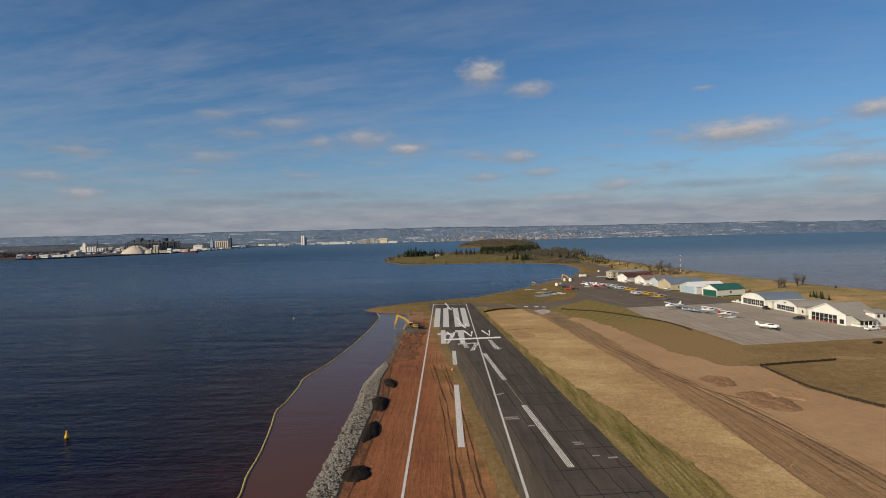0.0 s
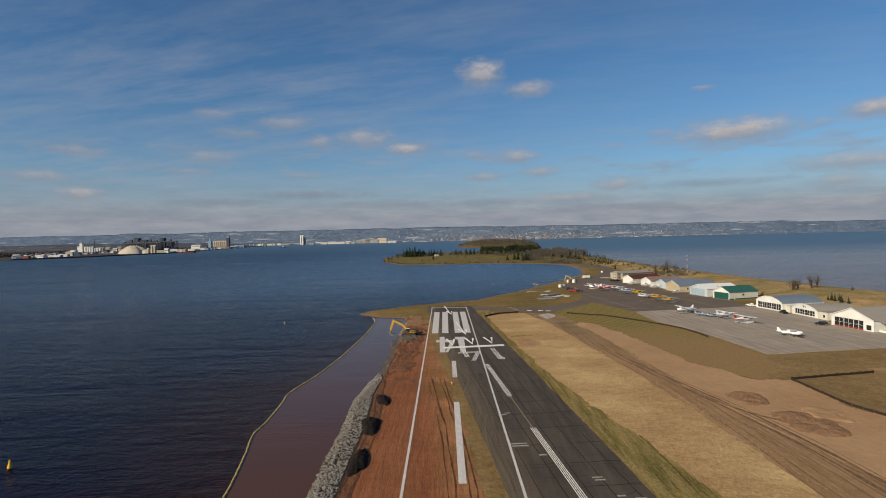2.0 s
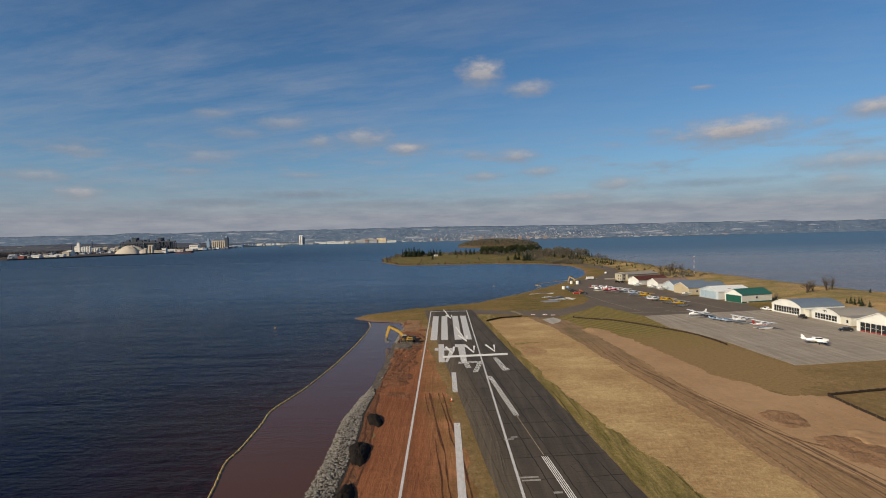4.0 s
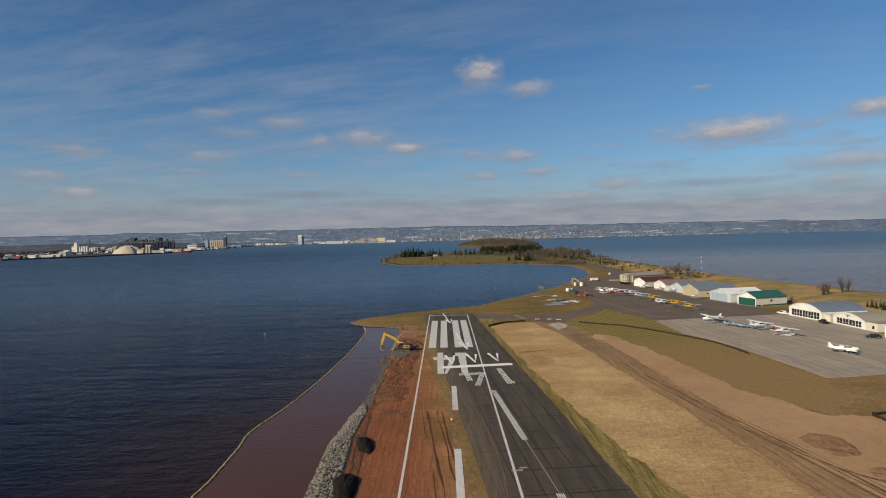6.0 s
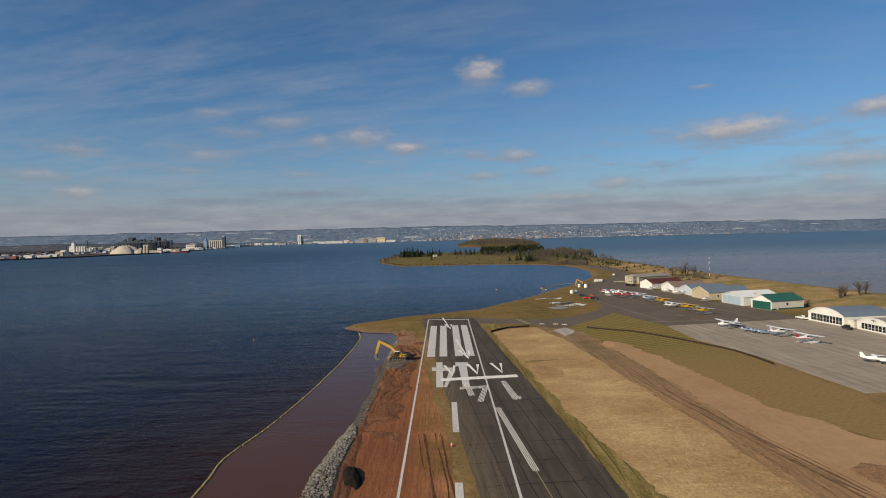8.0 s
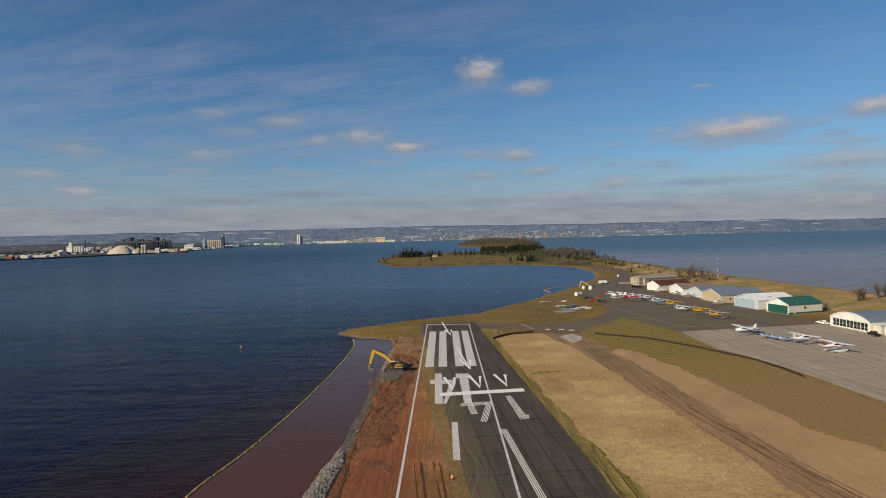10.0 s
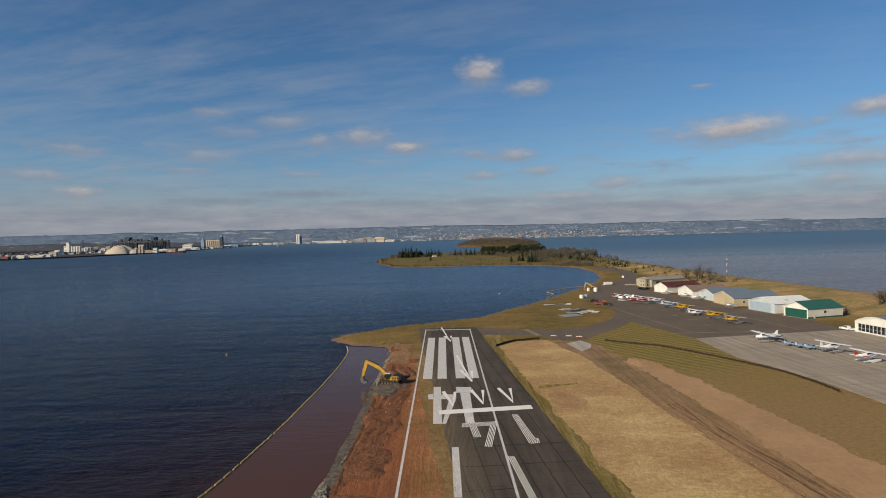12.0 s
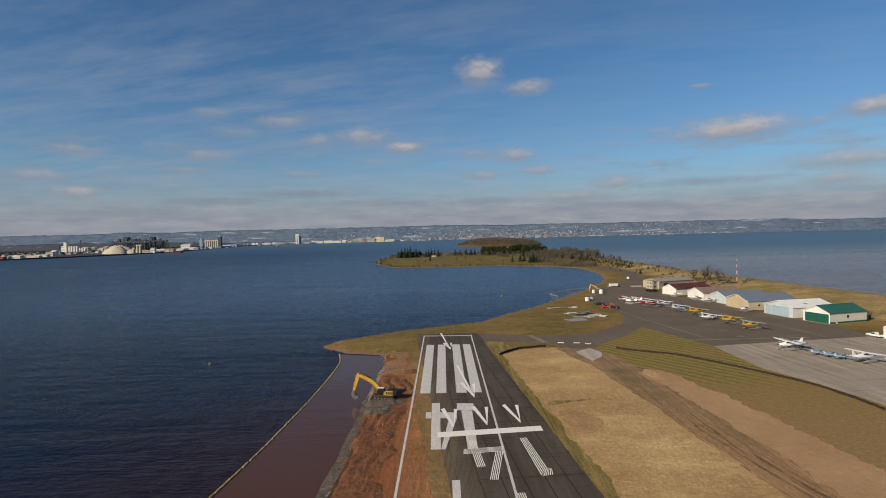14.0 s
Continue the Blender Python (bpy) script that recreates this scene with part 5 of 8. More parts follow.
M_R_RUST = ribbed("rusty_grey_roofing", (0.26, 0.185, 0.155), 0.6, 0, 0.6, vary=0.4)
M_TRIM = plain("white_trim", (0.64, 0.64, 0.62), 0.5)
M_REDP = plain("red_paint", (0.22, 0.028, 0.022), 0.5)
M_DARK = plain("dark_doorway", (0.03, 0.028, 0.026), 0.7)
M_LETTER = plain("dark_lettering", (0.06, 0.06, 0.06), 0.6)
M_CONC = plain("concrete_slab", (0.34, 0.31, 0.27), 0.85)


def window(parent, m, w, h, glass=M_GLASS, frame_mat=M_TRIM):
    """A framed window, its face towards local -x; m places its lower corner."""
    fr = part("window", box(bmesh.new(), -0.06, 0.02, -0.1, w + 0.1, -0.1, 0.0, m), frame_mat, parent)
    bm = bmesh.new()
    box(bm, -0.06, 0.02, -0.1, 0.0, 0.0, h + 0.1, m)
    box(bm, -0.06, 0.02, w, w + 0.1, 0.0, h + 0.1, m)
    box(bm, -0.06, 0.02, 0.0, w, h, h + 0.1, m)
    part("frame", bm, frame_mat, fr)
    part("pane", box(bmesh.new(), -0.03, 0.01, 0.0, w, 0.0, h, m), glass, fr)
    return fr


def leaf_doors(parent, y0, y1, h, count, mat, glazed, sill=None):
    """A row of hangar door leaves set in the front opening."""
    step = (y1 - y0) / count
    for i in range(count):
        a, b = y0 + i * step + 0.02, y0 + (i + 1) * step - 0.02
        x0 = 0.10 + 0.06 * (i % 2)
        if not glazed:
            d = part("door_leaf", new_box(x0, x0 + 0.08, a, b, 0.05, h, bevel=0.01), mat, parent)
            for z in (0.15, h * 0.5, h - 0.2):
                part("rail", new_box(x0 - 0.03, x0, a + 0.05, b - 0.05, z, z + 0.10), mat, d)
        else:
            d = part("door_leaf", new_box(x0, x0 + 0.08, a, a + 0.10, 0.05, h), mat, parent)
            bm = bmesh.new()
            box(bm, x0, x0 + 0.08, b - 0.10, b, 0.05, h)
            box(bm, x0, x0 + 0.08, a + 0.10, b - 0.10, h - 0.25, h)
            box(bm, x0, x0 + 0.08, a + 0.10, b - 0.10, h * 0.48, h * 0.48 + 0.07)
            part("frame", bm, mat, d)
            part("pane", new_box(x0 + 0.03, x0 + 0.05, a + 0.10, b - 0.10, 0.6, h * 0.48), M_GLASS, d)
            part("pane", new_box(x0 + 0.03, x0 + 0.05, a + 0.10, b - 0.10, h * 0.48 + 0.07, h - 0.25), M_GLASS, d)
            part("kick_panel", new_box(x0 + 0.0, x0 + 0.08, a + 0.10, b - 0.10, 0.05, 0.6), sill or mat, d)


def hangar(name, s, n, depth, eave, peak, wall, side, roof, door, opening, label, count=4, glazed=False, arch=False, sill=None, band=None, group="hangars"):
    """A hangar with its doors in the gable (or arched) front."""
    m, w = row_frame(s, n)
    h = thing(name, m, label, "hangar", group)
    y0, y1, dh = opening
    t = 0.2
    if arch:
        top = lambda y: eave + (peak - eave) * (1 - (2 * y / w - 1) ** 2) ** 0.9
        ks = [w * (0.5 - 0.5 * math.cos(math.pi * i / 24)) for i in range(25)]
    else:
        top = lambda y: eave + (peak - eave) * (1 - abs(2 * y / w - 1))
        ks = [0.0, w * 0.25, w / 2, w * 0.75, w]

    def wall_piece(a, b, z0, x0, x1):
        ys = sorted({a, b, *[k for k in ks if a < k < b]})
        return prism(bmesh.new(), [(a, z0)] + [(b, z0)] + [(y, top(y)) for y in reversed(ys)], x0, x1, "x")

    front = part("front_wall", wall_piece(0.0, y0, 0.0, 0, t), wall, h)
    part("front_wall", wall_piece(y1, w, 0.0, 0, t), wall, h)
    part("front_gable", wall_piece(y0, y1, dh, 0, t), wall, h)
    part("back_wall", wall_piece(0.0, w, 0.0, depth - t, depth), side, h)
    for a in (0.0, w - t):
        sw = part("side_wall", new_box(t, depth - t, a, a + t, 0, eave), side, h)
        if band:
            part("base_band", new_box(0.0, depth, a - 0.03 if a == 0 else a + t, a if a == 0 else a + t + 0.03, 0, 0.75), band, sw)
        for q in (0.0, depth - 0.16):
            part("corner_trim", new_box(q, q + 0.16, a - 0.04 if a == 0 else a + t, a if a == 0 else a + t + 0.04, 0.76, eave), M_TRIM, sw)
    part("floor_slab", new_box(-0.9, depth, -0.1, w + 0.1, -0.1, 0.05), M_CONC, h)
    # Added dark panel behind the doors stands in for the unlit inside.
    part("interior", new_box(0.9, 1.0, y0 - 0.3, y1 + 0.3, 0.05, dh + 0.2), M_DARK, h)
    leaf_doors(h, y0, y1, dh, count, door, glazed, sill)
    over = 0.35
    if arch:
        bm = bmesh.new()
        rings = [[(x, y, top(min(max(y, 0), w)) + dz) for y, dz in [(k, 0.02) for k in ks] + [(k, 0.16) for k in reversed(ks)]] for x in (-0.12, depth + 0.12)]
        loft(bm, rings)
        r = part("roof", bm, roof, h)
        bm = bmesh.new()
        loft(bm, [[(x, y, top(y) + dz) for y, dz in [(k, -0.32) for k in ks] + [(k, 0.2) for k in reversed(ks)]] for x in (-0.2, -0.13)])
        part("fascia", bm, M_TRIM, r)
    else:
        r = None
        for a, b in ((-over, w / 2), (w / 2, w + over)):
            za, zb = (eave - over * (peak - eave) / (w / 2), peak) if a < 0 else (peak, eave - over * (peak - eave) / (w / 2))
            bm = bmesh.new()
            loft(bm, [[(x, a, za + 0.02), (x, b, zb + 0.02), (x, b, zb + 0.2), (x, a, za + 0.2)] for x in (-over, depth + over)])
            r = part("roof", bm, roof, h)
            bm = bmesh.new()
            loft(bm, [[(x, a, za - 0.08), (x, b, zb - 0.08), (x, b, zb + 0.23), (x, a, za + 0.23)] for x in (-over - 0.06, -over - 0.003)])
            part("fascia", bm, M_TRIM, r)
        part("ridge_cap", new_box(-over, depth + over, w / 2 - 0.25, w / 2 + 0.25, peak + 0.13, peak + 0.24), roof, h)
    return h, m, w


side_face = Matrix(((0, 1, 0, 0), (1, 0, 0, 0), (0, 0, 1, 0), (0, 0, 0, 1)))


def side_window(h, x, z, w, hh, y=0.0):
    """A window in the side wall that faces local -y."""
    bm_m = Matrix.Translation((x, y, z)) @ side_face
    window(h, bm_m, w, hh)


h, m, w = hangar("hangar", (161.1, 313.1), (157.6, 325.6), 20.2, 4.5, 7.2, M_W_WHITE, M_W_CREAM, M_R_GREEN, M_W_GREEN, (0.5, 12.2, 4.0), "cream metal hangar with a green roof and green doors", 4, band=M_W_GREEN)
side_window(h, 9.2, 2.2, 1.3, 1.1)
part("side_door", new_box(3.2, 4.2, -0.06, 0.0, 0.05, 2.1), M_TRIM, h)
h, m, w = hangar("hangar", (156.7, 331.5), (153.6, 349.6), 22.0, 4.6, 7.0, M_W_PALE, M_W_WHITE, M_R_WHITE, M_W_BLUE, (2.6, 17.6, 4.4), "white metal hangar with pale blue doors", 3)
part("skylight", new_box(9, 10.2, 3.0, 7.0, 6.2, 6.3, Matrix.Translation((0, 0, -0.35))), M_R_RUST, h)
h, m, w = hangar("hangar", (150.8, 359.2), (149.4, 379.2), 26.0, 4.3, 7.2, M_W_BEIGE, M_W_BEIGE, M_R_BLUE, M_W_BEIGE, (1.0, 18.6, 3.9), "beige metal hangar with a blue-grey roof", 5)
side_window(h, 5, 1.8, 1.2, 1.0)
h, m, w = hangar("hangar", (151.6, 384.0), (150.6, 400.4), 24.0, 3.9, 6.3, M_W_PALE, M_W_WHITE, M_R_BLUE, M_W_PALE, (1.0, 15.0, 3.5), "white metal hangar with a pale grey roof", 4)
h, m, w = hangar("hangar", (147.6, 402.5), (146.2, 421.5), 24.0, 3.9, 6.6, M_W_WHITE, M_W_WHITE, M_R_RUST, M_W_WHITE, (1.2, 17.5, 3.5), "white hangar with a rusty brown roof", 4)
side_window(h, 4, 1.6, 2.0, 1.2)
h, m, w = hangar("hangar", (142.8, 430.5), (138.8, 443.0), 27.0, 4.0, 6.6, M_W_WHITE, M_W_CREAM, M_R_RED, M_W_WHITE, (0.9, 12.0, 3.4), "white hangar with a dark red roof", 3)
for x in (9, 15, 21):
    side_window(h, x, 1.6, 1.6, 1.1)
h, m, w = hangar("hangar", (161.8, 261.4), (159.4, 281.0), 22.0, 3.9, 6.7, M_W_WHITE, M_W_CREAM, M_R_BLUE, M_TRIM, (1.2, 18.4, 3.7), "white hangar with a bowed blue-grey roof and glazed doors", 10, glazed=True, arch=True)
part("lean_to", new_box(1.5, 20.0, -3.2, -0.05, 0.0, 3.2), M_W_CREAM, h)
part("lean_to_roof", box(bmesh.new(), 1.2, 20.3, -3.5, -0.05, 3.22, 3.36), M_TRIM, h)
h, m, w = hangar("hangar", (164.2, 238.4), (163.6, 256.6), 19.0, 3.0, 5.4, M_W_WHITE, M_W_CREAM, M_R_GREY, M_TRIM, (2.2, 16.2, 3.1), "small white hangar with a bowed front and glazed doors", 8, glazed=True, arch=True)
part("annex", new_box(0.3, 14, -5.6, -0.05, 0.0, 3.4), M_W_CREAM, h)
part("annex_roof", new_box(0.0, 14.3, -5.9, -0.05, 3.42, 3.56), M_R_GREY, h)
window(h, Matrix.Translation((0.3, -4.2, 0.9)), 1.2, 1.3)
# plain strokes in place of the worn mark above its doors
bm = bmesh.new()
box(bm, -0.26, -0.21, 8.2, 8.4, 3.9, 4.7)
box(bm, -0.26, -0.21, 8.2, 10.6, 4.45, 4.7)
box(bm, -0.26, -0.21, 9.3, 9.6, 3.9, 4.45)
part("sign_bar", bm, M_LETTER, h, "dark worn strokes of a sign")
h, m, w = hangar("hangar", (162.6, 202.6), (159.6, 222.4), 15.5, 4.4, 8.2, M_W_WHITE, M_W_WHITE, M_R_GREY, M_TRIM, (4.6, 18.6, 3.9), "large white gabled hangar with red-based glazed doors", 6, glazed=True, sill=M_REDP)
window(h, Matrix.Translation((0.0, 1.0, 0.5)), 2.2, 1.9)
# porch and two-storey wing on its near side
wing = part("wing", new_box(9.0, 15.4, -4.6, -0.02, 0, 5.4), M_W_WHITE, h)
for x, z in ((9.9, 3.6), (12.6, 3.6)):
    side_window(wing, x, z, 1.1, 1.3, -4.6)
part("wing_roof", prism(bmesh.new(), [(-5.0, 5.42), (0.6, 5.42), (0.6, 6.5), (0.2, 6.5), (-5.0, 5.6)], 8.6, 15.7, "x"), M_R_GREY, wing)
porch = part("porch_roof", prism(bmesh.new(), [(-6.4, 2.75), (0.0, 4.4), (0.0, 4.6), (-6.4, 2.95)], 2.0, 8.6, "x"), M_R_GREY, h)
for x in (2.3, 4.3, 6.3, 8.2):
    part("post", new_box(x, x + 0.2, -6.2, -6.0, 0, 2.75), M_TRIM, porch)
part("porch_glazing", new_box(2.4, 8.5, -4.4, -4.3, 0.8, 2.5), M_GLASS, porch)
part("porch_wall", new_box(2.4, 8.5, -4.4, -0.02, 0.0, 0.8), M_W_WHITE, porch)

# two-storey block at the far end of the row
m, w = row_frame((143.0, 473.0), (139.0, 483.5))
h = thing("workshop", m, "beige two-storey workshop with a flat grey roof", "building")
part("office", new_box(0, 4.4, 0, w * 0.6, 0, 5.6), M_W_TAUPE, h)
part("office_roof", new_box(-0.3, 4.5, -0.3, w * 0.6 + 0.3, 5.62, 5.85), M_R_GREY, h)
shed = part("shed", new_box(4.45, 36, -1.5, w + 4, 0, 5.0), M_W_TAUPE, h)
part("shed_roof", prism(bmesh.new(), [(-1.9, 5.02), (w + 4.4, 5.02), (w + 4.4, 5.2), (w / 2 + 1.2, 6.9), (-1.9, 5.2)], 4.5, 36.4, "x"), M_R_GREY, h)
part("vehicle_door", new_box(8.5, 13.0, -1.56, -1.5, 0.05, 3.9), M_DARK, shed)
part("side_door", new_box(16.0, 17.1, -1.56, -1.5, 0.05, 2.1), M_TRIM, shed)
for z in (1.0, 3.6):
    for y in (1.2, 4.0):
        window(h, Matrix.Translation((0, y, z)), 1.0, 1.0, frame_mat=M_W_TAUPE)
side_window(h, 1.4, 3.6, 1.3, 1.2)
side_window(h, 1.4, 0.9, 1.3, 1.6)


# ---- aircraft ----
def ring(x, w, h, z, n=10, sq=2.6):
    out = []
    for i in range(n):
        a = 6.2832 * i / n
        c, s_ = math.cos(a), math.sin(a)
        out.append((x, w / 2 * abs(c) ** (2 / sq) * (1 if c > 0 else -1), z + h / 2 * abs(s_) ** (2 / sq) * (1 if s_ > 0 else -1)))
    return out


def wing_bm(span, chord, z, thick=0.16, tip=0.75, dihedral=0.2, x=0.0):
    bm = bmesh.new()
    prof = [(0.5, 0.0), (0.35, 0.5), (0.0, 0.62), (-0.5, 0.05), (-0.5, -0.05), (0.0, -0.38), (0.35, -0.42)]
    rings = []
    for u in (-1, -0.55, 0, 0.55, 1):
        c = chord * (1 if abs(u) < 0.6 else tip)
        rings.append([(x + px * c, u * span / 2, z + pz * thick * (1 if abs(u) < 1 else 0.4) + abs(u) * dihedral) for px, pz in prof])
    return loft(bm, rings)


def aircraft(x, y, rz, body, wingm, stripe, label, floats=True, high=True, s=1.12, group="parked aircraft", twin=False, float_mat=None):
    a = thing("floatplane" if floats else "airplane", pose(x, y, 0.06, 0, 0, rz) @ Matrix.Diagonal((s, s, s, 1)), label, "aircraft", group)
    z0 = 1.75 if floats else 1.25
    rings = [ring(3.1, 0.5, 0.55, z0), ring(2.9, 0.95, 0.9, z0), ring(1.6, 1.1, 1.15, z0 + 0.03), ring(0.9, 1.15, 1.45, z0 + 0.2), ring(-0.6, 1.1, 1.4, z0 + 0.2), ring(-2.2, 0.7, 0.85, z0 + 0.2), ring(-4.6, 0.22, 0.4, z0 + 0.35)]
    part("fuselage", loft(bmesh.new(), rings), body, a, smooth=True)
    part("stripe", new_box(-3.4, 2.6, -0.56, 0.56, z0 - 0.1, z0 + 0.08), stripe, a)
    part("cabin_window", new_box(-0.9, 1.15, -0.585, 0.585, z0 + 0.38, z0 + 0.78, bevel=0.05), M_GLASS, a)
    zw = z0 + 0.92 if high else z0 - 0.35
    w = part("wing", wing_bm(10.8, 1.55, zw, x=0.35, dihedral=0.2 if high else 0.5), wingm, a)
    if high:
        for q in (-1, 1):
            bm = bmesh.new()
            tube(bm, (0.4, q * 0.5, z0 - 0.35), (0.35, q * 2.6, zw + 0.02), 0.05, seg=6)
            part("strut", bm, wingm, a)
    part("fin", prism(bmesh.new(), [(-3.4, z0 + 0.45), (-4.75, z0 + 0.4), (-5.05, z0 + 1.75), (-4.45, z0 + 1.8)], -0.05, 0.05), stripe, a)
    part("tailplane", wing_bm(3.5, 1.0, z0 + 0.45, 0.1, 0.7, 0.0, x=-4.4), wingm, a)
    if floats:
        for q in (-1, 1):
            yy = q * 1.25
            bm = bmesh.new()
            loft(bm, [[(px, yy - w_ / 2, zt), (px, yy + w_ / 2, zt), (px, yy + w_ / 2 * 0.8, zb + 0.12), (px, yy, zb), (px, yy - w_ / 2 * 0.8, zb + 0.12)] for px, w_, zt, zb in ((3.4, 0.15, 0.72, 0.55), (2.9, 0.6, 0.74, 0.2), (1.0, 0.75, 0.76, 0.02), (-0.4, 0.72, 0.74, 0.02), (-0.45, 0.72, 0.74, 0.2), (-3.3, 0.25, 0.66, 0.5))])
            f = part("float", bm, float_mat or M_ALU, a)
            for xa, xb in ((1.6, 1.2), (-1.0, -0.6)):
                bm = bmesh.new()
                tube(bm, (xa, yy, 0.7), (xb, q * 0.45, z0 - 0.35), 0.05, seg=6)
                part("float_strut", bm, M_ALU, f)
    else:
        for px, py in ((2.0, 0.0), (-0.1, -1.3), (-0.1, 1.3)):
            bm = bmesh.new()
            tube(bm, (px, py - 0.09, 0.22), (px, py + 0.09, 0.22), 0.22, seg=10)
            wl = part("wheel", bm, M_RUBBER, a)
            bm = bmesh.new()
            tube(bm, (px, py, 0.22), (px, py * 0.4, z0 - 0.3), 0.05, seg=6)
            part("leg", bm, M_ALU, wl)
    if twin:
        for q in (-1, 1):
            bm = bmesh.new()
            loft(bm, [ring(1.9, 0.3, 0.35, zw + 0.2), ring(1.6, 0.65, 0.65, zw + 0.2), ring(0.0, 0.7, 0.6, zw + 0.2), ring(-0.9, 0.2, 0.2, zw + 0.2)])
            part("engine", bmesh_shift(bm, (0, q * 1.9, 0)), body, a, smooth=True)
            part("propeller", new_box(1.92, 1.97, q * 1.9 - 0.9, q * 1.9 + 0.9, zw + 0.13, zw + 0.27), M_BLACK, a)
    else:
        bm = new_box(3.12, 3.17, -0.95, 0.95, z0 - 0.08, z0 + 0.08, Matrix.Translation((0, 0, 0)))
        tube(bm, (3.05, 0, z0), (3.4, 0, z0), 0.16, 0.03, 8)
        part("propeller", bm, M_BLACK, a)
    return a


def bmesh_shift(bm, d):
    bmesh.ops.translate(bm, vec=d, verts=bm.verts)
    return bm


M_ALU = plain("dull_aluminium", (0.55, 0.55, 0.54), 0.4, 0.6)
M_PW = plain("aircraft_white", (0.90, 0.89, 0.87), 0.3, vary=0.06)
M_PY = plain("aircraft_yellow", (0.72, 0.42, 0.02), 0.35, vary=0.06)
M_PB = plain("aircraft_blue", (0.26, 0.40, 0.58), 0.4, vary=0.15)
M_PR = plain("aircraft_red", (0.45, 0.04, 0.035), 0.35, vary=0.06)
M_PG = plain("aircraft_grey", (0.42, 0.43, 0.43), 0.45, vary=0.1)

aircraft(103.6, 395, 150, M_PW, M_PW, M_PW, "white floatplane parked on the dark ramp")
aircraft(107.6, 397, 22, M_PW, M_PW, M_PR, "white and red floatplane parked among others")
aircraft(106.8, 383, 22, M_PR, M_PW, M_PR, "red floatplane with white wings on the ramp")
aircraft(111.8, 388, 22, M_PW, M_PW, M_PR, "white and red floatplane parked among others")
aircraft(103.0, 401.5, 22, M_PW, M_PW, M_PR, "white and red floatplane parked among others", s=1.1)
aircraft(110.2, 379.5, 22, M_PR, M_PR, M_PW, "red and white floatplane on the ramp", s=1.1)
aircraft(116.2, 378.5, 22, M_PW, M_PW, M_PW, "white floatplane parked on the dark ramp")
aircraft(117.3, 360.5, 22, M_PB, M_PW, M_PW, "blue and white floatplane on the dark ramp")
aircraft(120.3, 347.5, 24, M_PY, M_PY, M_PY, "yellow high-winged floatplane on the dark ramp")
aircraft(119.2, 331.5, 22, M_PW, M_PW, M_PW, "white high-winged airplane on the dark ramp", floats=False)
aircraft(122.7, 319.5, 22, M_PY, M_PY, M_PY, "yellow high-winged floatplane on the dark ramp")
aircraft(124.0, 305.0, 22, M_PY, M_PG, M_PY, "yellow floatplane with grey wings on the ramp")
aircraft(114.6, 264.2, 190, M_PW, M_PW, M_PW, "white floatplane at the edge of the concrete apron")
aircraft(119.8, 268.5, 5, M_PG, M_PG, M_PG, "grey low-winged airplane behind a white floatplane", floats=False, high=False)
for x, y in ((119.6, 256.0), (121.4, 252.6), (122.6, 249.4)):
    aircraft(x, y, 20, M_PB, M_PB, M_PW, "small blue and white low-winged airplane on concrete", floats=False, high=False, s=0.72)
aircraft(125.8, 244.3, 22, M_PW, M_PW, M_PW, "white high-winged floatplane on the concrete apron")
aircraft(127.2, 230.0, 18, M_PW, M_PW, M_PR, "white floatplane with red trim on the concrete apron", float_mat=M_PW)
aircraft(129.0, 198.3, -14, M_PW, M_PW, M_PW, "white low-winged twin-engined airplane on the apron", floats=False, high=False, twin=True, s=1.08)
aircraft(145.2, 407.0, 180, M_PW, M_PW, M_PW, "white floatplane in front of a white hangar", s=0.9)
aircraft(147.0, 394.0, 175, M_PW, M_PW, M_PG, "white floatplane in front of a white hangar", s=0.9)
aircraft(140.2, 425.0, 170, M_PW, M_PW, M_PG, "white floatplane in front of a white hangar", s=0.85)
aircraft(147.6, 355.5, 190, M_PW, M_PG, M_PG, "white airplane outside the beige hangar", s=0.85)


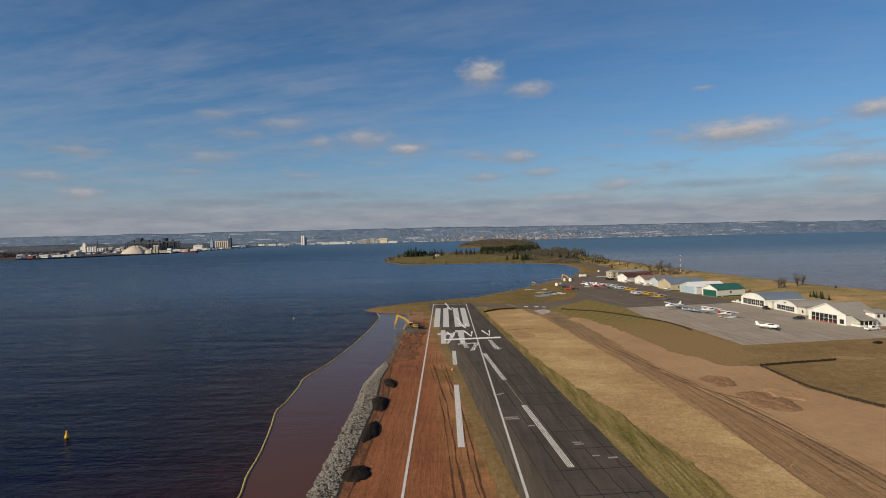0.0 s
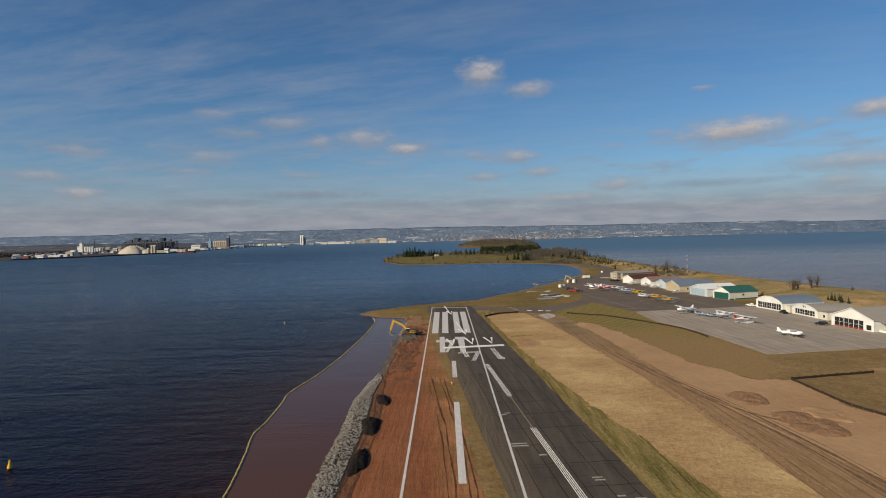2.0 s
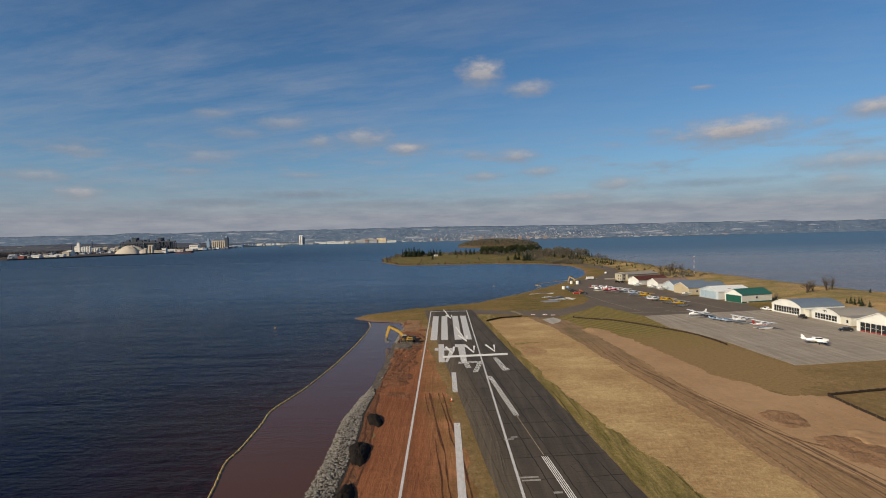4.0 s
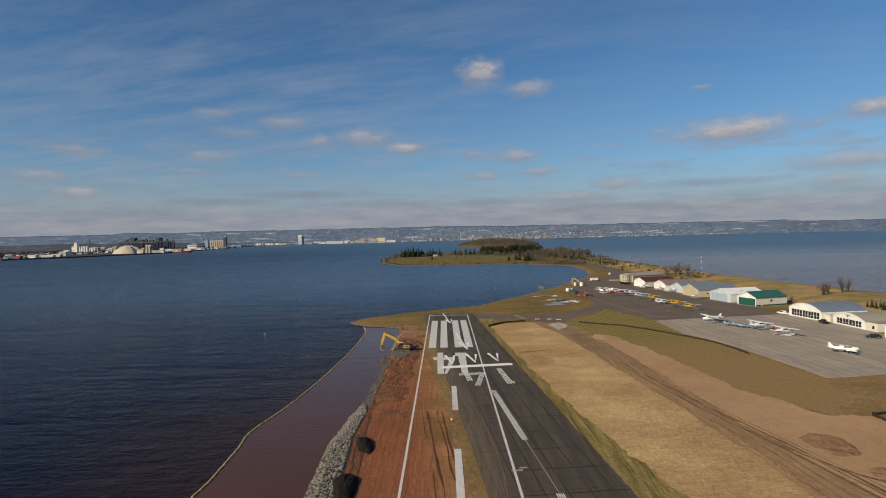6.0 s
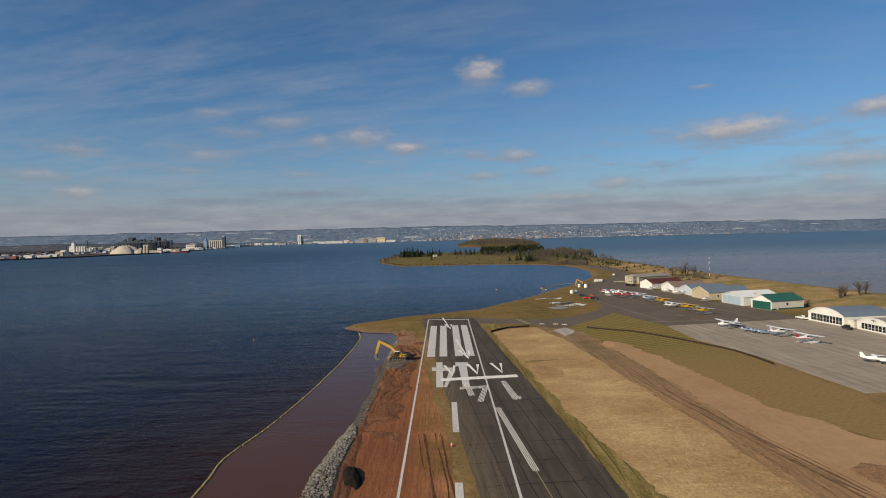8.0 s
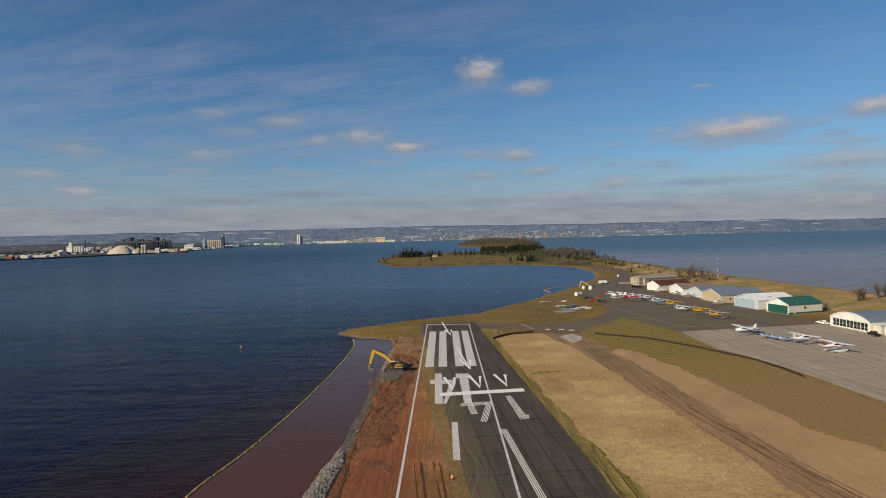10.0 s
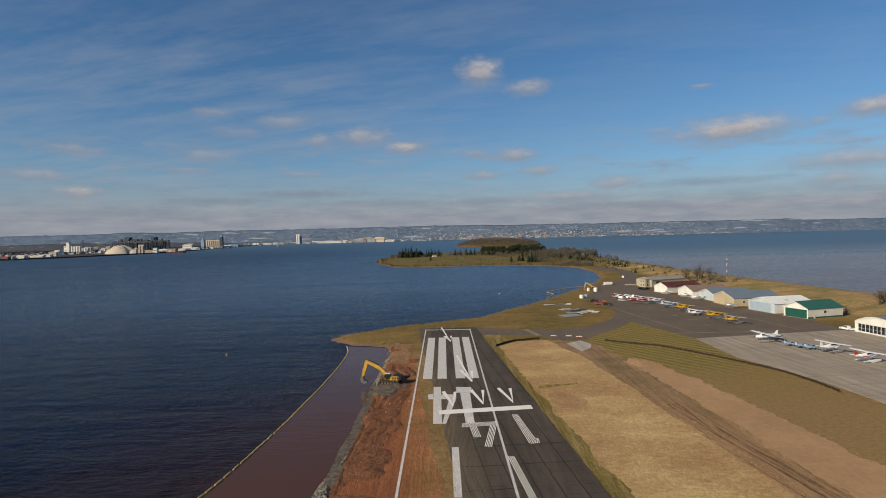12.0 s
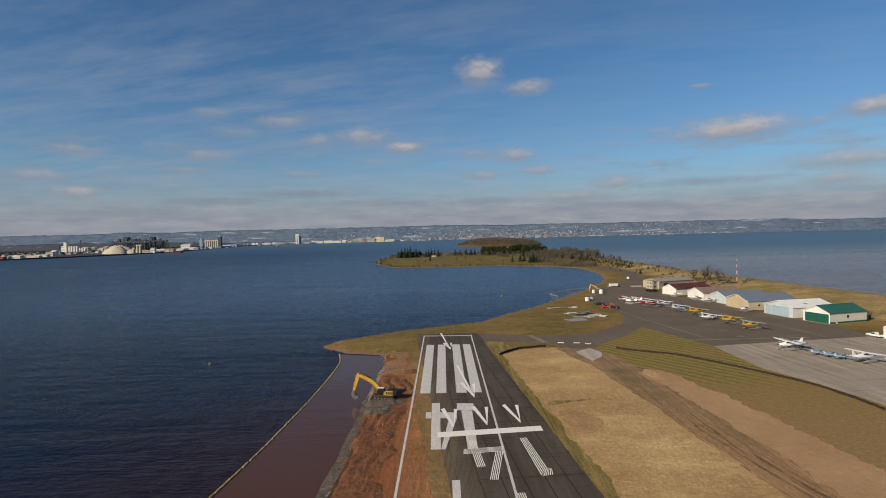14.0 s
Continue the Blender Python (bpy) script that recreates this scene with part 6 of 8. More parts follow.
# ---- vehicles ----
def vehicle(x, y, rz, mat, label, pickup=True, s=1.0, category="car"):
    v = thing("pickup_truck" if pickup else "car", pose(x, y, 0.06, 0, 0, rz) @ Matrix.Diagonal((s, s, s, 1)), label, category, "parked vehicles")
    L = 2.75 if pickup else 2.3
    out = [(-L, 0.45), (L, 0.45), (L, 0.85), (L - 0.15, 1.05), (0.95, 1.12), (0.4, 1.15), (-L, 1.12)]
    body = part("body", prism(bmesh.new(), out, -0.95, 0.95), mat, v)
    cab_o = [(1.15, 1.1), (0.55, 1.78), (-0.85, 1.82), (-1.1, 1.1)] if pickup else [(1.0, 1.1), (0.45, 1.6), (-1.5, 1.65), (-2.2, 1.1)]
    part("cabin", prism(bmesh.new(), cab_o, -0.82, 0.82), mat, v)
    win = [(0.95, 1.16), (0.48, 1.7), (-0.8, 1.74), (-0.98, 1.16)] if pickup else [(0.85, 1.16), (0.4, 1.54), (-1.4, 1.57), (-1.95, 1.16)]
    part("window", prism(bmesh.new(), win, -0.835, 0.835), M_GLASS, v)
    part("windscreen", prism(bmesh.new(), [(cab_o[0][0] + 0.02, 1.16), (cab_o[1][0] + 0.03, 1.7 - (0 if pickup else 0.16)), (cab_o[1][0] - 0.02, 1.7 - (0 if pickup else 0.16)), (cab_o[0][0] - 0.06, 1.16)], -0.72, 0.72), M_GLASS, v)
    if pickup:
        part("cargo_bed", new_box(-2.6, -1.2, -0.8, 0.8, 1.0, 1.13), M_BLACK, v)
    for px in (-L + 0.85, L - 0.85):
        for q in (-1, 1):
            bm = bmesh.new()
            tube(bm, (px, q * 0.72, 0.38), (px, q * 0.98, 0.38), 0.38, seg=14)
            wl = part("wheel", bm, M_RUBBER, v)
            bm = bmesh.new()
            tube(bm, (px, q * 0.97, 0.38), (px, q * 1.0, 0.38), 0.2, seg=10)
            part("rim", bm, M_ALU, wl)
    for q in (-0.7, 0.7):
        part("headlight", new_box(L - 0.03, L + 0.02, q - 0.15, q + 0.15, 0.72, 0.9), M_ALU, v)
    part("bumper", new_box(L - 0.05, L + 0.1, -0.9, 0.9, 0.45, 0.62), M_BLACK, v)
    return v


M_CARW = plain("car_white", (0.78, 0.78, 0.76), 0.3, vary=0.04)
M_CARK = plain("car_black", (0.02, 0.021, 0.024), 0.25, vary=0.04)
M_CARR = plain("car_red", (0.40, 0.03, 0.02), 0.3, vary=0.04)
vehicle(165.0, 191.4, 10, M_CARW, "white pickup truck beside the large hangar", category="pickup truck")
vehicle(154.8, 221.6, 160, M_CARK, "dark car parked before the hangar doors", pickup=False)
vehicle(159.2, 256.2, 80, M_CARK, "dark pickup truck between two hangars", category="pickup truck")
vehicle(158.0, 283.6, 100, M_CARW, "white pickup truck beside the bowed hangar", category="pickup truck")
vehicle(137.2, 454.5, 20, M_CARK, "dark pickup truck near the workshop", category="pickup truck")
vehicle(135.0, 457.5, 20, M_CARK, "dark car near the workshop", pickup=False)
vehicle(84.8, 394.3, 150, M_CARK, "dark pickup truck beside the grass", category="pickup truck")
vehicle(84.6, 380.0, 150, M_CARR, "red pickup truck beside the grass", category="pickup truck")
vehicle(88.2, 378.0, 150, M_CARK, "dark pickup truck beside the grass", category="pickup truck")
vehicle(153.0, 560.0, 75, M_CARW, "white pickup truck on the road out", category="pickup truck")


# ---- stores of pipe and tarpaulin, tanks, trailer ----
def pipe_stack(x, y, rz, n, length, mat, label):
    p = thing("pipe_stack", pose(x, y, 0.02, 0, 0, rz), label, "pipe stack", "stacked materials")
    for i in range(n):
        bm = bmesh.new()
        tube(bm, (-length / 2 + rr.uniform(-0.5, 0.5), i * 0.5, 0.22), (length / 2 + rr.uniform(-0.5, 0.5), i * 0.5, 0.22), 0.2, seg=8)
        part("pipe", bm, mat, p)
    return p


M_PIPE = plain("grey_pipe", (0.24, 0.25, 0.27), 0.5, vary=0.2)
M_TARP = plain("pale_tarpaulin", (0.62, 0.62, 0.60), 0.6, vary=0.2)
pipe_stack(60.5, 336, 15, 14, 9.0, M_PIPE, "rows of grey pipes stacked on the grass")
pipe_stack(64.0, 347, 10, 7, 7.0, M_PIPE, "rows of grey pipes stacked on the grass")


def panel_stack(x, y, rz, n, mat, label, seed):
    """Loose heap of flat sheets, tipped and slid over one another."""
    r = random.Random(seed)
    e = thing("panel_stack", pose(x, y, 0.02, 0, 0, rz), label, "panel stack", "stacked materials")
    for i in range(n):
        w_, l_ = r.uniform(0.8, 1.6), r.uniform(2.5, 5.0)
        m_ = pose(r.uniform(-1.6, 1.6), r.uniform(-1.2, 1.2), 0.12 + 0.14 * i, r.uniform(-3, 3), r.uniform(-3, 3), r.uniform(-25, 25))
        part("panel", new_box(-l_ / 2, l_ / 2, -w_ / 2, w_ / 2, -0.06, 0.06, m_, 0.02), mat, e)
    return e


for i, (x, y, rz, n) in enumerate(((65.0, 356, 10, 6), (61.0, 361, 0, 5), (71.5, 352, -15, 6), (69.5, 360, 35, 7), (74.5, 349, -25, 5), (56.5, 383, 0, 4), (62.5, 384, 5, 4), (67.5, 383, -4, 4), (67.0, 347, 12, 5))):
    panel_stack(x, y, rz, n, M_TARP if i % 3 else M_PIPE, "loose pale sheets stacked on the grass", i + 3)


def tank(x, y, r, hh, mat, label):
    t = thing("tank", pose(x, y, 0.05), label, "tank", "tanks")
    bm = bmesh.new()
    loft(bm, [[(math.cos(a) * q, math.sin(a) * q, z) for a in np.linspace(0, 6.2832, 19)[:-1]] for q, z in ((r, 0.0), (r, hh * 0.9), (r * 0.85, hh), (r * 0.25, hh * 1.08))])
    part("shell", bm, mat, t, smooth=False)
    bm = bmesh.new()
    tube(bm, (0, 0, hh), (0, 0, hh * 1.18), 0.3, seg=10)
    part("lid", bm, M_BLACK, t)


tank(101.2, 452.0, 1.4, 2.6, M_WHITE, "white plastic tank beside the shore")
tank(97.0, 455.5, 1.0, 2.2, M_WHITE, "white plastic tank beside the shore")
tank(82.5, 413.5, 1.3, 2.1, M_WHITE, "white tank beside the shore")
tank(86.0, 416.0, 1.1, 2.0, M_PB, "pale blue tank beside the shore")
excavator(pose(102.5, 461, 0.05, 0, 0, 160), 0.8, "orange-yellow digger standing on the far shore")
tr = thing("box_trailer", pose(121.5, 494, 0.06, 0, 0, 5) @ Matrix.Diagonal((0.75, 0.8, 0.8, 1)), "white box trailer at the end of the ramp", "trailer")
part("box", new_box(-4.2, 4.2, -1.2, 1.2, 0.8, 3.2, bevel=0.06), M_WHITE, tr)
for px in (-1.2, 0.0):
    for q in (-1, 1):
        bm = bmesh.new()
        tube(bm, (px, q * 0.9, 0.42), (px, q * 1.15, 0.42), 0.42, seg=12)
        part("wheel", bm, M_RUBBER, tr)
part("drawbar", new_box(4.2, 5.6, -0.1, 0.1, 0.6, 0.75), M_BLACK, tr)


def barrier(x, y, rz, n):
    b = thing("jersey_barrier", pose(x, y, 0.06, 0, 0, rz), "row of grey concrete barrier blocks across the ramp end", "barrier")
    for i in range(n):
        part("block", prism(bmesh.new(), [(-0.3, 0), (0.3, 0), (0.16, 0.4), (0.1, 0.85), (-0.1, 0.85), (-0.16, 0.4)], i * 2.1, i * 2.1 + 2.0), M_CONC, b)


barrier(128, 497, 95, 5)
barrier(142, 492, 90, 4)


# ---- radio mast ----
def mast(x, y, h):
    t = thing("radio_mast", pose(x, y, float(land_height(np.array([x * 1.0]), np.array([y * 1.0]))[0])), "slim lattice mast in red and white bands", "mast")
    part("base", new_box(-0.8, 0.8, -0.8, 0.8, -0.4, 0.3), M_CONC, t)
    n = 7
    legs = [(0.24 * math.cos(a), 0.24 * math.sin(a)) for a in (0.5, 2.6, 4.7)]
    for i in range(n):
        z0, z1 = 0.3 + (h - 0.3) * i / n, 0.3 + (h - 0.3) * (i + 1) / n
        bm = bmesh.new()
        for lx, ly in legs:
            tube(bm, (lx, ly, z0), (lx, ly, z1), 0.055, seg=5)
        k = 4
        for j in range(k):
            for q in range(3):
                a, b = legs[q], legs[(q + 1) % 3]
                tube(bm, (*a, z0 + (z1 - z0) * j / k), (*b, z0 + (z1 - z0) * (j + 1) / k), 0.03, seg=4)
        part("section", bm, M_REDP if i % 2 == 0 else M_WHITE, t)
    part("beacon", new_box(-0.3, 0.3, -0.3, 0.3, h, h + 0.6, bevel=0.08), M_WHITE, t)


mast(206.5, 481.0, 17.2)


# ---- windsock on the grass ----
ws = thing("windsock", pose(84.5, 371.5, 0.0), "orange windsock drooping from a short post", "windsock")
bm = bmesh.new()
tube(bm, (0, 0, 0), (0, 0, 3.6), 0.06, seg=6)
part("post", bm, M_STEEL, ws)
bm = bmesh.new()
loft(bm, [[(px, math.cos(a) * r, 3.4 + dz + math.sin(a) * r) for a in np.linspace(0, 6.2832, 9)[:-1]] for px, r, dz in ((0.0, 0.45, 0.0), (1.2, 0.36, -0.35), (2.4, 0.22, -1.1))])
part("sock", bm, M_ORANGE, ws)

# ---- trees and shrubs ----
def leaf_build(a, b):
    def build(n, p):
        k = n.add("ShaderNodeNewGeometry").outputs["Random Per Island"]
        r = n.add("ShaderNodeObjectInfo").outputs["Random"]
        mixv = n.math("FRACT", n.math("ADD", k, r))
        return {"color": n.mix(mixv, a, b), "rough": 0.9, "spec": 0.15}
    return build


M_SPRUCE = material("spruce_needles", leaf_build((0.018, 0.028, 0.014), (0.035, 0.045, 0.022)))
M_PINE = material("pine_needles", leaf_build((0.022, 0.032, 0.014), (0.045, 0.052, 0.022)))
M_TWIG = material("bare_twigs", leaf_build((0.080, 0.074, 0.061), (0.160, 0.138, 0.106)))
M_SHRUB = material("dry_shrub", leaf_build((0.105, 0.080, 0.038), (0.19, 0.14, 0.068)))
M_BARK = plain("bark", (0.085, 0.065, 0.05), 0.9)


def ground_z(x, y):
    return float(land_height(np.array([float(x)]), np.array([float(y)]))[0])


def conifer_meshes(seed, h=10.0, width=0.22, tiers=13):
    """Trunk and a crown of drooping, uneven needle sprays."""
    r = random.Random(seed)
    bt = bmesh.new()
    tube(bt, (0, 0, -0.6), (0, 0, h * 0.97), 0.018 * h, 0.004 * h, 6)
    bc = bmesh.new()
    for i in range(tiers):
        u = i / (tiers - 1)
        z = h * (0.10 + 0.88 * u)
        reach = h * width * (1 - u) ** 0.85 + 0.03 * h
        n = max(4, int(11 - 5 * u))
        for j in range(n):
            a = 6.2832 * (j + r.random() * 0.8) / n
            q = reach * r.uniform(0.62, 1.15)
            d = Vector((math.cos(a), math.sin(a), 0))
            side = Vector((-d.y, d.x, 0)) * q * r.uniform(0.28, 0.42)
            root = Vector((0, 0, z + 0.05 * h * r.random()))
            mid = root + d * q * 0.55 + Vector((0, 0, -0.02 * h))
            tipv = root + d * q + Vector((0, 0, -0.055 * h * (1.3 - u)))
            up_ = Vector((0, 0, 0.030 * h))
            p = [bc.verts.new(v) for v in (root, mid + side, tipv, mid - side, mid + up_)]
            for a_, b_ in ((0, 1), (1, 2), (2, 3), (3, 0)):
                bc.faces.new((p[a_], p[b_], p[4]))
    bmesh.ops.create_cone(bc, cap_ends=False, segments=6, radius1=0.035 * h, radius2=0.0, depth=0.12 * h, matrix=Matrix.Translation((0, 0, h * 0.97)))
    return bt, bc


def bare_meshes(seed, h=9.0, spread=0.45, limbs=9):
    """A leafless tree: trunk with limbs, and a haze of fine twigs."""
    r = random.Random(seed)
    bt, bc = bmesh.new(), bmesh.new()
    tops = []
    for k in range(3):
        lean = Vector((r.uniform(-0.22, 0.22), r.uniform(-0.22, 0.22), 1)).normalized()
        base = Vector((r.uniform(-0.25, 0.25) * k, r.uniform(-0.25, 0.25) * k, -0.4))
        top = base + lean * h * r.uniform(0.6, 0.85)
        tube(bt, base, top, 0.022 * h, 0.006 * h, 6)
        tops.append((base, top))
    ends = []
    for i in range(limbs * 3):
        base, top = tops[i % 3]
        u = r.uniform(0.25, 1.0)
        p = base.lerp(top, u)
        a = r.uniform(0, 6.2832)
        q = p + Vector((math.cos(a) * spread * h * r.uniform(0.25, 0.6), math.sin(a) * spread * h * r.uniform(0.25, 0.6), h * r.uniform(0.10, 0.34)))
        tube(bt, p, q, 0.009 * h, 0.003 * h, 4, False)
        ends.append((p, q))
    for p, q in ends:
        for _ in range(12):
            s_ = p.lerp(q, r.uniform(0.3, 1.0))
            e = s_ + Vector((r.gauss(0, 0.09), r.gauss(0, 0.09), abs(r.gauss(0.06, 0.07)))) * h
            w = Vector((r.gauss(0, 1), r.gauss(0, 1), 0)).normalized() * 0.004 * h
            v = [bc.verts.new(x) for x in (s_ - w, s_ + w, e)]
            bc.faces.new(v)
    return bt, bc


def make_tree(name, meshes, bark, leaf, label, crown="crown"):
    t = thing(name, pose(0, 0, -500), label, "tree")
    bt, bc = meshes
    part("trunk", bt, bark, t)
    part(crown, bc, leaf, t)
    return t


tr_r = random.Random(77)
spruces = [make_tree("spruce_tree", conifer_meshes(s, 10.0, w_, 14), M_BARK, M_SPRUCE, "tall dark spruce on the grassy point") for s, w_ in ((1, 0.26), (2, 0.32), (3, 0.24), (4, 0.36))]
bares = [make_tree("bare_tree", bare_meshes(s, 9.0, sp), M_BARK, M_TWIG, "leafless grey-brown tree in dry grass", "crown") for s, sp in ((11, 0.5), (12, 0.62), (13, 0.42))]


def plant(kind, x, y, h, ref, group, label=""):
    src = tr_r.choice(kind)
    k = h / ref
    t = copy_thing(src, pose(x, y, ground_z(x, y) - 0.1, 0, 0, tr_r.uniform(0, 360)))
    t.scale = (k * tr_r.uniform(0.9, 1.1), k * tr_r.uniform(0.9, 1.1), k)
    tagged(t, label, group=group)
    return t


# the spruce clump on the point, and single trees in the meadow
for x, y, h in ((-92, 1085, 15), (-86, 1092, 18), (-80, 1086, 19), (-76, 1096, 17), (-70, 1088, 20), (-64, 1094, 15), (-60, 1085, 17), (-55, 1092, 14), (-38, 1090, 14), (-33, 1096, 15), (-20, 1088, 13),
                (-42, 1080, 13), (-27, 1095, 12), (10, 1100, 12), (30, 1100, 13), (38, 1090, 12), (46, 1104, 13), (60, 1100, 15), (72, 1095, 14), (83, 1102, 16), (20, 1108, 11), (92, 1090, 15), (-30, 935, 9), (88, 868, 9), (100, 875, 12), (106, 880, 10), (124, 878, 8)):
    plant(spruces, x, y, h, 10.0, "trees on the point")
for i in range(60):
    plant(spruces, tr_r.uniform(120, 225), tr_r.uniform(880, 1080), tr_r.uniform(6, 11), 10.0, "trees on the point")
for i in range(30):
    x = tr_r.uniform(-125, 235)
    plant(bares, x, tr_r.uniform(1020, 1120) if x < 110 else tr_r.uniform(850, 1050), tr_r.uniform(7, 11), 9.0, "trees on the point")
for i in range(14):
    plant(bares, tr_r.uniform(-118, -96), tr_r.uniform(930, 1060), tr_r.uniform(5, 9), 9.0, "trees on the point")
for i in range(9):
    plant(bares, tr_r.uniform(-70, 80), tr_r.uniform(850, 960), tr_r.uniform(4, 7), 9.0, "trees on the point")
for x, y in ((-28, 1075), (-58, 1110)):
    m_ = pose(x, y, ground_z(x, y) - 0.2, 0, 0, 12)
    ct = thing("cottage", m_, "small white cottage with a grey roof among trees", "cottage", "cottages")
    ct.scale = (0.7, 0.7, 0.7)
    part("wall", new_box(-5, 5, -3.5, 3.5, 0, 3.2), M_WHITE, ct)
    part("roof", prism(bmesh.new(), [(-4.0, 3.1), (4.0, 3.1), (0, 5.6)], -5.4, 5.4, "x"), M_R_GREY, ct)
    part("door", new_box(-0.5, 0.5, -3.56, -3.5, 0.05, 2.1), M_DARK, ct)
    for wx in (-3.2, 2.2):
        part("window", new_box(wx, wx + 1.2, -3.55, -3.5, 1.1, 2.2), M_GLASS, ct)
# small pines on the dunes along the road
for i in range(46):
    y = tr_r.uniform(600, 860)
    plant(spruces, tr_r.uniform(172, 226), y, tr_r.uniform(1.8, 4.0), 10.0, "dune pines", "small dark pine on the dune grass")
for cx, cy, n_, hi in ((205, 742, 9, 5.5), (203, 708, 7, 5.0), (188, 872, 10, 6.0), (196, 846, 10, 5.0), (199, 800, 8, 4.2), (201, 771, 7, 4.0), (110, 862, 4, 13.0), (125, 884, 4, 13.0)):
    for _ in range(n_):
        x, y = tr_r.gauss(cx, 5), tr_r.gauss(cy, 9)
        plant(spruces, x, y, hi * tr_r.uniform(0.55, 1.05), 10.0, "dune pines", "small dark pine on the dune grass")
for x, y, h in ((204, 289, 4.2), (203, 285, 3.8), (203, 280, 4.4), (204, 276, 3.6), (206, 286, 3.8), (204, 292, 3.0), (246, 333, 2.6)):
    plant(spruces, x, y, h, 10.0, "dune pines", "small dark pine on the dune grass")
for x, y, h in ((214, 341, 9.5), (218, 346, 8), (222, 348, 9), (234, 353, 12), (238, 355, 10.5), (201, 520, 14), (207, 528, 15), (196, 530, 12), (212, 522, 12), (184, 620, 8), (186, 324, 4.5), (190, 330, 4.0)):
    wide = plant(bares, x, y, h * 0.9, 9.0, "bare dune trees")
    wide.scale = (wide.scale.x * 1.4, wide.scale.y * 1.4, wide.scale.z)
for o in spruces + bares:
    for c in (*o.children_recursive, o):
        bpy.data.objects.remove(c)


def tri_cloud(name, n, where, size, mat, label, category, seed):
    """Many small ragged leaf clumps as one mesh; where gives a centre and how far a clump may stand from it."""
    r = np.random.RandomState(seed)
    c = where(r, n)
    a = r.normal(size=(n, 3, 3)) * size * r.uniform(0.5, 1.4, (n, 1, 1))
    v = (c[:, None, :] + a).reshape(-1, 3)
    me = bpy.data.meshes.new(name)
    me.from_pydata(v.tolist(), [], np.arange(n * 3).reshape(-1, 3).tolist())
    me.materials.append(mat)
    return tagged(new(name, me), label, category, kind="stuff")


def crowns(blobs):
    """Places within a set of crowns, each an ellipsoid with a ragged skin."""
    b = np.array(blobs)

    def where(r, n):
        k = r.choice(len(b), n, p=b[:, 3] ** 2 / (b[:, 3] ** 2).sum())
        d = r.normal(size=(n, 3))
        d /= np.linalg.norm(d, axis=1)[:, None]
        d[:, 2] = np.abs(d[:, 2]) * 1.5 - 0.5
        q = r.uniform(0.72, 1.06, (n, 1)) * b[k, 3:4]
        return b[k, :3] + d * q * np.array([1, 1, 1.0])
    return where


tr_n = random.Random(5)
blobs = []
for i in range(70):
    x, y = tr_n.uniform(66, 186), tr_n.uniform(1120, 1230)
    blobs.append((x, y, ground_z(x, y) + tr_n.uniform(4.5, 8.0) + (3.5 if x > 120 else 0), tr_n.uniform(4.5, 7)))
    blobs.append((x + tr_n.uniform(-3, 3), y - 6, ground_z(x, y) + 2.2, tr_n.uniform(2.5, 4)))
tri_cloud("pine_wood", 40000, crowns(blobs), 0.7, M_PINE, "dense dark pine wood on the point", "wood", 3)
blobs = []
for i in range(130):
    x, y = tr_n.uniform(70, 235), tr_n.uniform(845, 1130)
    if inside_distance(np.array([x]), np.array([y]), SHORE)[0] < 9 or (x < 120 and y < 1000):
        continue
    blobs.append((x, y, ground_z(x, y) + tr_n.uniform(1.5, 4.5), tr_n.uniform(2.5, 5)))
for i in range(60):
    x, y = tr_n.uniform(-120, 90), tr_n.uniform(1095, 1140)
    blobs.append((x, y, ground_z(x, y) + tr_n.uniform(1.5, 4), tr_n.uniform(2.5, 4.5)))
for i in range(46):
    x, y = tr_n.uniform(150, 222), tr_n.uniform(900, 1090)
    blobs.append((x, y, ground_z(x, y) + tr_n.uniform(4, 8), tr_n.uniform(4, 6.5)))
for i in range(46):
    x, y = tr_n.gauss(204, 8), tr_n.gauss(508, 16)
    blobs.append((x, y, ground_z(x, y) + tr_n.uniform(0.2, 1.0), tr_n.uniform(0.9, 2.0)))
for i in range(60):
    x, y = tr_n.uniform(128, 175), tr_n.uniform(742, 800)
    if inside_distance(np.array([x]), np.array([y]), SHORE)[0] > 3:
        blobs.append((x, y, ground_z(x, y) + tr_n.uniform(0.5, 2.5), tr_n.uniform(1.5, 3.6)))
tri_cloud("bare_thicket", 80000, crowns(blobs), 0.36, M_TWIG, "thicket of bare brown brushwood", "thicket", 4)
blobs = []
for p in ragged_line([(146, 752), (124, 787), (63, 826), (3, 825), (-73, 830), (-84, 860), (-114, 948)], 5.0, 1.0, 4.0, closed=False):
    blobs.append((p.x + tr_n.uniform(-1, 4), p.y + tr_n.uniform(2, 9), 0.0, tr_n.uniform(0.8, 2.0)))
for i in range(90):
    x, y = tr_n.uniform(180, 240), tr_n.uniform(500, 860)
    blobs.append((x, y, ground_z(x, y), tr_n.uniform(0.5, 1.8)))
blobs_pine = [(b_x, b_y, ground_z(b_x, b_y) + tr_n.uniform(3, 6), tr_n.uniform(3, 5)) for b_x, b_y in ((tr_n.uniform(-90, -54), tr_n.uniform(1098, 1112)) for _ in range(16))]
tri_cloud("pine_thicket", 4500, crowns(blobs_pine), 0.7, M_SPRUCE, "low dark pines at the foot of the spruces", "thicket", 23)
tri_cloud("shore_scrub", 14000, crowns(blobs), 0.35, M_SHRUB, "low dry scrub along the shore", "scrub", 6)


# tufts of dead grass over the open ground
def tufts(r, n):
    x = r.uniform(-48, 262, n)
    y = r.uniform(40, 560, n)
    return np.stack([x, y, land_height(x, y) + 0.1], 1)


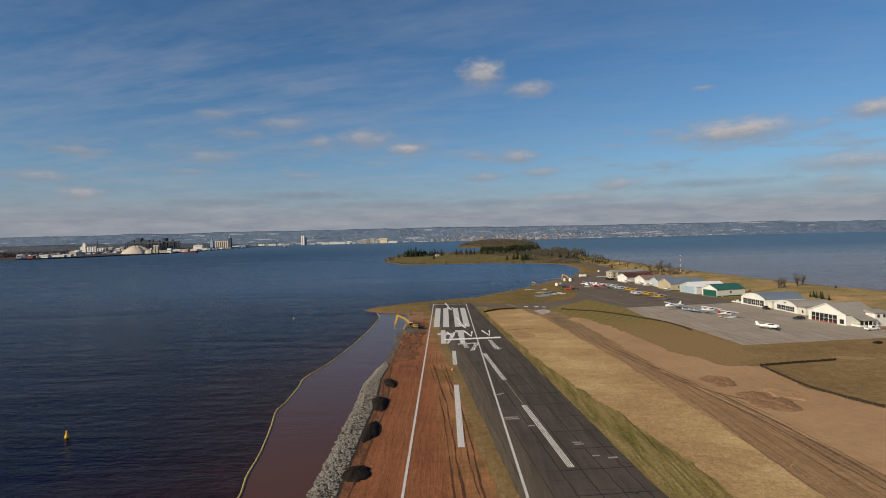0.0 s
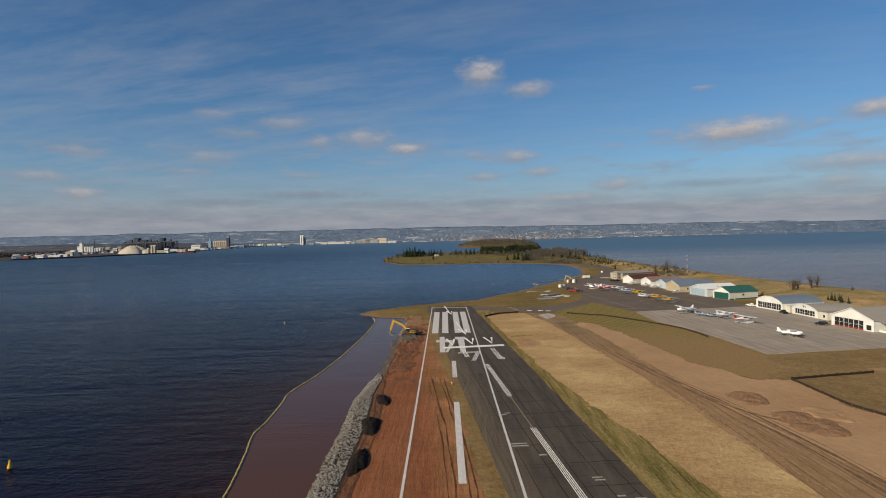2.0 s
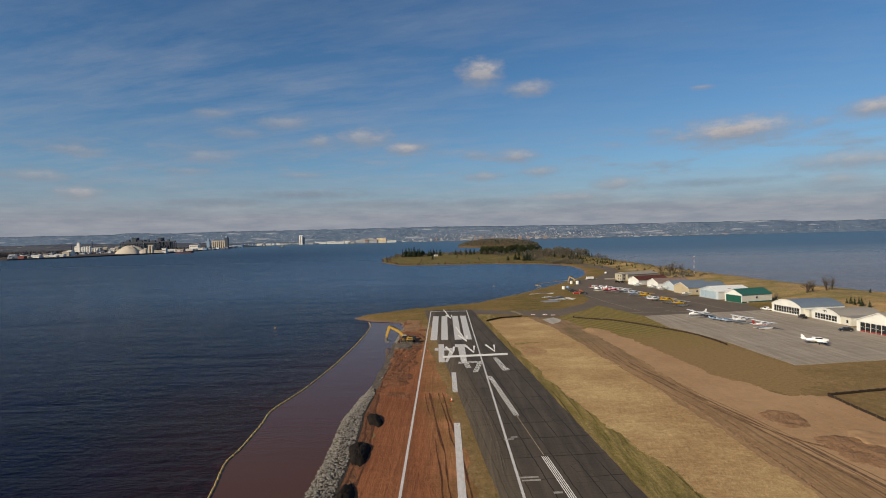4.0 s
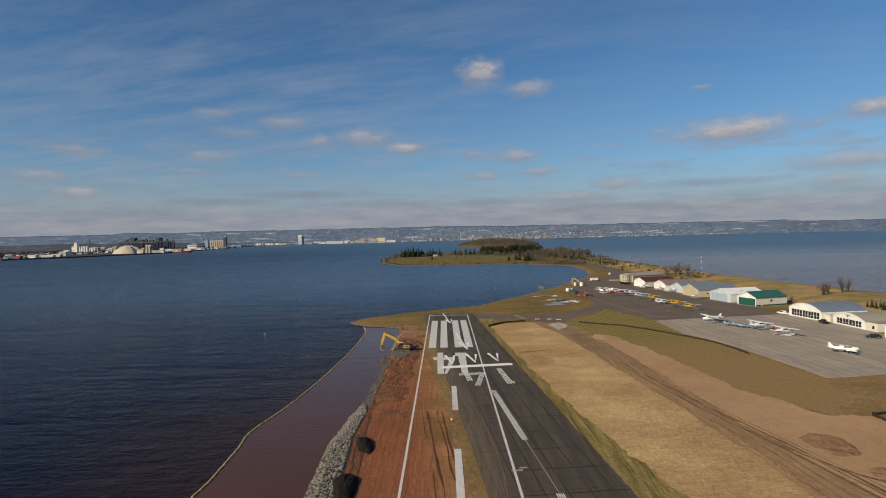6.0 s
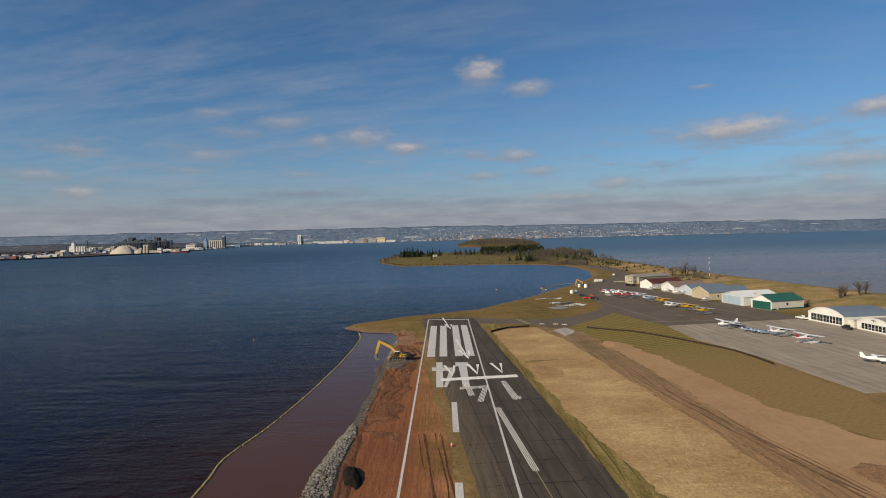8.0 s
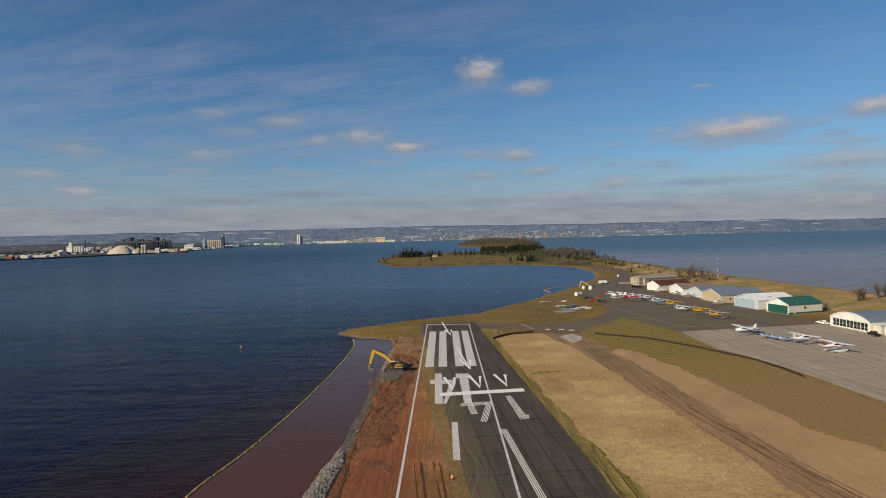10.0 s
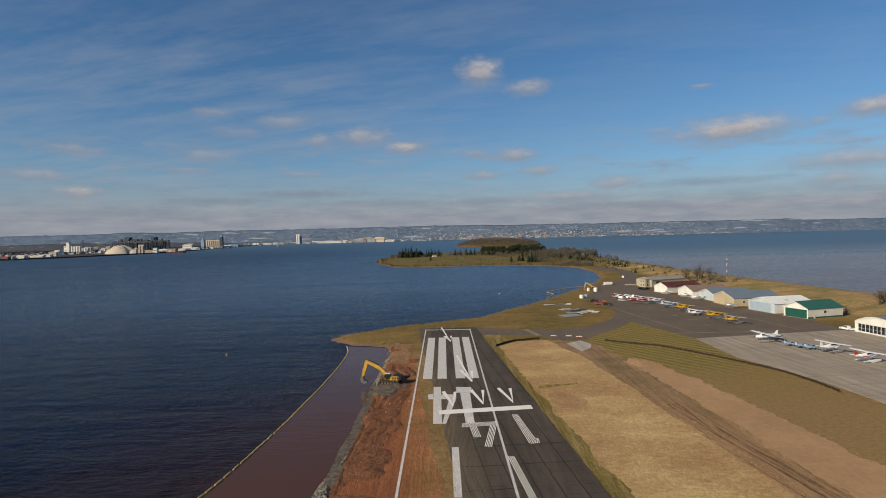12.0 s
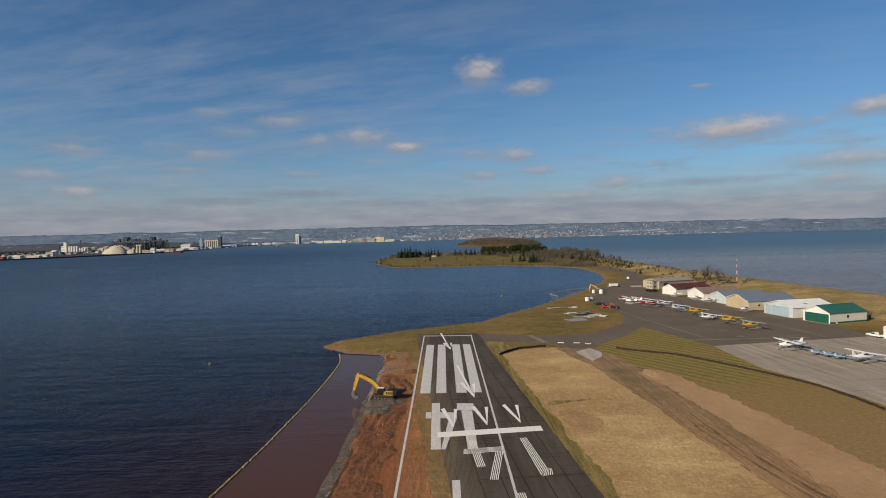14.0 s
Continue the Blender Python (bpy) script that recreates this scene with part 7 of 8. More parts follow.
def dry_where(r, n):
    p = tufts(r, n * 4)
    d = inside_distance(p[:, 0], p[:, 1], SHORE)
    ok = (d > 3) & (((p[:, 0] > 182)) | ((p[:, 0] < 84) & (p[:, 1] > 312) & (p[:, 0] < 20 + (p[:, 1] - 312) * 0.9)) | ((p[:, 0] < -14) & (p[:, 1] > 275)))
    p = p[ok]
    return p[np.resize(np.arange(len(p)), n)] if len(p) < n else p[:n]


tri_cloud("grass_tufts", 22000, dry_where, 0.13, M_SHRUB, "tufts of dead grass on the dunes and bank", "grass", 8)


def strip_where(r, n):
    """Rough grass between the clay and the old runway, and along the edges of the seeded field."""
    y = 40 + (288 - 40) * r.uniform(0, 1, n) ** 1.3
    clay = np.interp(y, [20, 60, 95, 135, 172, 205, 245], [9, 6, 3, -1, -4.5, -8.5, -12])
    tar = 15.2 - 0.0975 * y
    left = clay + (tar - clay) * np.clip(r.normal(0.72, 0.25, n), 0.05, 0.98)
    right = np.interp(y, [0, 55, 91, 126, 155, 200, 240, 290], [36.7, 32.1, 29.1, 26.2, 23.8, 20.1, 16.7, 12.6]) + r.exponential(1.6, n) + 0.15
    seam = np.interp(y, [0, 55, 91, 126, 155, 200, 240, 268], [52, 42.5, 37.6, 31.2, 27, 23.2, 19.6, 17.2]) - r.exponential(0.9, n)
    pick = r.uniform(0, 1, n)
    x = np.where((pick < 0.4) & (y < 178), left, np.where(pick < 0.7, right, seam))
    return np.stack([x, np.minimum(y, 288), np.full(n, 0.09)], 1)


M_TUFT = material("verge_tufts", leaf_build((0.15, 0.112, 0.045), (0.26, 0.185, 0.080)))
tri_cloud("verge_tufts", 30000, strip_where, 0.055, M_TUFT, "coarse tufts of dead grass along the runway edge", "grass", 18)

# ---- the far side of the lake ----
# Distance haze is painted in: woods and clearings keep a blue cast.
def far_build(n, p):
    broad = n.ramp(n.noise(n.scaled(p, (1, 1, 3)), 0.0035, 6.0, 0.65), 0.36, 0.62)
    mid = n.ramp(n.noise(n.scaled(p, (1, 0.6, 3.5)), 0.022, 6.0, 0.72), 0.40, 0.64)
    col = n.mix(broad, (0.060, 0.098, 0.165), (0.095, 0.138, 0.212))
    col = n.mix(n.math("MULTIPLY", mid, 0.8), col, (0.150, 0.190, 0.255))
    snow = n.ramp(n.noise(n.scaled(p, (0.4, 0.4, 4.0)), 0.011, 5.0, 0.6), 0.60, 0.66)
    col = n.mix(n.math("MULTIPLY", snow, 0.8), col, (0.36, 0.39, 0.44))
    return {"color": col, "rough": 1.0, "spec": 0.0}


M_FAR = material("hazy_wooded_slope", far_build)
M_FARLAND = earth("far_low_land", (0.075, 0.064, 0.060), (0.050, 0.046, 0.046), (0.12, 0.10, 0.088), 0.006, 0.05)
FAR_DEEP = 190.0


def bearing(b, d):
    """A place d metres ahead over the lake, b to the right for each metre ahead."""
    return d * b, 71.0 + d


def far_shore_at(b):
    """How far ahead the opposite shore lies."""
    return 4590 + 40 * noise.noise(Vector((b * 5, 2, 0))) - 110 * max(0, -b - 0.2) - 60 * max(0, b - 0.5)


def hill_profile(b):
    """Height of the crest above the eye, by bearing."""
    up_ = float(np.interp(b, [-1.05, -0.80, -0.74, -0.65, -0.58, -0.50, -0.40, -0.27, -0.10, 0.03, 0.10, 0.15, 0.25, 0.40, 0.50, 0.595, 0.645, 0.70, 0.76, 1.05],
                          [15.5, 15.7, 16.3, 15.2, 17.5, 15.6, 17.2, 16.3, 17.0, 16.6, 14.8, 15.2, 14.2, 14.3, 13.9, 14.3, 11.0, 11.4, 11.6, 10.0]))
    return 42 + up_ * 4.7


def hill_z(b, u):
    """Height of the far slope: b bearing, u from the shore (0) to the crest (1) and over it."""
    top = hill_profile(b) + 3 * noise.noise(Vector((b * 22, 0, 4))) + 2.5 * noise.noise(Vector((b * 90, 0, 7)))
    rise = min(1.0, max(0.0, u)) ** 0.85
    return WATER_Z - 1 + (top + 2) * rise * (1 if u <= 1 else 0.8) + 5 * noise.noise(Vector((b * 60, u * 3, 1))) * min(1, u * 3)


def slope_mesh(name, b0, b1, nb, nu, height, near, deep, mat, label):
    """A long hillside in strips from its foot to just over its crest."""
    bm = bmesh.new()
    cols = []
    for i in range(nb + 1):
        b = b0 + (b1 - b0) * i / nb
        col = []
        for j in range(nu + 1):
            u = j / (nu - 1)
            x, y = bearing(b, near(b) + deep * u)
            col.append(bm.verts.new((x, y, height(b, u))))
        cols.append(col)
    for a, c in zip(cols, cols[1:]):
        for j in range(nu):
            bm.faces.new((a[j], c[j], c[j + 1], a[j + 1]))
    bm.normal_update()
    if sum(f.normal.z for f in bm.faces) < 0:
        bmesh.ops.reverse_faces(bm, faces=bm.faces)
    return tagged(part(name, bm, mat, smooth=True), label, "hillside", kind="structure")


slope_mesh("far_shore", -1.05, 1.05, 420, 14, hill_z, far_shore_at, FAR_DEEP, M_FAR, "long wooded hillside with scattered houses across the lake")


def ridge_z(b, u):
    top = float(np.interp(b, [-1.05, -0.8, -0.7, -0.6, -0.5, -0.42, -0.36], [42, 42, 46, 40, 38, 30, 6])) + 4 * noise.noise(Vector((b * 30, 0, 14)))
    return WATER_Z - 1 + max(0.0, top) * min(1.0, max(0.0, u)) ** 0.9 * (1 if u <= 1 else 0.8) + 2 * noise.noise(Vector((b * 80, u * 3, 3)))


def ridge_build(n, p):
    k = n.ramp(n.noise(n.scaled(p, (1, 1, 3)), 0.02, 6.0, 0.7), 0.36, 0.64)
    col = n.mix(k, (0.058, 0.068, 0.090), (0.105, 0.115, 0.135))
    return {"color": n.mix(n.ramp(n.noise(n.scaled(p, (0.5, 0.5, 4)), 0.014, 4.0, 0.6), 0.62, 0.68), col, (0.30, 0.31, 0.33)), "rough": 1.0, "spec": 0.0}


slope_mesh("harbour_ridge", -1.05, -0.36, 160, 8, ridge_z, lambda b: 3700, 260, material("dark_wooded_ridge", ridge_build), "low dark wooded ridge behind the harbour")


def far_place(b, u):
    x, y = bearing(b, far_shore_at(b) + FAR_DEEP * u)
    return x, y, hill_z(b, u)


# Blue-grey haze is part of these wall colours, flattening their contrast.
def city_build(n, p):
    k = n.add("ShaderNodeNewGeometry").outputs["Random Per Island"]
    a = n.mix(n.ramp(k, 0.25, 0.5), (0.13, 0.155, 0.20), (0.26, 0.285, 0.33))
    c = n.mix(n.ramp(k, 0.72, 0.76), a, (0.30, 0.24, 0.23))
    return {"color": n.mix(n.ramp(k, 0.82, 0.85), c, (0.52, 0.54, 0.57)), "rough": 0.8}


M_CITY = material("hazed_far_houses", city_build)
cube = bpy.data.meshes.new("house_block")
b_ = new_box(-0.5, 0.5, -0.5, 0.5, 0.0, 1.0)
b_.to_mesh(cube)
b_.free()
gable = bpy.data.meshes.new("house_gable")
b_ = prism(bmesh.new(), [(-0.5, 0), (0.5, 0), (0.5, 0.6), (0.0, 1.0), (-0.5, 0.6)], -0.5, 0.5)
b_.to_mesh(gable)
b_.free()
rc = random.Random(12)
places = []
# houses in rows along the streets of the slope, thick in the town and thin at the ends
for i in range(15000):
    b = rc.uniform(-0.60, 0.70)
    town = float(np.interp(b, [-0.6, -0.42, -0.25, -0.05, 0.05, 0.3, 0.42, 0.52, 0.7], [0.10, 0.35, 0.5, 0.7, 1.0, 1.0, 0.6, 0.18, 0.06]))
    u = (rc.randrange(14) + rc.gauss(0, 0.16)) / 15.0
    town *= float(np.interp(u, [0.0, 0.45, 0.9, 1.0], [1.0, 0.8, 0.45, 0.3])) * (0.35 + 1.1 * max(0.0, noise.noise(Vector((b * 26, u * 4, 2))) + 0.35))
    if rc.random() > town or u < 0:
        continue
    x, y, z = far_place(b, u)
    sz = rc.uniform(2.0, 3.8)
    places.append((rc.choice((0, 1, 1)), Matrix.LocRotScale((x, y, z - 2), Euler((0, 0, rc.uniform(-0.4, 0.4))), (sz * rc.uniform(1.0, 2.2), sz, sz * rc.uniform(0.6, 1.0) + 2))))
for i in range(420):
    b = rc.gauss(0.12, 0.09)
    x, y, z = far_place(b, rc.uniform(0.0, 0.35))
    places.append((0, Matrix.LocRotScale((x, y, z - 2), Euler((0, 0, rc.uniform(-0.3, 0.3))), (rc.uniform(4, 10), 10, rc.uniform(4, 10)))))
for i in range(260):
    b = rc.uniform(-0.35, 0.50)
    x, y, z = far_place(b, rc.uniform(-0.01, 0.05))
    places.append((0, Matrix.LocRotScale((x, y, z - 1), Euler((0, 0, 0)), (rc.uniform(10, 46), 10, rc.uniform(3, 6)))))
joined_copies("hillside_houses", [cube, gable], places, M_CITY, "hundreds of small pale houses on the far hillside", "houses")

# ---- the harbour across the bay ----
M_CON = plain("pale_concrete_silo", (0.70, 0.68, 0.64), 0.8, vary=0.2, scale=0.02)
M_CON2 = plain("tan_concrete", (0.46, 0.41, 0.34), 0.8, vary=0.2, scale=0.02)
M_STEEL2 = plain("dark_trestle", (0.060, 0.072, 0.095), 0.8)
M_BRICKFAR = plain("brick_far", (0.27, 0.085, 0.070), 0.8)
M_BLUEFAR = plain("blue_sheds", (0.22, 0.32, 0.44), 0.7)
# Hazed wall copies: distance dulls them in the colour itself.
M_HAZE = plain("hazed_pale_walls", (0.42, 0.42, 0.42), 0.9, vary=0.2, scale=0.02)
M_HAZE2 = plain("hazed_reddish_walls", (0.34, 0.25, 0.22), 0.9, vary=0.2, scale=0.02)
M_CREAM = plain("cream_terminal_walls", (0.74, 0.62, 0.42), 0.8, vary=0.15, scale=0.02)
M_HEAP = earth("pale_stone_heap", (0.50, 0.45, 0.38), (0.45, 0.40, 0.33), (0.55, 0.50, 0.43), 0.02, 0.05, contrast=0.15)
M_QUAY = plain("dark_timber_quay", (0.055, 0.046, 0.044), 0.9, vary=0.3, scale=0.02)
HARBOUR_EDGE = [(-2700, 1560), (-1700, 1610), (-1300, 1640), (-1180, 1790), (-1120, 1990), (-1085, 2190), (-1110, 2420), (-1150, 2700), (-1235, 3100), (-1290, 3500)]
sheet("harbour_ground", HARBOUR_EDGE + [(-1350, 4200), (-3900, 4200), (-3900, 1800)], 0.9, M_FARLAND, "flat brown harbour land across the bay", "land", 30.0, 9.0, 15.0, 2.5)
quay = thing("harbour_quay", Matrix(), "long dark timber quay wall along the harbour", "quay", kind="structure")
for (x0, y0), (x1, y1) in zip(HARBOUR_EDGE[1:], HARBOUR_EDGE[2:]):
    d_ = Vector((x1 - x0, y1 - y0, 0))
    m_ = Matrix.Translation((x0, y0, 0)) @ Matrix.Rotation(math.atan2(d_.y, d_.x), 4, "Z")
    part("quay_wall", new_box(0, d_.length + 4, 4, 10, -3, 2.6, m_), M_QUAY, quay)


def silo_row(b, d, n, r, h, mat, label, headhouse=0.0, rz=0.0, name="grain_elevator", cap=True):
    x, y = bearing(b, d)
    e = thing(name, pose(x, y, 0.9, 0, 0, rz), label, "grain elevator", "harbour silos")
    bm = bmesh.new()
    tube(bm, (0, 0, -4), (0, 0, h), r, seg=14)
    tube(bm, (0, 0, h), (0, 0, h + r * 0.35), r, r * 0.2, seg=14)
    me = bpy.data.meshes.new("silo")
    bm.to_mesh(me)
    bm.free()
    me.materials.append(mat)
    for i in range(n):
        ob = new("silo", me)
        ob.parent = e
        ob.location = (i * 2.12 * r, 0, 0)
    if cap:
        part("gallery", new_box(-r, (n - 1) * 2.12 * r + r, -r * 0.6, r * 0.6, h + 0.1, h + 5), mat, e)
    if headhouse:
        part("headhouse", new_box(-r - 12, -r - 1, -9, 9, 0, headhouse), mat, e)
        part("headhouse_roof", new_box(-r - 13, -r, -10, 10, headhouse, headhouse + 1.5), M_STEEL2, e)
    return e


def block(b, d, w, dep, h, mat, label, name="warehouse", roof=None, rz=0.0, foot=0.0, category="building"):
    x, y = bearing(b, d)
    e = thing(name, pose(x, y, 0.9, 0, 0, rz), label, category, "harbour buildings")
    part("wall", new_box(-w / 2, w / 2, 0, dep, foot, h), mat, e)
    part("roof", prism(bmesh.new(), [(-1, h + 0.02), (dep + 1, h + 0.02), (dep / 2, h + max(1.0, dep * 0.12))], -w / 2 - 1, w / 2 + 1, "x"), roof or mat, e)
    rows = max(1, int(h // 9))
    for i in range(rows):
        part("window_band", new_box(-w / 2 + w * 0.06, w / 2 - w * 0.06, -0.4, 0.0, h * (i + 0.5) / rows, h * (i + 0.5) / rows + min(1.6, h * 0.10)), M_STEEL2, e)
    return e


# near end of the harbour: quay sheds and low heaps, then the cement works behind them
block(-0.800, 1640, 18, 14, 7, M_BRICKFAR, "low red shed on the harbour edge", "shed")
block(-0.790, 1690, 14, 12, 5, M_CON2, "low tan shed on the harbour edge", "shed")
block(-0.772, 1700, 26, 16, 8, M_CON, "pale shed on the harbour edge", "shed")
block(-0.742, 1800, 40, 16, 4.5, M_CON, "long low pale shed on the harbour edge", "shed")
block(-0.726, 1840, 34, 16, 6, M_CON, "long low pale shed on the harbour edge", "shed")
block(-0.712, 1900, 26, 18, 14, M_CON2, "tan works building on the harbour edge")
block(-0.705, 1905, 16, 18, 18, M_CON, "pale works building on the harbour edge")
block(-0.686, 2330, 20, 18, 30, M_CON, "tall pale building at the cement works")
x, y = bearing(-0.6815, 2330)
tw = thing("cement_tower", pose(x, y, 0.9), "tall pale lift tower at the cement works", "tower")
part("shaft", new_box(-6, 6, -6, 6, 0, 44), M_CON, tw)
part("cap", new_box(-5, 5, -5, 5, 44, 48), M_HAZE, tw)
silo_row(-0.6745, 2330, 4, 5.0, 29, M_CON, "row of tall pale silos at the cement works", cap=False)
silo_row(-0.6560, 2380, 3, 5.5, 21, M_CON, "group of shorter pale silos at the cement works", cap=False)
block(-0.648, 2420, 30, 20, 22, M_CON2, "tan works building at the cement works")
for b, w_, h_, mt in ((-0.6405, 22, 15, M_CON), (-0.633, 18, 23, M_CON2), (-0.627, 24, 12, M_CON), (-0.619, 20, 18, M_CON), (-0.611, 16, 24, M_CON2), (-0.604, 24, 14, M_CON), (-0.70, 34, 10, M_CON2), (-0.665, 40, 8, M_CON2)):
    block(b, 2450, w_, 20, h_, mt, "pale works building among the silos")
x, y = bearing(-0.5885, 2080)
mound("limestone_mound", x, y, 118, 80, 30, M_HEAP, "great pale rounded heap of limestone in the harbour", "stone mound", 41.0, 0, "", 2.2)
x, y = bearing(-0.5640, 2090)
mound("limestone_mound", x, y, 74, 60, 17, M_HEAP, "lower pale heap of limestone in the harbour", "stone mound", 44.0, 0, "", 2.0)
silo_row(-0.5535, 2040, 2, 5.0, 27, M_CON2, "pair of tan silos beside the stone heap", 0)
silo_row(-0.5605, 2060, 1, 4.5, 16, M_CON2, "short tan silo beside the stone heap", 0)
block(-0.527, 2080, 15, 14, 17, M_CON, "small white block by the harbour water")
block(-0.540, 2120, 40, 18, 8, M_CON2, "low tan shed by the harbour water", "shed")
for b, h_ in ((-0.6935, 38), (-0.655, 60), (-0.5725, 46), (-0.560, 40), (-0.5405, 42)):
    x, y = bearing(b, 2600)
    ch = thing("chimney", pose(x, y, 0.9), "slim dark chimney in the harbour", "chimney", "harbour chimneys")
    bm = bmesh.new()
    tube(bm, (0, 0, 0), (0, 0, h_), 2.2, 1.5, 10)
    part("shaft", bm, M_STEEL2, ch)
    bm = bmesh.new()
    tube(bm, (0, 0, h_ - 2), (0, 0, h_ - 0.5), 1.9, 1.9, 10)
    part("collar", bm, M_CON, ch)


# ore docks: long dark trestles
def ore_dock(b0, b1, d, h):
    x0, y0 = bearing(b0, d)
    x1, _ = bearing(b1, d)
    e = thing("ore_dock", pose(x0, y0, 0.9), "long dark steel trestle ore dock", "dock", "ore docks")
    L = x1 - x0
    part("deck", new_box(0, L, -8, 8, h - 6, h), M_STEEL2, e)
    n = int(L / 9)
    for i in range(n + 1):
        bm = bmesh.new()
        tube(bm, (i * L / n, -7, 0), (i * L / n, -7, h - 6), 1.7, seg=6)
        tube(bm, (i * L / n, 7, 0), (i * L / n, 7, h - 6), 1.7, seg=6)
        part("trestle", bm, M_STEEL2, e)
    for i in range(6):
        part("hopper", new_box(L * i / 6 + 3, L * i / 6 + 12, -5, 5, h, h + 4 + 5 * (i * 5 % 3)), M_STEEL2, e)


ore_dock(-0.600, -0.530, 2750, 44)
ore_dock(-0.590, -0.500, 2950, 48)
for b, w_, h_ in ((-0.575, 28, 66), (-0.563, 36, 54), (-0.545, 46, 48), (-0.528, 24, 64), (-0.515, 30, 46)):
    block(b, 2990, w_, 26, h_, M_STEEL2, "tall dark steel plant building behind the ore docks", "plant_building")
block(-0.510, 2260, 50, 22, 8, M_CON, "long low white harbour shed", "shed")
block(-0.498, 2200, 34, 20, 10, M_CON2, "tan harbour warehouse by the water")
block(-0.478, 2380, 30, 20, 7, M_CON, "long low white harbour shed", "shed")
block(-0.4684, 2600, 42, 25, 22, M_CON, "cream block-shaped harbour warehouse", "warehouse")
block(-0.455, 2560, 26, 20, 9, M_CON, "low white harbour shed", "shed")
block(-0.449, 2520, 18, 20, 8, M_BLUEFAR, "small blue harbour shed", "shed")
x, y = bearing(-0.4882, 2085)
ship = thing("laid_up_barge", pose(x, y, WATER_Z, 0, 0, 12), "long rust-red barge moored at the quay", "ship")
part("hull", loft(bmesh.new(), [[(px, -w_, 5.0), (px, w_, 5.0), (px, w_ * 0.7, -0.4), (px, -w_ * 0.7, -0.4)] for px, w_ in ((-32, 3.0), (-28, 5), (24, 5), (32, 0.4))]), M_BRICKFAR, ship)
part("deckhouse", new_box(-26, -16, -3.5, 3.5, 5.0, 11, bevel=0.3), M_CON, ship)
x, y = bearing(-0.4391, 3010)
tw = thing("elevator_tower", pose(x, y, 0.9), "pale blue workhouse tower beside the elevator", "tower", "elevator towers")
part("shaft", new_box(-8, 8, -8, 8, 0, 44), M_BLUEFAR, tw)
part("cap", new_box(-4, 4, -4, 4, 44, 56, bevel=0.5), M_BLUEFAR, tw)
silo_row(-0.4315, 3000, 8, 5.2, 38, M_CON2, "large grain elevator with a long row of tan silos", 0)
x, y = bearing(-0.4060, 3000)
tw = thing("elevator_tower", pose(x, y, 0.9), "dark workhouse tower at the end of the elevator", "tower", "elevator towers")
part("shaft", new_box(-8, 8, -8, 8, 0, 58), M_STEEL2, tw)
part("cap", new_box(-6, 6, -6, 6, 58, 68, bevel=1.0), M_BLUEFAR, tw)
block(-0.398, 3040, 50, 30, 9, M_CON, "white transit shed beside the elevator", "shed", foot=-4.0)
block(-0.386, 3300, 60, 30, 11, M_BLUEFAR, "pale blue transit shed beside the elevator", "shed", foot=-4.0)
# far waterfront: tower, long sheds, cream terminal
silo_row(-0.2700, 4300, 2, 7.0, 66, M_CON, "tall pale elevator tower on the far waterfront", 0)
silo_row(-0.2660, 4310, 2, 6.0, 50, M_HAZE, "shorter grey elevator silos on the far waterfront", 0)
for b, w_, h_, mt in ((-0.238, 50, 12, M_CON), (-0.228, 40, 9, M_CON), (-0.215, 60, 14, M_CON), (-0.20, 70, 11, M_CON), (-0.185, 40, 16, M_CON), (-0.178, 46, 8, M_CON2), (-0.252, 40, 7, M_HAZE), (-0.30, 60, 7, M_HAZE), (-0.325, 60, 8, M_CON), (-0.31, 30, 12, M_CON), (-0.345, 50, 10, M_CON)):
    block(b, 4380, w_, 30, h_, mt, "long pale shed on the far waterfront", "shed", foot=-4.0)
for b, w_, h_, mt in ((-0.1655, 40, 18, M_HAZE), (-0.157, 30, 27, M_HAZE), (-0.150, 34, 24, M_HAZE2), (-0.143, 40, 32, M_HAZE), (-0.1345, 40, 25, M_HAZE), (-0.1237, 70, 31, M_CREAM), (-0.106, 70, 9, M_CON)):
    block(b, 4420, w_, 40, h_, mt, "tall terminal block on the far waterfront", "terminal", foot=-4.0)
# City blocks swap their wall colours for the hazed copies.
for b, w_, h_, mt in ((-0.035, 26, 30, M_CON), (-0.025, 22, 42, M_CON2), (-0.016, 24, 36, M_CON), (0.055, 30, 34, M_BRICKFAR), (0.045, 26, 40, M_CON2), (0.036, 34, 34, M_CON), (0.02, 30, 26, M_CON), (0.075, 30, 30, M_BRICKFAR), (0.125, 40, 36, M_BRICKFAR), (0.14, 30, 30, M_BRICKFAR), (0.155, 40, 26, M_CON), (0.17, 36, 30, M_CON2)):
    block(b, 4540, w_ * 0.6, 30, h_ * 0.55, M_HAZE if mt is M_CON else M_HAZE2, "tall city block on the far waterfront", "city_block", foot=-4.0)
# harbour bridge: a low dark line with piers
x0, y0 = bearing(-0.405, 4000)
x1, _ = bearing(-0.275, 4000)
br = thing("harbour_bridge", pose(x0, y0, 0), "long low dark bridge over the far bay", "bridge")
part("deck", new_box(0, x1 - x0, -5, 5, 17, 21), M_STEEL2, br)
for i in range(20):
    part("pier", new_box((x1 - x0) * i / 19 - 1.5, (x1 - x0) * i / 19 + 1.5, -4, 4, -3, 17), M_HAZE, br)
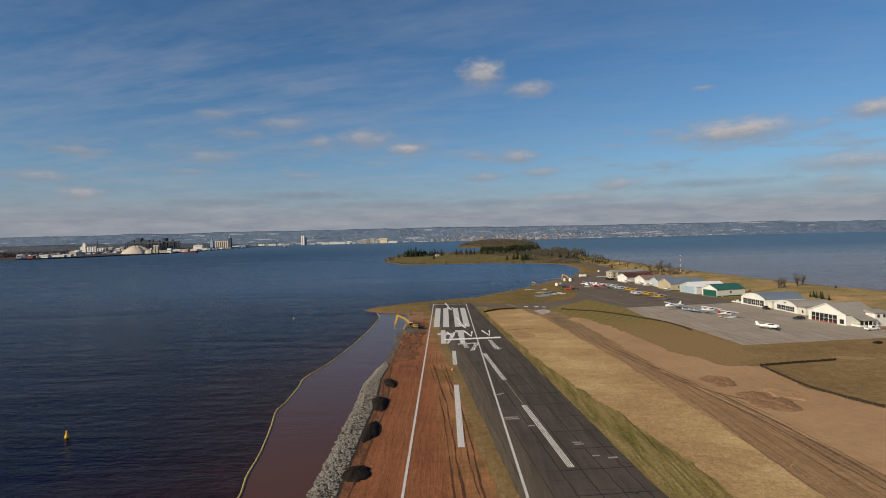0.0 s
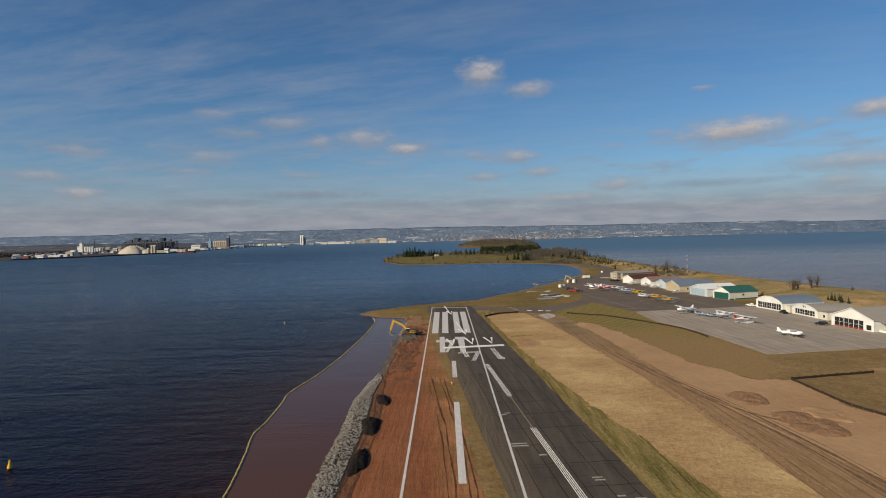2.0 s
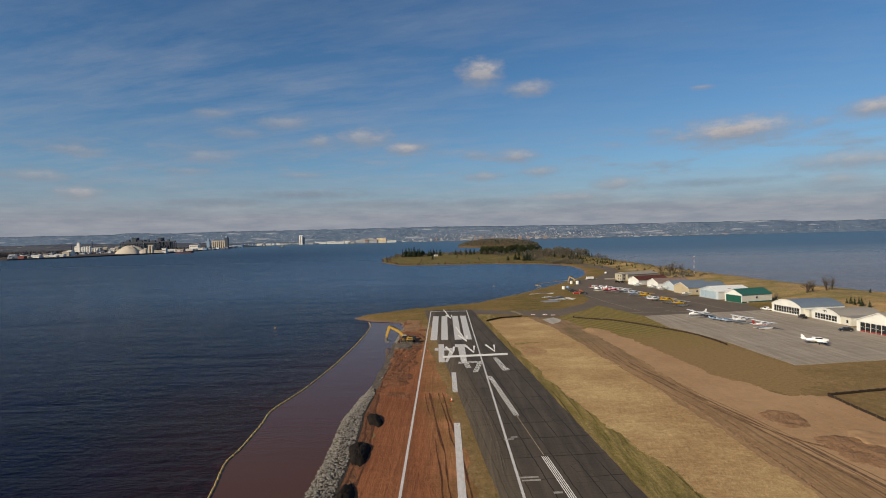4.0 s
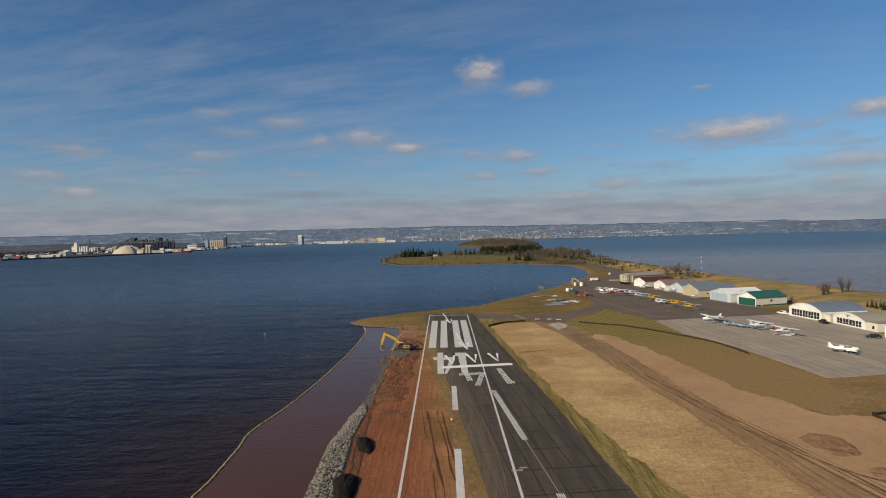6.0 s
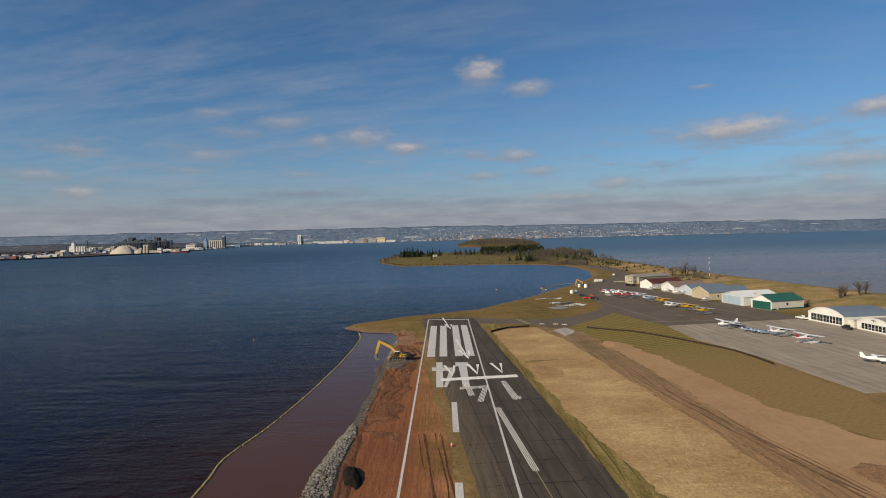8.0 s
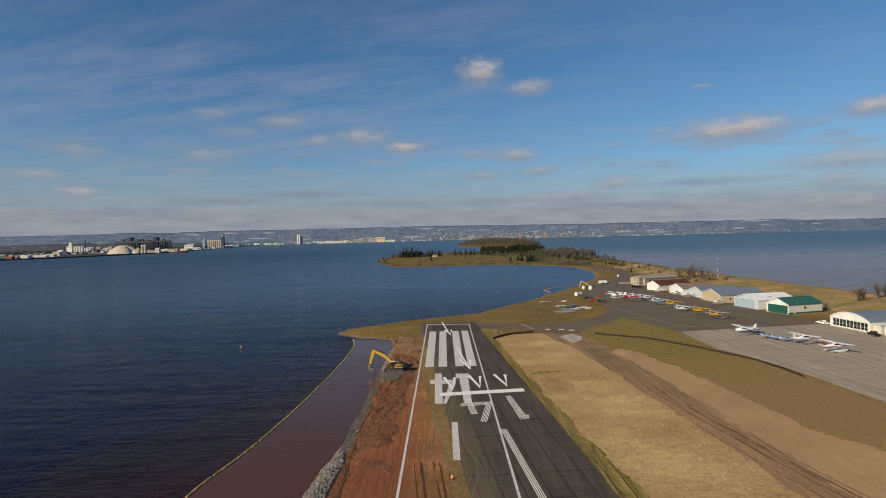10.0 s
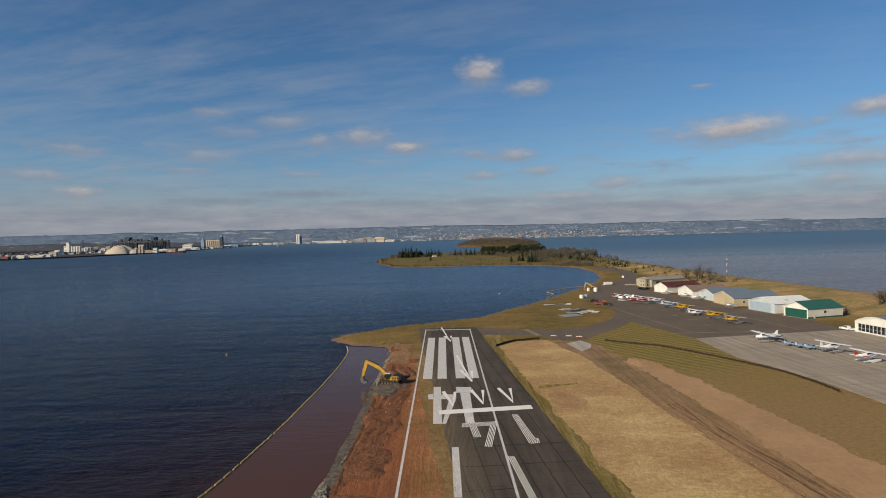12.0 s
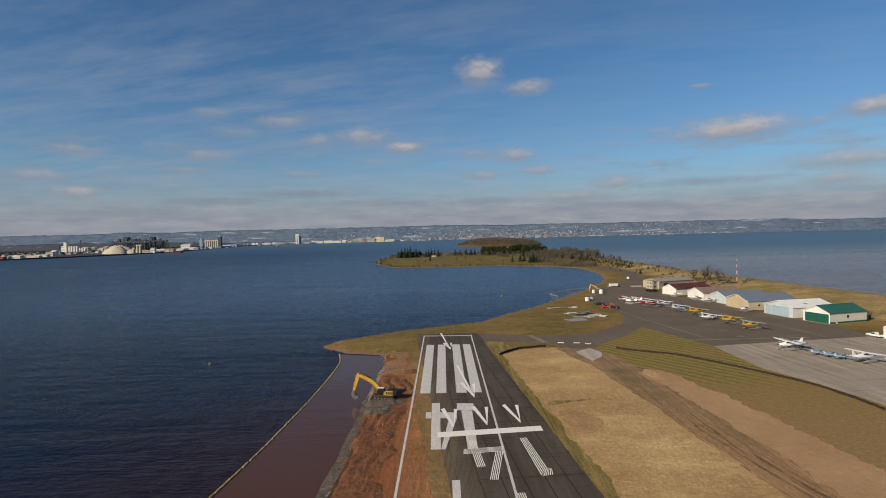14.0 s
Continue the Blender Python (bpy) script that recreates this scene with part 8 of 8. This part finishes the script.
# two small craft on the bay
for b, d in ((-0.306, 3000), (-0.337, 3500)):
    x, y = bearing(b, d)
    tug = thing("tug_boat", pose(x, y, WATER_Z), "small dark tug on the bay", "boat", "boats on the bay")
    part("hull", loft(bmesh.new(), [[(px, -w_, 2.5), (px, w_, 2.5), (px, w_ * 0.7, -0.4), (px, -w_ * 0.7, -0.4)] for px, w_ in ((-14, 3.2), (0, 4), (9, 3.4), (15, 0.3))]), M_STEEL2, tug)
    part("wheelhouse", new_box(-4, 4, -2.4, 2.4, 2.5, 8, bevel=0.3), M_CON2, tug)

places = []
for i in range(620):
    b = rc.uniform(-0.82, -0.38)
    d = float(np.interp(b, [-0.82, -0.72, -0.66, -0.60, -0.53, -0.45, -0.38], [1690, 1900, 2200, 2250, 2120, 2520, 3050])) + abs(rc.gauss(0, 260)) + 25
    x, y = bearing(b, d)
    sz = rc.uniform(3, 10)
    places.append((rc.choice((0, 0, 1)), Matrix.LocRotScale((x, y, 0.5), Euler((0, 0, rc.uniform(-0.3, 0.3))), (sz * rc.uniform(1.0, 2.4), sz * 1.3, sz * rc.uniform(0.4, 1.1)))))
joined_copies("harbour_clutter", [cube, gable], places, M_CITY, "scattered small harbour sheds and stockpiles", "sheds")


def harbour_trees(r, n):
    b = r.uniform(-0.95, -0.40, n)
    d = np.interp(b, [-0.95, -0.72, -0.66, -0.60, -0.53, -0.45, -0.40], [1700, 1960, 2200, 2300, 2300, 2700, 3150]) + np.abs(r.normal(0, 420, n)) + 60
    return np.stack([d * b, 71 + d, r.uniform(0.5, 7, n)], 1)


M_FARTREE = material("far_bare_trees", leaf_build((0.040, 0.036, 0.040), (0.085, 0.075, 0.078)))
tri_cloud("harbour_woods", 16000, harbour_trees, 2.6, M_FARTREE, "grey-brown bare trees behind the harbour", "trees", 21)

# ---- wooded islet beyond the point ----
def islet_z(px, py):
    q = ((px - 175) / 150) ** 2 + ((py - 2080) / 190) ** 2
    return WATER_Z + np.where(q < 1, np.clip(1 - q, 0, 1) ** 0.7, -(q - 1) * 2) * 22 + 0.8 * wobble(px, py, 0.05, 8)


tagged(grid_mesh("islet_ground", np.arange(15, 340, 8.0), np.arange(1880, 2280, 8.0), islet_z, M_WOOD_FLOOR), "low wooded islet beyond the point", "islet", kind="structure")


def islet_where(r, n):
    a, q = r.uniform(0, 6.2832, n), np.sqrt(r.uniform(0, 0.94, n))
    x, y = 175 + 150 * q * np.cos(a), 2080 + 190 * q * np.sin(a)
    return np.stack([x, y, islet_z(x, y) + r.uniform(0.5, 6, n)], 1)


tri_cloud("islet_wood", 26000, islet_where, 0.85, M_TWIG, "bare brown wood over the islet", "wood", 14)
tri_cloud("islet_pines", 1500, islet_where, 1.6, M_PINE, "dark pines over the islet", "wood", 15)
